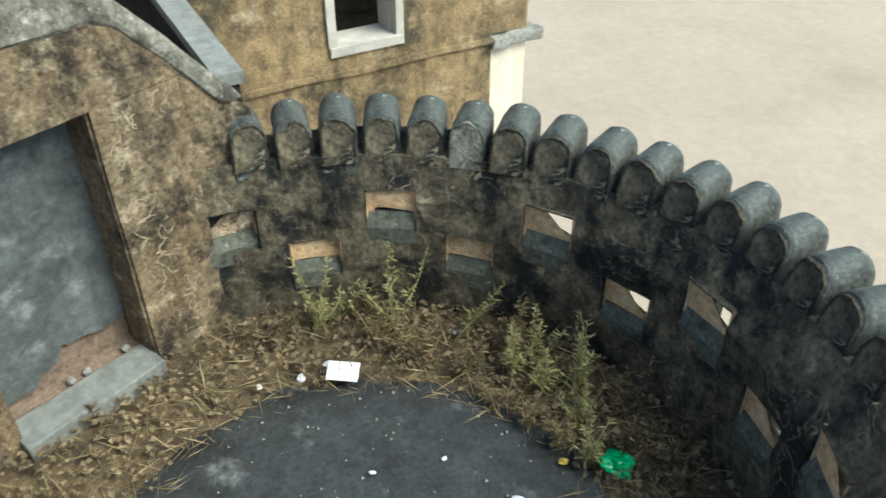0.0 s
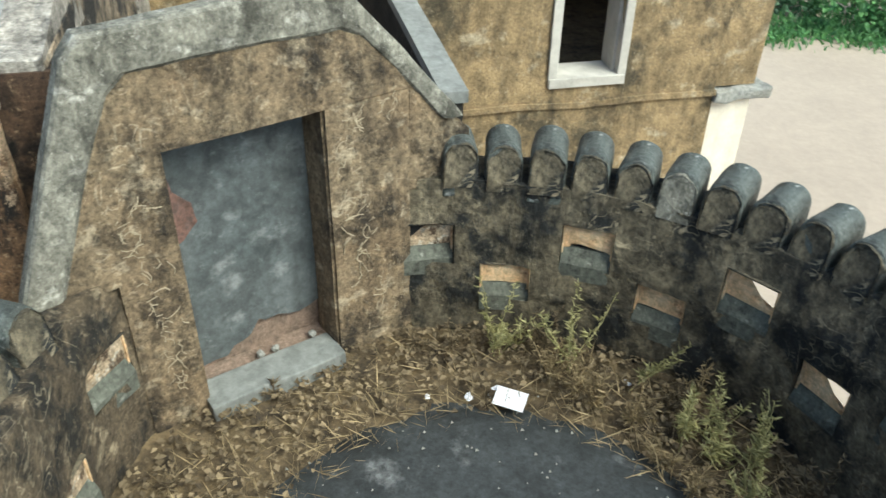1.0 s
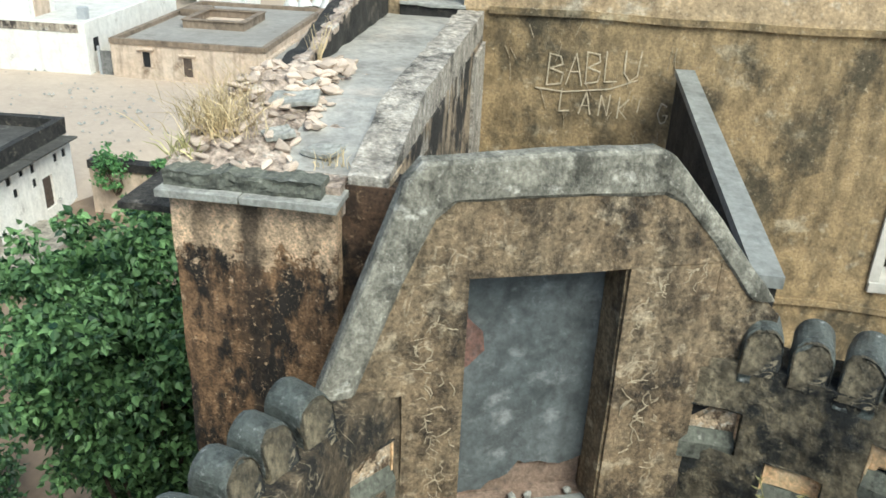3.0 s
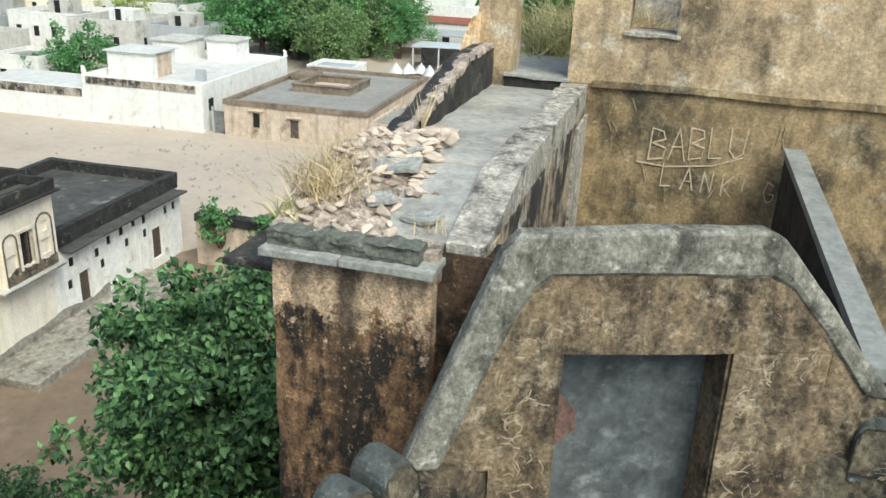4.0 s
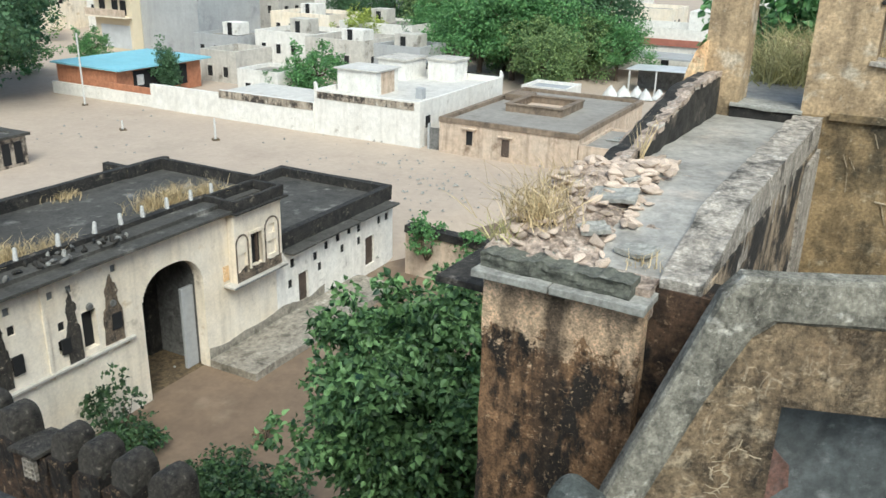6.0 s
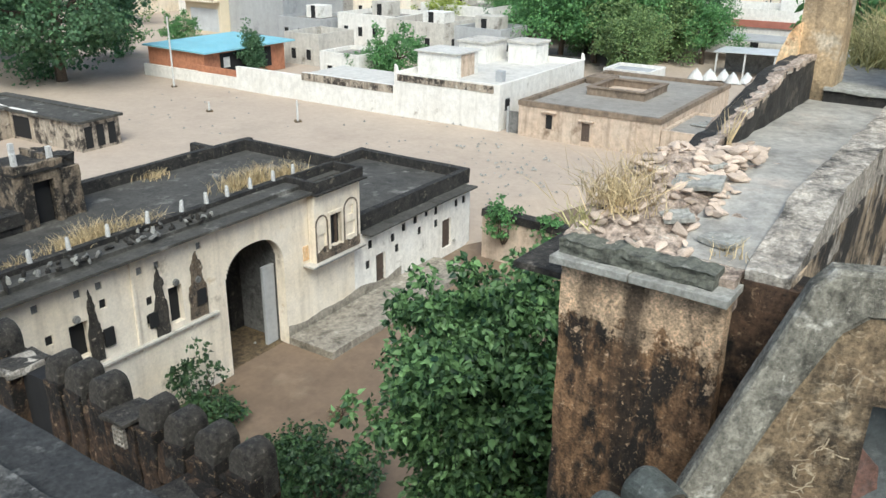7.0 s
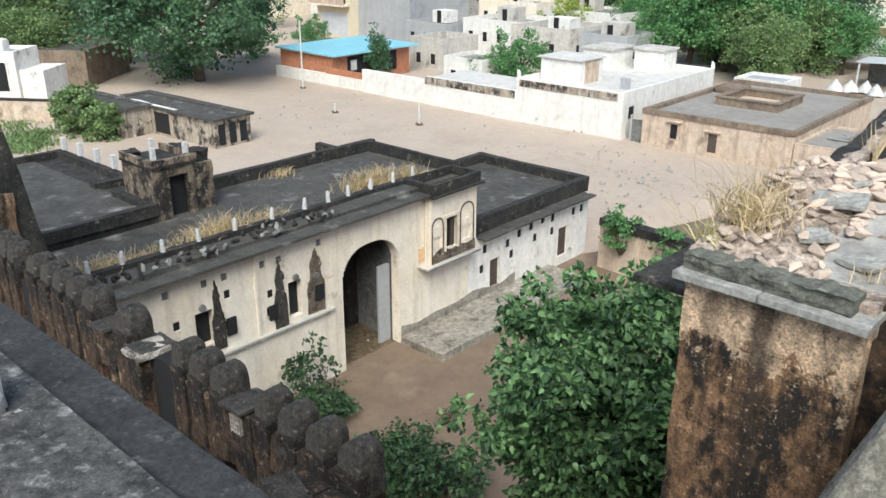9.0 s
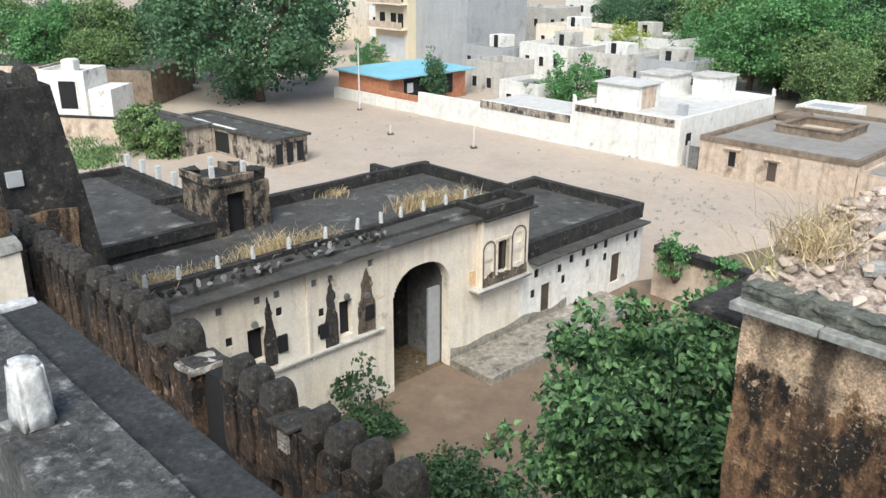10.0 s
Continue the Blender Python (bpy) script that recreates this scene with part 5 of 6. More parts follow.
for x0, x1, z0, z1 in lh[:2]:
    part("door", boxed(x0, 0.12, z0, x1, 0.2, z1, 0.01), WOOD, low, "dark plank door")
    for k in range(1, 4):
        part("door_batten", boxed(x0, 0.10, z0 + 0.3 * k, x1, 0.12, z0 + 0.3 * k + 0.06), WOOD, low)
# black plates just inside the face paint the shade of the vents
for x, z in vents:
    part("vent_recess", boxed(x - 0.17, 0.05, z - 0.22, x + 0.17, 0.4, z + 0.22), DARK, low, "vent with its shade painted black")
for i in range(5):
    x0 = 7.7 + i * 1.75
    part("eave_slab", rough(boxed(x0, -0.5, -8.80, x0 + 1.72, 0.3, -8.72, 0.01), 0.03, 0.5, 2, i), ROOF, low, "dark sloping eave slab", m=Matrix.Translation((0, 0, 0.02 * (i % 2))))
part("front_parapet", rough(boxed(7.7, 0.2, -8.72, 16.7, 0.55, -8.0), 0.04, 0.6, 4), BLACKWALL, low, "black front parapet")
part("side_parapet", rough(boxed(16.35, 0.2, -8.75, 16.75, 7.2, -7.98), 0.04, 0.6, 4), BLACKWALL, low, "black side parapet")
part("back_parapet", rough(boxed(7.7, 6.9, -8.75, 16.75, 7.25, -7.98), 0.04, 0.6, 4), BLACKWALL, low, "black back parapet")
part("roof_slab", rough(boxed(7.14, 0.4, -8.75, 16.5, 7.0, -8.45), 0.01, 1, 4), ROOF, low, "black flat roof with pale scuffs")
part("end_wall", boxed(16.2, 0.45, Y - 0.1, 16.52, 7.1, -8.7), WHITE, low)
part("back_wall", boxed(7.6, 6.8, Y - 0.1, 16.4, 7.1, -8.7), WHITE, low)
plat = thing("platform", "raised grey stone platform beside the gateway", "platform", GM, kind="structure")
part("top", rough(boxed(2.95, -2.3, Y - 0.2, 13.2, -0.02, -11.62, 0.03), 0.05, 0.5, 6), PLATF, plat)

skirt = holed(steps(3.0, 10.5, 70), steps(0, 1, 4), [], lambda x, t, k: Vector((x, 0.1 if k else -0.025 + 0.012 * noise.noise(Vector((x * 3, t * 2, 4))), -11.8 + t * max(0.2, 0.55 + 0.25 * noise.noise(Vector((x * 0.6, 0, 5))) + 0.05 * noise.noise(Vector((x * 3.1, 0, 5)))))), 0)
part("cement_skirt", skirt, PLATF, plat, "grey patched cement along the wall foot")
cy = prism([(-12, -23), (30, -23), (30, -3.6), (17, 0.3), (-12, 0.3)], Y - 0.4, Y, axis="z")
tagged(part("courtyard", rough(cy, 0.03, 1.5, 4), YARD, m=GM), "trodden brown earth of the inner courtyard", "ground", kind="structure")

# ---- roof hut and rear roofs ----
hut = thing("roof_hut", "small blackened stair hut on the roof with white posts", "hut", GM @ pose(-3.35, 5.3, -5.9))
part("wall", holed(steps(-1.1, 0.5, 6), steps(0, 1.9, 6), [(-0.5, 0.25, 0, 1.55)], lambda x, z, k: Vector((x, -0.9 + 0.25 * k, z)), 0), HUTW, hut, "blackened front wall")
part("wall", rough(boxed(-1.1, -0.65, 0, -0.85, 1.2, 1.9), 0.03, 0.4, 3), HUTW, hut)
part("wall", rough(boxed(0.3, -0.65, 0, 0.55, 1.2, 1.9), 0.03, 0.4, 3), HUTW, hut)
part("wall", rough(boxed(0.55, -0.75, 0, 1.35, 1.1, 1.75), 0.05, 0.4, 4), HUTW, hut, "stained side block")
part("roof", rough(boxed(-1.15, -0.98, 1.88, 0.6, 1.25, 2.0, 0.01), 0.05, 0.3, 4), BLACKWALL, hut)
for x0, y0, x1, y1 in ((-1.15, -0.98, 0.6, -0.8), (0.45, -0.8, 0.62, 1.25), (-1.17, -0.8, -1.0, 1.25)):
    part("roof_rim", rough(boxed(x0, y0, 1.98, x1, y1, 2.2), 0.06, 0.25, 4), HUTW, hut, "broken rim of the hut roof")
# black sheet behind the opening, painted shade of the hut's inside
part("doorway", boxed(-0.5, -0.6, 0, 0.25, -0.55, 1.55), DARK, hut, "dark doorway")
for x, y in ((-0.9, -0.7), (0.35, -0.7), (-0.2, 0.6)):
    part("post", boxed(x - 0.08, y - 0.08, 1.98, x + 0.08, y + 0.08, 2.6, 0.02), POSTW, hut, "white post")
for x, y in ((-0.8, 1.0), (0.9, 0.6), (1.0, -0.4)):
    part("lump", rough(boxed(x - 0.25, y - 0.25, 1.7, x + 0.25, y + 0.25, 2.2), 0.12, 0.3, 3), BLACKWALL, hut)
rear = thing("rear_roofs", "raised black flat roofs behind the gatehouse", "building", GM)
part("body", rough(boxed(-9.8, 4.4, G, -4.45, 14, -5.45), 0.02, 1, 2), BLACKWALL, rear, "black wall")
part("roof", rough(boxed(-9.7, 4.6, -5.5, -4.6, 13.8, -5.40), 0.01, 1, 3), ROOF, rear)
for x0, y0, x1, y1 in ((-9.8, 4.3, -4.4, 4.6), (-4.75, 4.6, -4.4, 7.0), (-4.75, 8.2, -3.2, 8.6), (-3.5, 8.4, -3.2, 14.2), (-9.8, 13.9, -3.2, 14.2)):
    part("parapet", rough(boxed(x0, y0, -5.6, x1, y1, -5.2), 0.04, 0.5, 3), BLACKWALL, rear, "black parapet")
part("body", boxed(-4.45, 7.0, G, -3.3, 14, -5.5), BLACKWALL, rear)
for i in range(4):
    part("post", boxed(-3.45, 9.2 + i * 1.4, -5.1, -3.25, 9.4 + i * 1.4, -4.55, 0.03), POSTW, rear, "white post")


# ---- plants ----
def leaf_faces(verts, faces, p, d, side, size, narrow=0.42, fold=0.15):
    """One pointed leaf, two bent halves."""
    up = side.cross(d).normalized()
    k = len(verts)
    verts += [p, p + d * size * 0.45 + side * size * narrow + up * size * fold, p + d * size, p + d * size * 0.45 - side * size * narrow + up * size * fold]
    faces += [(k, k + 1, k + 2), (k, k + 2, k + 3)]


def broad_leaf(verts, faces, p, d, side, size, narrow=0.42, fold=0.15):
    """One heart-shaped leaf folded along its rib, with a drooping tip."""
    up = side.cross(d).normalized()
    k = len(verts)
    verts += [p, p + d * size * 0.08 + side * size * narrow * 0.75 + up * size * fold, p + d * size * 0.42 + side * size * narrow + up * size * fold * 1.1, p + d * size - up * size * 0.12,
              p + d * size * 0.42 - side * size * narrow + up * size * fold * 1.1, p + d * size * 0.08 - side * size * narrow * 0.75 + up * size * fold, p + d * size * 0.5]
    faces += [(k, k + 1, k + 2, k + 6), (k + 6, k + 2, k + 3), (k, k + 6, k + 4, k + 5), (k + 6, k + 3, k + 4)]


def rand_dir(rng, droop=0.0):
    v = Vector((rng.gauss(0, 1), rng.gauss(0, 1), rng.gauss(0, 1) - droop))
    return v.normalized()


def foliage(seed, clumps, per, size, shape, clump_r, droop=0.6, narrow=0.42, leaf_=leaf_faces):
    """Leaves in clumps at the ends of twigs; shape(rng) gives a clump's place."""
    rng = random.Random(seed)
    verts, faces = [], []
    for c in range(clumps):
        o = shape(rng)
        rr = clump_r * rng.uniform(0.6, 1.3)
        for i in range(per):
            q = rand_dir(rng)
            p = o + Vector((q.x, q.y, q.z * 0.7)) * rr * rng.random() ** 0.5
            d = (rand_dir(rng, droop) + q * 0.5).normalized()
            side = d.cross(rand_dir(rng)).normalized()
            leaf_(verts, faces, p, d, side, size * rng.uniform(0.65, 1.3), narrow)
    return verts, faces


def crown_shape(rx, ry, rz, lump, seed):
    def f(rng):
        q = rand_dir(rng)
        k = 1 + lump * noise.noise(Vector((q.x * 1.7 + seed, q.y * 1.7, q.z * 1.7)))
        r = k * (0.5 + 0.5 * rng.random() ** 0.45)
        return Vector((q.x * rx * r, q.y * ry * r, q.z * rz * r))
    return f


def limb(bm, a, b, r0, r1, seg=7, bend=0.1, seed=0):
    rings, n = [], 6
    a, b = Vector(a), Vector(b)
    ax = (b - a).normalized()
    s = ax.orthogonal().normalized()
    t = ax.cross(s)
    for i in range(n + 1):
        f = i / n
        c = a.lerp(b, f) + (s * noise.noise(Vector((f * 2, seed, 1))) + t * noise.noise(Vector((f * 2, seed, 9)))) * bend * (b - a).length * (1 if 0 < i else 0)
        r = r0 + (r1 - r0) * f
        rings.append([bm.verts.new(c + (s * math.cos(6.2832 * j / seg) + t * math.sin(6.2832 * j / seg)) * r) for j in range(seg)])
    for p, q in zip(rings, rings[1:]):
        for j in range(seg):
            bm.faces.new((p[j], p[(j + 1) % seg], q[(j + 1) % seg], q[j]))


def tree_mesh(seed, h, rx, rz, leaf, clumps, per, crad, material, tree, lump=1.1):
    cz = h - rz
    bm = bmesh.new()
    limb(bm, (0, 0, -0.1), (0.1, 0.1, cz * 0.75), 0.035 * h, 0.022 * h, 9, 0.06, seed)
    rng = random.Random(seed)
    for i in range(9):
        a = i * 2.4 + seed
        limb(bm, (0.1, 0.1, cz * rng.uniform(0.5, 0.75)), (rx * 0.65 * math.cos(a), rx * 0.65 * math.sin(a), cz + rz * rng.uniform(-0.4, 0.6)), 0.016 * h, 0.004 * h, 6, 0.12, seed + i)
    trunk = part("trunk", bm, BARK, tree)
    v, f = foliage(seed, clumps, per, leaf, crown_shape(rx, rx, rz, lump, seed), crad)
    crown = raw("crown", [p + Vector((0, 0, cz)) for p in v], f, material, tree, "leafy crown")
    return trunk, crown


# the broad-leaved tree in the courtyard
tree = thing("courtyard_tree", "broad-leaved green tree growing in the courtyard beside the wing", "tree", pose(-8.7, 4.6, G))
bm = bmesh.new()
limb(bm, (0, 0, -0.2), (0.1, 0.1, 6.2), 0.24, 0.15, 10, 0.05, 2)
rng = random.Random(4)
for i in range(14):
    a = i * 2.4
    limb(bm, (0.1, 0.1, rng.uniform(4.6, 6.3)), (0.85 * math.cos(a), 0.85 * math.sin(a) + 0.1, rng.uniform(8.0, 9.9)), 0.07, 0.015, 6, 0.12, i)
part("trunk", bm, BARK, tree, "brown trunk and limbs")
round_shape = crown_shape(1.36, 1.42, 2.0, 0.55, 3.7)


def base_shape(r_):
    """Widest above the middle, drawn in below."""
    q = round_shape(r_)
    k_ = 1 + 0.30 * q.z if q.z < 0 else 1 + 0.16 * q.z
    return Vector((q.x * max(0.35, k_), q.y * max(0.35, k_), q.z * (0.86 if q.z > 0 else 1.5)))


v, f = foliage(11, 640, 40, 0.105, lambda r_: base_shape(r_) + Vector((-0.05, 0.12, 9.28)), 0.25, 0.9, 0.36, broad_leaf)
v2, f2 = foliage(14, 190, 26, 0.12, lambda r_: base_shape(r_) * 0.6 + Vector((-0.05, 0.12, 8.9)), 0.4, 0.7, 0.36, broad_leaf)
f += [tuple(i + len(v) for i in q) for q in f2]
v += v2
raw("crown", v, f, LEAF, tree, "dense crown of broad green leaves")
v, f = foliage(12, 12, 26, 0.105, lambda r_: Vector((r_.uniform(-0.7, 0.3), r_.uniform(-1.95, -1.2), r_.uniform(8.7, 9.5))), 0.17, 0.9, 0.36, broad_leaf)
raw("side_spray", v, f, LEAF, tree, "drooping side sprays")["kind"] = "stuff"


def bush(label, x, y, z, r, h, leaf, clumps, per, material, seed, crad=0.3, group=""):
    b = thing("shrub", label, "shrub", pose(x, y, z), group)
    bm_ = bmesh.new()
    for i_ in range(7):
        a_ = i_ * 2.4 + seed
        limb(bm_, (0.06 * math.cos(a_), 0.06 * math.sin(a_), -0.1), (r * 0.6 * math.cos(a_), r * 0.6 * math.sin(a_), h * 0.75), 0.03, 0.008, 5, 0.15, seed + i_)
    part("stem", bm_, BARK, b)["kind"] = "stuff"
    sh_ = crown_shape(r, r, h * 0.5, 0.9, seed)
    vv, ff = foliage(seed, clumps, per, leaf, lambda r_: sh_(r_) + Vector((0, 0, h * 0.52)), crad, 0.6, 0.36, broad_leaf)
    raw("foliage", vv, ff, material, b)["kind"] = "stuff"
    return b


bush("leafy green shrub in the courtyard sand", -21.2, 5.1, Y, 1.2, 1.4, 0.15, 80, 22, LEAFD, 21)
bush("leafy green shrub in the courtyard sand", -19.6, 3.4, Y, 1.3, 1.5, 0.15, 70, 20, LEAFD, 22)
bush("leafy green shrub in the courtyard sand", -19.2, 5.4, Y, 1.6, 1.7, 0.17, 90, 22, LEAFD, 23)
bush("tall green weeds against the gatehouse wall", -25.6, 3.0, Y, 0.9, 2.3, 0.16, 46, 14, LEAFD, 24, 0.24)
bush("low green shrub against the gatehouse wall", -24.9, 3.2, Y, 0.9, 1.3, 0.16, 60, 18, LEAFD, 25)
bush("small dry bush on the sand", -23.6, 7.2, Y, 0.3, 0.5, 0.08, 20, 14, LITTER, 26, 0.12)
bush("leafy creeper on the courtyard wall", -33.2, 18.9, G + 0.6, 0.8, 2.2, 0.16, 46, 18, LEAFC, 27)
bush("green shrub beside the courtyard wall", -31.2, 20.2, G + 0.6, 0.8, 1.9, 0.2, 30, 16, LEAFC, 28)

cw = thing("courtyard_wall", "low boundary wall with a blackened top", "wall", pose(-34.6, 18.6, 0, 0, 0, 27), kind="structure")
part("wall", rough(boxed(0, -0.2, G - 1.2, 16, 0.2, -9.75), 0.02, 0.6, 4), TAN, cw)
part("top", rough(boxed(0, -0.3, -9.75, 16, 0.3, -9.35), 0.04, 0.6, 5), BLACKWALL, cw, "blackened wall top")

# dry grass on roofs
def tuft(name, label, m, n, h, spread, material, seed, lean=0.35, width=0.008, group=""):
    t = thing(name, label, "grass", m, group)
    rng_ = random.Random(seed)
    verts, faces = [], []
    for i_ in range(n):
        p = Vector((rng_.gauss(0, spread), rng_.gauss(0, spread * 0.7), 0))
        d_ = Vector((rng_.gauss(0, lean), rng_.gauss(0, lean), 1)).normalized()
        hh = h * rng_.uniform(0.4, 1.1)
        s_ = d_.orthogonal().normalized()
        s_ = (Matrix.Rotation(rng_.uniform(0, 6.3), 3, d_) @ s_) * width
        bend = Vector((rng_.gauss(0, 1), rng_.gauss(0, 1), -0.4)) * hh * 0.28
        k = len(verts)
        verts += [p - s_, p + s_, p + d_ * hh * 0.55 + s_ * 0.8, p + d_ * hh * 0.55 - s_ * 0.8, p + d_ * hh + bend]
        faces += [(k, k + 1, k + 2, k + 3), (k + 3, k + 2, k + 4)]
    raw("grass", verts, faces, material, t)["kind"] = "stuff"
    return t


tuft("grass_tuft", "tall pale dry grass growing from the rubble", BM @ pose(-0.74, 0.40, 2.33), 300, 0.34, 0.12, STRAW, 1, 0.5, 0.003)
tuft("grass_tuft", "pale dry grass growing from the rubble", BM @ pose(-0.78, 0.72, 2.36), 90, 0.42, 0.12, STRAW, 2, 0.35, 0.002)
tuft("grass_tuft", "small green sprig on the broken parapet", BM @ pose(-0.86, 0.2, 2.24), 40, 0.2, 0.04, WEED, 3, 0.4, 0.005)
tuft("grass_tuft", "dry seed stalks leaning over the walk", BM @ pose(-0.62, 1.95, 2.4), 16, 0.5, 0.03, STRAW, 4, 0.25, 0.004)
tuft("grass_tuft", "thin straw on the walk's edge", BM @ pose(-0.02, 0.3, 2.22), 30, 0.13, 0.05, STRAW, 5, 0.5, 0.003)
for i, (x, y, n_, h_) in enumerate(((-9.0, 2.2, 260, 0.7), (-8.4, 1.6, 200, 0.6), (-4.4, 1.9, 320, 0.6), (-3.3, 2.0, 320, 0.75), (-1.9, 1.6, 160, 0.7), (2.9, 2.3, 260, 0.8), (3.9, 2.2, 300, 1.0), (5.1, 1.6, 260, 0.9), (-7.5, 1.9, 200, 0.5), (2.0, 6.0, 160, 0.5), (5.6, 6.6, 90, 0.6), (-6.3, 1.7, 160, 0.4))):
    tuft("grass_tuft", "dry straw-coloured grass on the black roof", GM @ pose(x, y, -5.9), n_, h_, 0.38, STRAW, 30 + i, 0.4, 0.012, "roof grass")
for i, (x, y) in enumerate(((-0.35, 6.2), (0.05, 6.9), (-0.5, 7.6), (0.5, 7.8))):
    tuft("dry_scrub", "dry brown scrub behind the doorway", BM @ pose(x, y, 2.46), 420, 0.75, 0.22, STRAW if i % 2 else WEED, 50 + i, 0.55, 0.006)
bush("tall green bush behind the doorway", *(BM @ Vector((-0.9, 10.0, 0.6))), 1.1, 4.2, 0.14, 160, 22, LEAFC, 56, 0.35)
bush("tall green bush behind the doorway", *(BM @ Vector((0.6, 10.8, 0.6))), 1.2, 4.8, 0.14, 160, 22, LEAFC, 57, 0.35)
tagged(part("rear_terrace", boxed(-3, 9.4, G, 7, 14, 0.6, m=BM), OCHRE), "ochre rear wing behind the palace wall", "building", kind="structure")

# litter, straw and weeds in the bastion
rng = random.Random(77)
verts, faces = [], []
for i in range(5200):
    a, r = radians(rng.uniform(-40, 235)), 1.32 + 0.85 * rng.random() ** 0.7
    if r > inner(math.degrees(a)) - 0.02:
        continue
    p = Vector((r * math.cos(a), r * math.sin(a), 0.03 + 0.05 * max(0, (r - 1.35) / 0.7) + rng.random() * 0.02))
    d = Vector((rng.gauss(0, 1), rng.gauss(0, 1), rng.gauss(0.1, 0.3))).normalized()
    side = d.cross(Vector((rng.gauss(0, 0.4), rng.gauss(0, 0.4), 1))).normalized()
    leaf_faces(verts, faces, p, d, side, rng.uniform(0.025, 0.06), 0.38, 0.2)
tagged(raw("leaf_litter", verts, faces, LITTER, m=E1), "dry brown leaf litter on the soil", "leaf litter", kind="stuff")
verts, faces = [], []
for i in range(1500):
    a, r = radians(rng.uniform(-40, 215)), 1.2 + 0.8 * rng.random()
    p = Vector((r * math.cos(a), r * math.sin(a), 0.05))
    d = Vector((rng.gauss(0, 1), rng.gauss(0, 1), abs(rng.gauss(0.25, 0.4)))).normalized()
    leaf_faces(verts, faces, p, d, d.orthogonal().normalized(), rng.uniform(0.08, 0.24), 0.018, 0.01)
tagged(raw("straw", verts, faces, DRY, m=E1), "thin dry straw lying on the soil", "straw", kind="stuff")
rng = random.Random(5)
verts, faces = [], []
for i in range(260):
    a, r = rng.uniform(0, 6.283), 1.5 * rng.random() ** 0.5
    k = len(verts)
    s = rng.uniform(0.004, 0.014)
    c = Vector((r * math.cos(a), r * math.sin(a), 0.035))
    verts += [c + Vector((s, 0, -0.004)), c + Vector((-s * 0.6, s * 0.8, -0.004)), c + Vector((-s * 0.5, -s, -0.004)), c + Vector((0, 0, s))]
    faces += [(k, k + 1, k + 3), (k + 1, k + 2, k + 3), (k + 2, k, k + 3)]
tagged(raw("lime_crumbs", verts, faces, PALE, m=E1), "pale lime crumbs on the dark floor", "debris", kind="stuff")


def weed(a, r, h, n, seed, material=WEED, lean=0.22, green=True):
    c = radians(a)
    w = thing("weed", "straggly yellow-green weed rooted in the soil" if green else "dry brown weed rooted in the soil", "weed", E1 @ pose(r * math.cos(c), r * math.sin(c), 0.04), "weeds")
    rng_ = random.Random(seed)
    verts, faces = [], []
    bm_ = bmesh.new()
    for i_ in range(n):
        d_ = Vector((rng_.gauss(0, lean), rng_.gauss(0, lean), 1)).normalized()
        hh = h * rng_.uniform(0.5, 1.05)
        tip = d_ * hh + Vector((rng_.gauss(0, 0.05), rng_.gauss(0, 0.05), 0))
        limb(bm_, (rng_.gauss(0, 0.025), rng_.gauss(0, 0.025), -0.05), tip, 0.005, 0.002, 4, 0.08, seed + i_)
        for k_ in range(int(42 * hh / 0.5) + 5):
            f_ = rng_.uniform(0.12, 1.0)
            p = tip * f_
            dd = (Vector((rng_.gauss(0, 1), rng_.gauss(0, 1), rng_.gauss(0.55, 0.5)))).normalized()
            leaf_faces(verts, faces, p, dd, dd.orthogonal().normalized(), rng_.uniform(0.03, 0.1) * (1.15 - 0.6 * f_), 0.10, 0.12)
    part("stem", bm_, material, w)["kind"] = "stuff"
    raw("foliage", verts, faces, material, w)["kind"] = "stuff"


for i, (a, r, h, n_, mt) in enumerate(((104, 1.85, 0.66, 5, WEED), (101, 1.9, 0.4, 4, WEED), (88, 1.8, 0.75, 4, WEED), (86, 1.6, 0.35, 7, DRY), (92, 1.7, 0.3, 6, DRY), (75, 1.85, 0.45, 3, WEED), (66, 1.75, 0.25, 6, LITTER), (60, 1.62, 0.42, 6, WEED), (56, 1.72, 0.58, 5, WEED), (51, 1.6, 0.42, 6, WEED), (46, 1.75, 0.45, 5, WEED), (41, 1.55, 0.36, 6, WEED), (35, 1.8, 0.55, 4, LITTER), (28, 1.6, 0.4, 6, LITTER), (20, 1.75, 0.5, 5, LITTER), (12, 1.5, 0.35, 5, LITTER), (70, 1.5, 0.24, 7, DRY), (80, 1.5, 0.22, 7, DRY), (113, 1.85, 0.25, 5, LITTER), (120, 1.9, 0.2, 5, LITTER), (95, 1.95, 0.4, 3, LITTER), (24, 1.9, 0.6, 4, LITTER), (57, 1.35, 0.25, 6, DRY), (48, 1.3, 0.2, 6, DRY), (176, 1.9, 0.2, 4, LITTER), (186, 1.85, 0.25, 5, LITTER), (150, 1.95, 0.16, 4, LITTER), (38, 1.35, 0.3, 6, DRY), (30, 1.4, 0.35, 6, WEED), (63, 1.9, 0.4, 4, DRY))):
    weed(a, r, h, n_, 100 + i * 13, mt, 0.3, mt is WEED)
# rubbish
bm = bmesh.new()
bmesh.ops.create_grid(bm, x_segments=6, y_segments=6, size=0.5)
for v in bm.verts:
    v.co = Vector((v.co.x * 0.2, v.co.y * 0.16, 0.006 * math.sin(v.co.y * 9) + 0.004 * noise.noise(v.co * 6)))
pp = tagged(part("paper_sheet", bm, PAPER, m=pose(-0.69, 3.66, 0.075, 6, 3, -3)), "crumpled white paper sheet lying on the litter", "paper")
sol = pp.modifiers.new("thick", "SOLIDIFY")
sol.thickness = 0.002
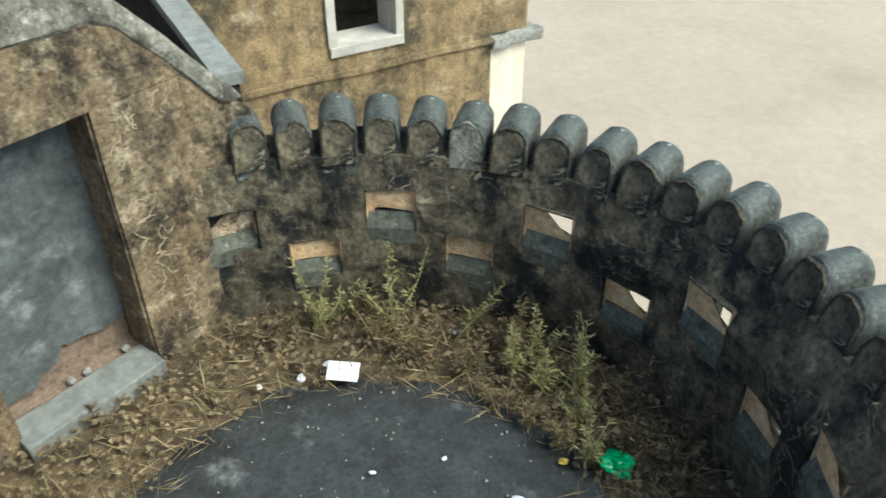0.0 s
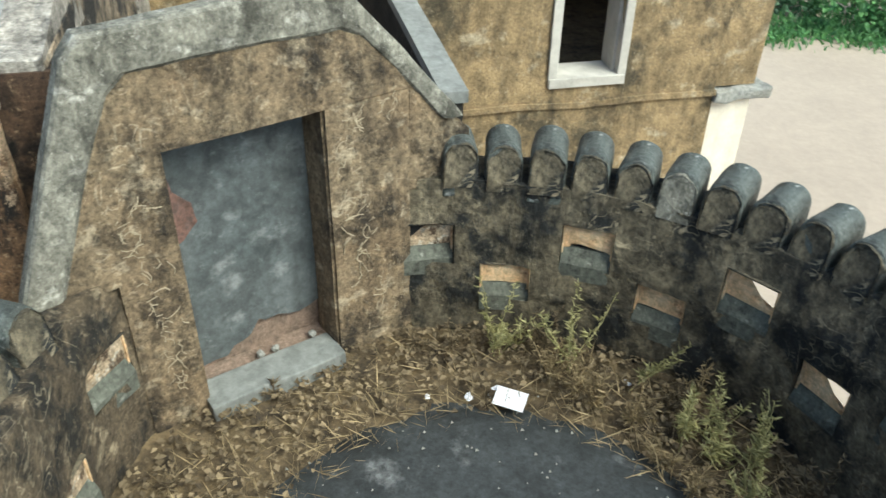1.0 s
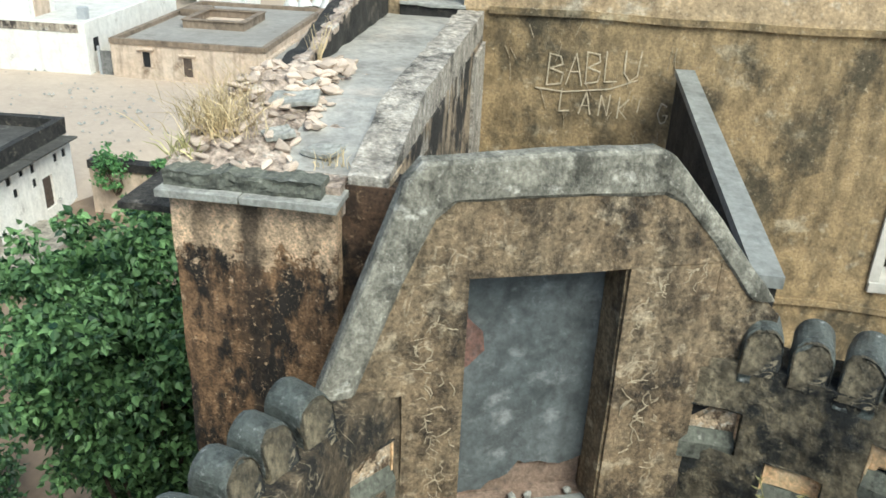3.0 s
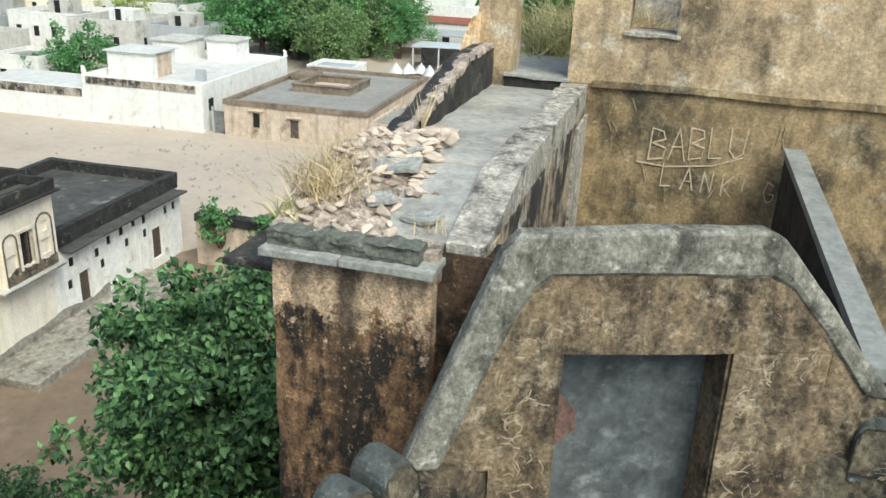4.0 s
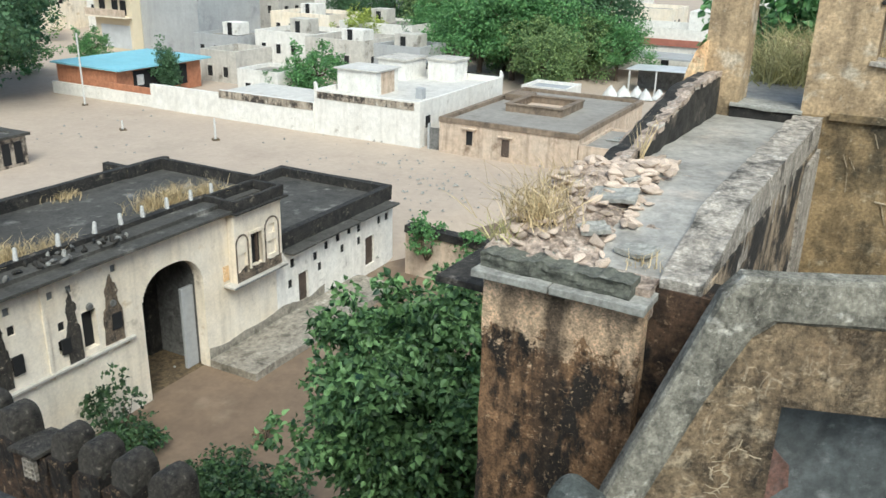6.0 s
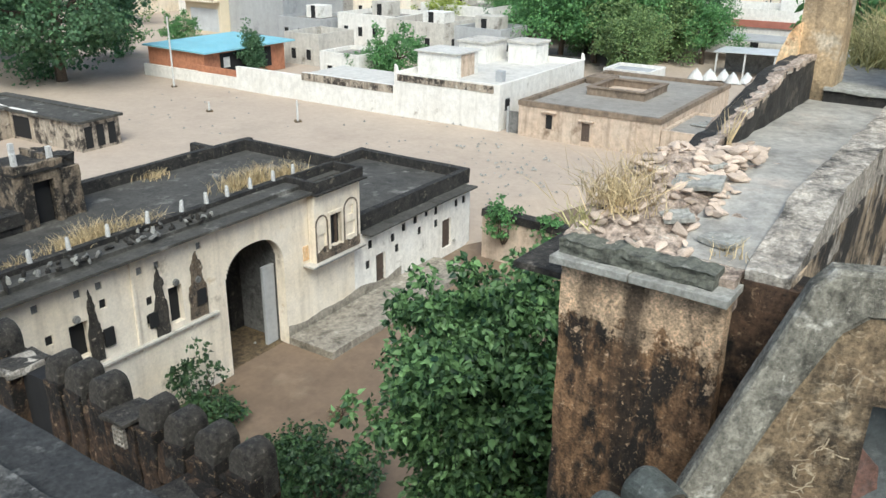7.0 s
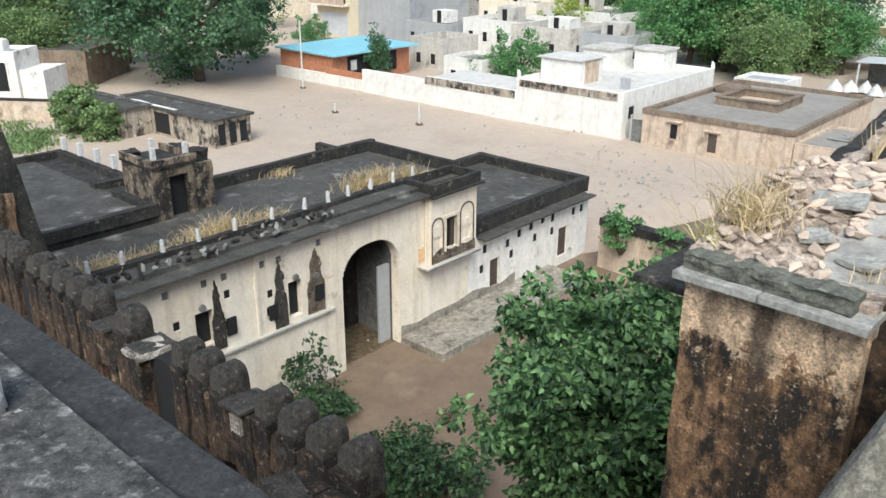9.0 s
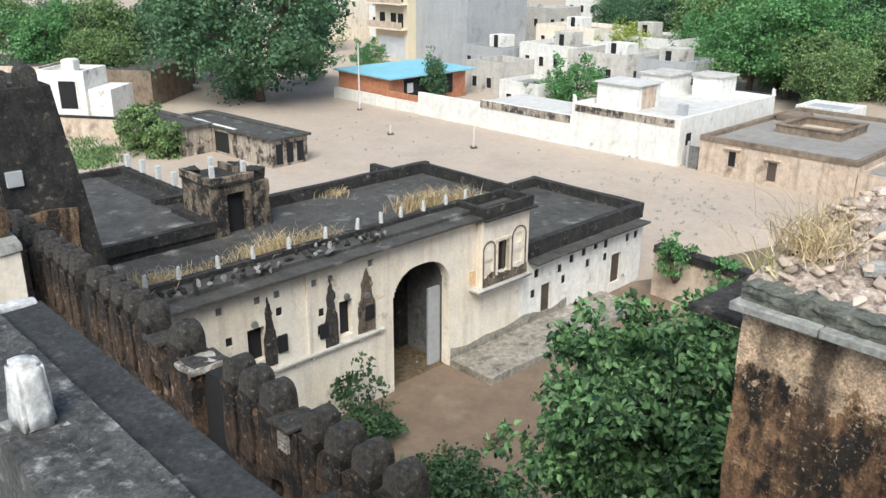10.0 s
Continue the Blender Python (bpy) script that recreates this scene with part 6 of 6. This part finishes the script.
bm = bmesh.new()
bmesh.ops.create_icosphere(bm, subdivisions=4, radius=1)
for v in bm.verts:
    n1 = noise.noise(v.co * 1.6) * 0.5 + abs(noise.noise(v.co * 4.2)) * 0.35
    v.co *= 0.75 + n1
    v.co = Vector((v.co.x * 0.12, v.co.y * 0.08, max(-0.02, v.co.z * 0.06)))
tagged(part("plastic_bag", bm, PLASTIC, m=pose(0.93, 2.95, 0.06, 0, 0, -25)), "crumpled bright green plastic bag on the floor", "plastic bag")
bm = bmesh.new()
bmesh.ops.create_icosphere(bm, subdivisions=3, radius=1)
for v in bm.verts:
    v.co *= 0.8 + 0.5 * noise.noise(v.co * 2.2)
    v.co = Vector((v.co.x * 0.03, v.co.y * 0.025, max(-0.01, v.co.z * 0.02)))
tagged(part("wrapper", bm, YELLOW, m=pose(0.62, 2.98, 0.05)), "crumpled yellow wrapper on the floor", "wrapper")
for i, (x, y, s) in enumerate(((0.35, 2.72, 0.04), (-0.05, 3.0, 0.02), (-0.95, 3.62, 0.035), (0.0, 4.05, 0.03), (-0.8, 3.75, 0.03), (0.25, 2.55, 0.03), (-1.2, 3.55, 0.025), (-0.45, 2.9, 0.02))):
    bm = bmesh.new()
    bmesh.ops.create_icosphere(bm, subdivisions=2, radius=1)
    tagged(part("scrap", rough(bm, 0.5, 0.8, 0, i), PAPER, m=pose(x, y, 0.05, 0, 0, i * 50) @ Matrix.Diagonal((s, s * 0.7, s * 0.3, 1))), "small crumpled white scrap on the ground", "scrap", "scraps")

# ---- the street and the town ----
SF = pose(-54.9, 30.8, G, 0, 0, 31)


def building(name, label, x, y, w, d, h, wall, roof=ROOF, parapet=0.5, doors=(), windows=(), side=(), lip=0.0, rot=0, frame_=SF, lipmat=None):
    """A flat-roofed house: walls, roof, parapet, framed openings on the front and right side."""
    b = thing(name, label, "house", frame_ @ pose(x, y, 0, 0, 0, rot))
    part("wall", rough(boxed(0, 0, -0.3, w, d, h), 0.03, 1.5, 2, x), wall, b)
    part("roof", boxed(0.2, 0.2, h - 0.1, w - 0.2, d - 0.2, h + 0.04), roof, b, "flat roof")
    if parapet:
        for x0, y0, x1, y1 in ((0, 0, w, 0.25), (0, d - 0.25, w, d), (0, 0.25, 0.25, d - 0.25), (w - 0.25, 0.25, w, d - 0.25)):
            part("parapet", rough(boxed(x0 - lip, y0 - lip, h - 0.02, x1 + lip, y1 + lip, h + parapet), 0.03, 0.6, 2, x0), lipmat or wall, b)
    # windows are black plates on solid walls, painted shade of unlit rooms
    for kind, cells in (("window", windows), ("door", doors)):
        for x0, z0, x1, z1 in cells:
            o = part(kind, boxed(x0, -0.03, z0, x1, 0.05, z1), DARK if kind == "window" else WOOD, b)
            for a0, a1, c0, c1 in ((x0 - 0.12, x0, z0, z1), (x1, x1 + 0.12, z0, z1), (x0 - 0.18, x1 + 0.18, z1, z1 + 0.16)):
                part("frame", boxed(a0, -0.1, c0, a1, 0.04, c1), wall, o)
    for y0, z0, y1, z1 in side:
        part("window", boxed(w - 0.05, y0, z0, w + 0.03, y1, z1), DARK, b)
    return b


wh = building("white_house", "white lime-washed flat-roofed house along the street", -10.1, 0.1, 9.9, 15.2, 3.1, WHITE, WROOF, 0.5, side=[(0.9, 1.5, 1.6, 2.4)])
part("roof_room", rough(boxed(0.5, 2.6, 3.05, 4.4, 5.9, 5.0, 0.03), 0.02, 1, 1), WHITE, wh, "small white roof room")
part("roof_room_slab", boxed(0.3, 2.4, 5.0, 4.6, 6.1, 5.12, 0.02), WROOF, wh)
part("room_door", boxed(4.38, 3.2, 3.15, 4.46, 5.2, 4.9), TAN, wh, "tan roof room door")
for x0, y0, x1, y1, z1 in ((-0.5, 10.5, 2.4, 14.2, 4.8), (3.6, 12.4, 6.4, 14.9, 4.9)):
    part("roof_room", rough(boxed(x0, y0, 3.05, x1, y1, z1, 0.03), 0.02, 1, 1), WHITE, wh, "small white roof room")
    part("roof_room_rim", rough(boxed(x0 - 0.15, y0 - 0.15, z1, x1 + 0.15, y1 + 0.15, z1 + 0.2, 0.03), 0.03, 0.6, 2), DINGY, wh, "projecting roof rim")
part("tank_stub", rough(boxed(7.6, 3.3, 3.1, 8.2, 3.9, 4.0, 0.03), 0.03, 0.3, 2), GREYWALL, wh, "grey cement stub")
part("stain_band", rough(boxed(0.3, -0.03, 2.9, 9.4, 0.0, 3.45), 0.02, 0.5, 5), OLDW, wh, "black-streaked band under the parapet")
part("inner_band", rough(boxed(0.3, 15.2, 3.1, 9.6, 15.26, 3.75), 0.02, 0.5, 3), BLACKWALL, wh, "black-stained rear parapet face")
for x0, y0 in ((0.0, 0.0), (9.65, 14.95)):
    part("corner_horn", prism([(x0, 3.58), (x0 + 0.3, 3.58), (x0 + 0.2, 4.05), (x0 + 0.02, 4.2)], y0, y0 + 0.25), WHITE, wh)
br = building("tan_house", "old tan plastered flat-roofed house with a sunken roof well", 1.45, 0.2, 11.0, 16.4, 2.35, TAN, ROOFG, 0.34, windows=[(2.3, 0.85, 2.85, 1.9)], doors=[(5.2, 0.35, 5.85, 1.65)], lip=0.06, lipmat=DKTAN)
for x0, y0, x1, y1 in ((2.6, 6.3, 7.4, 6.65), (2.6, 11.0, 7.4, 11.35), (2.6, 6.65, 2.95, 11.0), (7.05, 6.65, 7.4, 11.0)):
    part("well_parapet", rough(boxed(x0, y0, 2.3, x1, y1, 2.95, 0.03), 0.04, 0.5, 3), DKTAN, br, "low parapet of the roof well")
    part("well_coping", rough(boxed(x0 - 0.08, y0 - 0.08, 2.95, x1 + 0.08, y1 + 0.08, 3.05, 0.02), 0.03, 0.5, 3), DKTAN, br, "dark worn coping of the roof well")
part("well_floor", boxed(2.9, 6.6, 2.36, 7.1, 11.1, 2.42), TAN, br)
part("roof_block", rough(boxed(0.5, 10.8, 2.3, 2.6, 13.0, 2.95, 0.05), 0.03, 0.5, 2), DKTAN, br)
for x0 in (2.55, 5.5):
    part("hood", boxed(x0 - 0.55, -0.28, 2.05 if x0 < 4 else 1.8, x0 + 0.6, 0.03, 2.13 if x0 < 4 else 1.88), TAN, br, "small stone hood")
an = building("tan_annex", "low tan annex with a ragged flat roof", 12.5, 0.3, 6.5, 7.0, 1.75, TAN, ROOFG, 0.2)
for i in range(7):
    part("stacked_slab", boxed(0, 0, 0, 1.5, 0.5, 0.06), PALE, an, m=pose(1 + 0.5 * i, 3 + 0.4 * (i % 4), 1.85 + 0.07 * i, 0, 0, 20 * (i % 3)))
gt = thing("side_gate", "grey metal gate between two houses", "gate", SF @ pose(0.45, 0.5, 0))
part("leaf", boxed(0, 0, 0, 1.15, 0.08, 1.7, 0.01), GREYPAINT, gt)
part("gate_post", boxed(-0.15, -0.05, 0, 0.0, 0.15, 2.0), GREYWALL, gt)
comp = thing("compound_wall", "long white-washed street wall stained black along its top", "wall", SF, kind="structure")
part("wall", rough(boxed(-20.2, 0.0, -0.3, -10.12, 0.35, 2.5), 0.03, 1, 3), WHITE, comp, "white wall with black runs")
part("wall_top", rough(boxed(-20.2, -0.03, 1.85, -10.15, 0.0, 2.5), 0.02, 0.5, 4), OLDW, comp, "black-streaked upper band")
part("roof", boxed(-20.0, 0.35, 2.2, -10.2, 5.5, 2.42), WROOF, comp, "flat pale lean-to roof")
part("wall", rough(boxed(-28.5, 0.1, -0.3, -20.2, 0.45, 2.2), 0.03, 1, 2), WHITE, comp)
part("wall", rough(boxed(-42, 0.2, -0.3, -28.5, 0.5, 1.15), 0.03, 1, 2), WHITE, comp, "white plinth")
part("brick_band", boxed(-34, 0.25, 1.15, -28.5, 0.45, 1.75), BRICKY, comp, "orange brick course")
sh = thing("blue_roof_shed", "orange brick shed under a bright blue metal roof", "shed", SF @ pose(-41.5, 0.55, 0))
part("wall", boxed(0, 0, 0, 8.2, 11, 2.9), BRICKY, sh, "orange brick wall")
part("roof", prism([(-0.4, 2.95), (8.9, 2.85), (8.9, 3.0), (-0.4, 3.1)], -0.4, 12), BLUE, sh, "blue corrugated metal roof")
for i in range(18):
    part("roof_rib", boxed(-0.3 + i * 0.52, -0.4, 3.06 - i * 0.005, -0.24 + i * 0.52, 12, 3.12 - i * 0.005), BLUE, sh)
part("side_opening", boxed(8.15, 2.0, 0.6, 8.25, 9.0, 2.6), DARK, sh)
part("notice", boxed(8.2, 2.4, 1.2, 8.3, 3.2, 2.2), CLOTH, sh, "pale notice board")
tall = building("tall_house", "tall grey cement house with a cream balcony front", -58, 27, 10, 12, 14, GREYWALL, GREYWALL, 0.5)
fr = thing("balcony_house", "cream three-storey house with balconies", "house", SF @ pose(-65, 25.5, 0))
part("wall", boxed(0, 0, 0, 6.9, 11, 12), plain("cream_paint", (0.66, 0.58, 0.43), 0.8, 0.1, 0.5), fr)
for z in (4.6, 8.0):
    bal = part("balcony", boxed(-0.4, -1.3, z - 0.2, 7.0, 0.0, z), CREAM, fr, "cream balcony slab")
    part("railing", boxed(-0.4, -1.3, z, 7.0, -1.2, z + 0.9), TAN, bal)
    for x in (1.0, 3.4, 4.9):
        part("window", boxed(x, -0.05, z + 0.1, x + 1.1, 0.05, z + 2.0), DARK, fr)
part("shutter", boxed(1, -0.05, 0.4, 6.4, 0.05, 3.4), TIN, fr, "grey rolling shutter")
town = [(-46, 24, 7, 7, 3.2), (-38, 26, 9, 8, 3.8), (-29, 24, 8, 8, 3.6), (-34, 38, 11, 8, 4.5), (-47, 40, 10, 8, 4.6), (-21, 26, 6, 6, 3.2), (-26, 52, 12, 8, 5), (-66, 48, 14, 9, 6), (-84, 40, 14, 9, 5), (-100, 34, 12, 10, 6), (-45, 60, 12, 9, 6), (-62, 66, 14, 9, 7), (-88, 60, 14, 9, 6), (-20, 78, 14, 10, 6), (18, 62, 12, 9, 5), (-110, 50, 15, 10, 6), (2, 92, 16, 10, 6), (-36, 14.5, 5, 6, 2.6), (-26, 9, 5, 5, 2.4), (-14, 68, 16, 10, 6), (14, 76, 14, 9, 5), (6, 110, 18, 10, 6), (-30, 84, 14, 10, 6), (20, 40, 8, 7, 3)]
for i, (x, y, w, d, h) in enumerate(town):
    ws = [(1 + 2.2 * k, h - 2.0, 1.7 + 2.2 * k, h - 0.9) for k in range(int(w / 2.3))]
    building("town_house", "white-washed flat-roofed town house with small dark windows", x, y, w, d, h, (GREYWALL, WHITE, DINGY, WHITE, CREAM)[i % 5], ROOFG, 0.4 + 0.2 * (i % 3), windows=ws, side=[(1.5, h - 2, 2.3, h - 1), (4, h - 2, 4.8, h - 1)])
for i, (x, y, z) in enumerate(((-44, 27, 3.3), (-35, 29, 3.9), (-26, 27, 3.7), (-31, 41, 4.6), (-44, 43, 4.7), (-19.5, 28, 3.3))):
    part_ = thing("roof_box", "small white stair room on a town roof", "hut", SF @ pose(x, y, z))
    part("wall", boxed(0, 0, 0, 2.4 + 0.3 * (i % 3), 2.2, 1.5 + 0.3 * (i % 2), 0.03), DINGY if i % 2 else WHITE, part_)
    part("door", boxed(0.8, -0.03, 0, 1.5, 0.03, 1.5), DARK, part_)
rb = building("banded_house", "white terrace house with a red-brown band", -2, 52, 15, 10, 4.6, WHITE, GREYWALL, 0.9, windows=[(2, 1, 3, 2.2), (7, 1, 8, 2.2), (12, 1, 13, 2.2)])
part("red_band", boxed(-0.05, -0.25, 3.4, 15.1, 0.0, 4.2), plain("red_brown_paint", (0.36, 0.14, 0.10), 0.8, 0.2, 1), rb, "red-brown painted band")
part("roof_room", boxed(9, 4, 4.6, 14, 9, 7.4, 0.03), WHITE, rb)
part("front_roof", boxed(0, -7.5, 2.6, 14, -1.5, 2.8), GREYWALL, rb, "grey front roof")
tn = thing("tin_shed", "open shed with a pale tin roof", "shed", SF @ pose(5.5, 35, 0))
part("roof", prism([(0, 2.5), (9.5, 2.7), (9.5, 2.78), (0, 2.58)], 0, 4.6), TIN, tn, "tin sheet roof")
for x in (0.3, 3.2, 6.2, 9.2):
    part("post", boxed(x, 0.1, 0, x + 0.15, 0.25, 2.55), POSTW, tn)
part("back", boxed(0.2, 4.3, 0, 9.3, 4.5, 2.5), GREYPAINT, tn, "dark stacked store")
for i in range(7):
    bm = bmesh.new()
    bmesh.ops.create_grid(bm, x_segments=14, y_segments=14, size=1)
    for v in bm.verts:
        r_ = v.co.length
        v.co.z = max(0.02, 1.15 * max(0, 1 - r_) ** 0.7 + 0.12 * noise.noise(Vector((v.co.x * 4, v.co.y * 4, i))) * (1.3 - r_))
    cl = tagged(part("draped_cloth", bm, CLOTH, smooth=True, m=SF @ pose(5.0 + i * 1.25, 31.6 + (i % 3) * 0.6, 0.1, 0, 0, i * 40) @ Matrix.Diagonal((0.8, 0.7, 1.0, 1))), "white cloth draped over a stake in the yard", "cloth", "draped cloths")
    cl.modifiers.new("thick", "SOLIDIFY").thickness = 0.02
building("small_white_store", "small white-washed store behind the tan house", 0.5, 18, 4.5, 4, 2.3, WHITE, GREYWALL, 0.3)

# left-hand side of the street
LS = pose(-71.7, -5.9, G, 0, 0, 34)
s1 = building("old_shed", "old low shed with blackened walls and a dark flat roof", -4.0, -2.4, 9.2, 2.6, 2.15, OLDW, ROOF, 0.16, doors=[(6.6, 0.1, 7.7, 1.8)], frame_=LS, lip=0.2, lipmat=ROOF)
s2 = building("old_shed", "old low shed with blackened peeling walls and a dark flat roof", 0, 0.25, 13.0, 3.2, 2.05, OLDW, ROOF, 0.16, side=[(0.3, 0.2, 0.9, 1.7), (1.25, 0.2, 1.85, 1.7), (2.2, 0.2, 2.8, 1.7)], windows=[(5.6, 0.2, 7.6, 1.8)], frame_=LS, lip=0.25, lipmat=ROOF)
part("lime_streak", rough(boxed(0.2, 0.0, 2.2, 8.2, 0.28, 2.26), 0.15, 0.8, 4), WHITE, s2, "spilled white lime streak")
bw = thing("back_wall", "low blackened wall behind the old sheds", "wall", LS @ pose(0, 4.4, 0), kind="structure")
part("wall", rough(boxed(0, 0, -0.2, 9.0, 0.3, 1.5), 0.03, 0.8, 3), OLDW, bw)
part("top", rough(boxed(-0.05, -0.06, 1.5, 9.05, 0.36, 1.62), 0.03, 0.8, 3), ROOF, bw)
ch = building("corner_house", "white corner house with a dark upper window", 1.4, 0, 4.3, 4.0, 4.8, LOWW, WROOF, 0.3, windows=[(1.9, 1.8, 3.5, 4.2)], frame_=pose(-80.5, -18.9, G, 0, 0, 70))
part("side_wing", rough(boxed(4.3, 0.4, -0.2, 6.4, 4.4, 3.5, 0.03), 0.03, 0.8, 2), LOWW, ch, "lower white side wing")
part("water_tank", boxed(1.6, 1.2, 4.8, 2.8, 2.4, 5.9, 0.2), LOWW, ch, "white water tank")
building("brick_house", "low brick house with a dark flat roof", 0, 0, 9, 10, 3.4, DKTAN, ROOF, 0.2, frame_=pose(-92, -17.5, G, 0, 0, 70))
building("brick_house", "low brick house with a dark flat roof", 0, 0, 12, 12, 3.6, TAN, ROOF, 0.4, frame_=pose(-95, -31, G, 0, 0, 70))
lw = thing("yard_wall", "low tan yard wall with a black top", "wall", pose(-76.5, -17.0, G, 0, 0, 66), kind="structure")
part("wall", rough(boxed(0, 0, -0.2, 7.0, 0.3, 1.7), 0.03, 0.8, 3), TAN, lw)
part("top", rough(boxed(-0.1, -0.05, 1.7, 7.1, 0.35, 1.85), 0.02, 0.8, 3), BLACKWALL, lw)
bush("feathery light green bush beside the sheds", -68.9, -8.2, G, 1.7, 3.7, 0.26, 120, 24, LEAFO, 61, 0.5)
bush("feathery light green bush beside the sheds", -66.2, -6.2, G, 1.2, 2.6, 0.24, 80, 24, LEAFO, 62, 0.45)
for i in range(12):
    tuft("grass_tuft", "green grass in the side yard", pose(-70 + random.uniform(-4, 6), -10 + random.uniform(-4, 3), G), 200, 0.5, 1.0, LEAFO, 70 + i, 0.4, 0.05, "yard grass")
van = thing("yellow_van", "small yellow three-wheeled goods van parked by the road", "van", pose(-100, -7.6, G, 0, 0, 70))
part("body", rough(boxed(-1.3, -0.7, 0.35, 1.0, 0.7, 1.9, 0.15), 0.01, 0.5, 0), CARY, van)
part("cab", boxed(0.9, -0.65, 0.35, 1.7, 0.65, 1.5, 0.2), CARY, van)
part("window", boxed(-1.0, -0.73, 1.1, 0.7, -0.68, 1.65), DARK, van)
for x, y in ((-0.9, -0.7), (-0.9, 0.6), (1.2, -0.05)):
    bm = bmesh.new()
    bmesh.ops.create_cone(bm, cap_ends=True, segments=16, radius1=0.3, radius2=0.3, depth=0.16, matrix=pose(x, y, 0.3, 90))
    part("wheel", bm, DARK, van)
for x, y, h in ((-64.5, 17.7, 1.7), (-83, 11.0, 6.5), (-71, 12, 0.8)):
    p_ = thing("street_post", "plain white post standing in the sand", "post", pose(x, y, G))
    bm = bmesh.new()
    bmesh.ops.create_cone(bm, cap_ends=True, segments=8, radius1=0.09, radius2=0.07, depth=h, matrix=Matrix.Translation((0, 0, h / 2)))
    part("shaft", bm, POSTW, p_)
    part("base", rough(boxed(-0.3, -0.25, -0.05, 0.3, 0.25, 0.1), 0.05, 0.3, 2), SOIL, p_)
rng = random.Random(9)
verts, faces = [], []
for i in range(260):
    c = Vector((rng.gauss(-46, 6), rng.gauss(27, 3), G + 0.08)) if i % 2 else Vector((rng.uniform(-80, -25), rng.uniform(5, 30), G + 0.08))
    s = rng.uniform(0.05, 0.16)
    k = len(verts)
    verts += [c + Vector((s, 0, 0)), c + Vector((-s * 0.6, s * 0.8, 0)), c + Vector((-s * 0.5, -s, 0)), c + Vector((0, 0, s))]
    faces += [(k, k + 1, k + 3), (k + 1, k + 2, k + 3), (k + 2, k, k + 3)]
tagged(raw("street_litter", verts, faces, PALE), "scattered pale stones and litter on the sand", "debris", kind="stuff")

# ---- far trees ----
t1 = thing("big_tree", "large dark green spreading shade tree by the street", "tree", pose(-90, 1.5, G))
tree_mesh(5, 16.0, 9.6, 7.2, 0.42, 620, 36, 1.5, LEAFB, t1, 0.5)
kinds = []
for i, (mt, h, rx, rz) in enumerate(((LEAFC, 10.5, 4.4, 4.4), (LEAFB, 11.5, 4.6, 4.8), (LEAFY, 5.4, 2.5, 2.4), (LEAFC, 5.0, 2.7, 2.2), (LEAFB, 5.0, 1.0, 2.4), (LEAFO, 9.5, 4.0, 4.2))):
    t = thing("street_tree", ("tall bright green tree behind the houses", "tall dark green tree behind the houses", "pale yellow-green tree among the houses", "small bright green tree behind the street wall", "narrow pointed dark green tree", "tall olive green tree behind the houses")[i], "tree", pose(-300, 300 + 20 * i, G), "town trees")
    tree_mesh(40 + i, h, rx, rz, 0.30 if h > 8 else 0.22, 330 if h > 8 else 150, 32, 1.1 if h > 8 else 0.55, mt, t)
    kinds.append(t)
spots = [(1, -112, -13), (0, -106, -16), (1, -118, -4), (1, -124, -24), (0, -110, -28), (3, -104, 8), (3, -110, 16), (2, -100.5, 47.5), (2, -103, 50.5), (4, -92, 49), (3, -79.5, 29.8), (3, -77.5, 31.5), (4, -86, 19.3),
         (0, -86, 60), (0, -80, 57), (1, -90, 66), (1, -76, 58), (1, -84, 68), (0, -96, 70), (1, -104, 74), (0, -110, 66), (1, -118, 70), (1, -100, 84), (1, -122, 56), (0, -128, 62), (0, -66, 84), (1, -60, 92), (0, -50, 96), (0, -110, 92), (1, -126, 84), (1, -140, 40), (1, -136, 10), (0, -140, -10), (0, -98, 57), (0, -104, 61), (1, -111, 58), (0, -94, 62), (1, -100, 66), (0, -84, 55), (1, -80, 62), (0, -71, 55), (1, -104, -6), (0, -100, -21), (1, -96, -14), (1, -70, 100), (0, -56, 80), (0, -77, 65), (1, -82, 70), (0, -79, 60), (1, -90, 76), (0, -74.5, 68)]
placed = set()
for k, (n_, x, y) in enumerate(spots):
    s = 0.72 + 0.5 * ((k * 37) % 10) / 10
    n_ = 5 if n_ < 2 and k % 3 == 1 else n_
    m = pose(x, y, G, 0, 0, k * 67)
    if n_ in placed:
        ob = copy_thing(kinds[n_], m)
        ob.scale = (s, s, s)
    else:
        placed.add(n_)
        kinds[n_].matrix_basis = m @ Matrix.Diagonal((s, s, s, 1))
for i, (x, y) in enumerate(((5.0, 47.5), (9, 46.5), (13, 48), (17, 51), (11, 54), (21, 54), (5, 56))):
    bush("wild green bushes at the far street edge", x, y, G, 2.6, 3.4, 0.32, 90, 18, LEAFC if i % 2 else LEAFB, 80 + i, 0.6)
for i in range(10):
    tuft("grass_tuft", "green grass at the street edge", pose(4 + i * 1.8, 43.2 + 0.7 * (i % 3) + i * 0.35, G), 320, 0.7, 1.1, LEAFC, 95 + i, 0.4, 0.06, "verge grass")
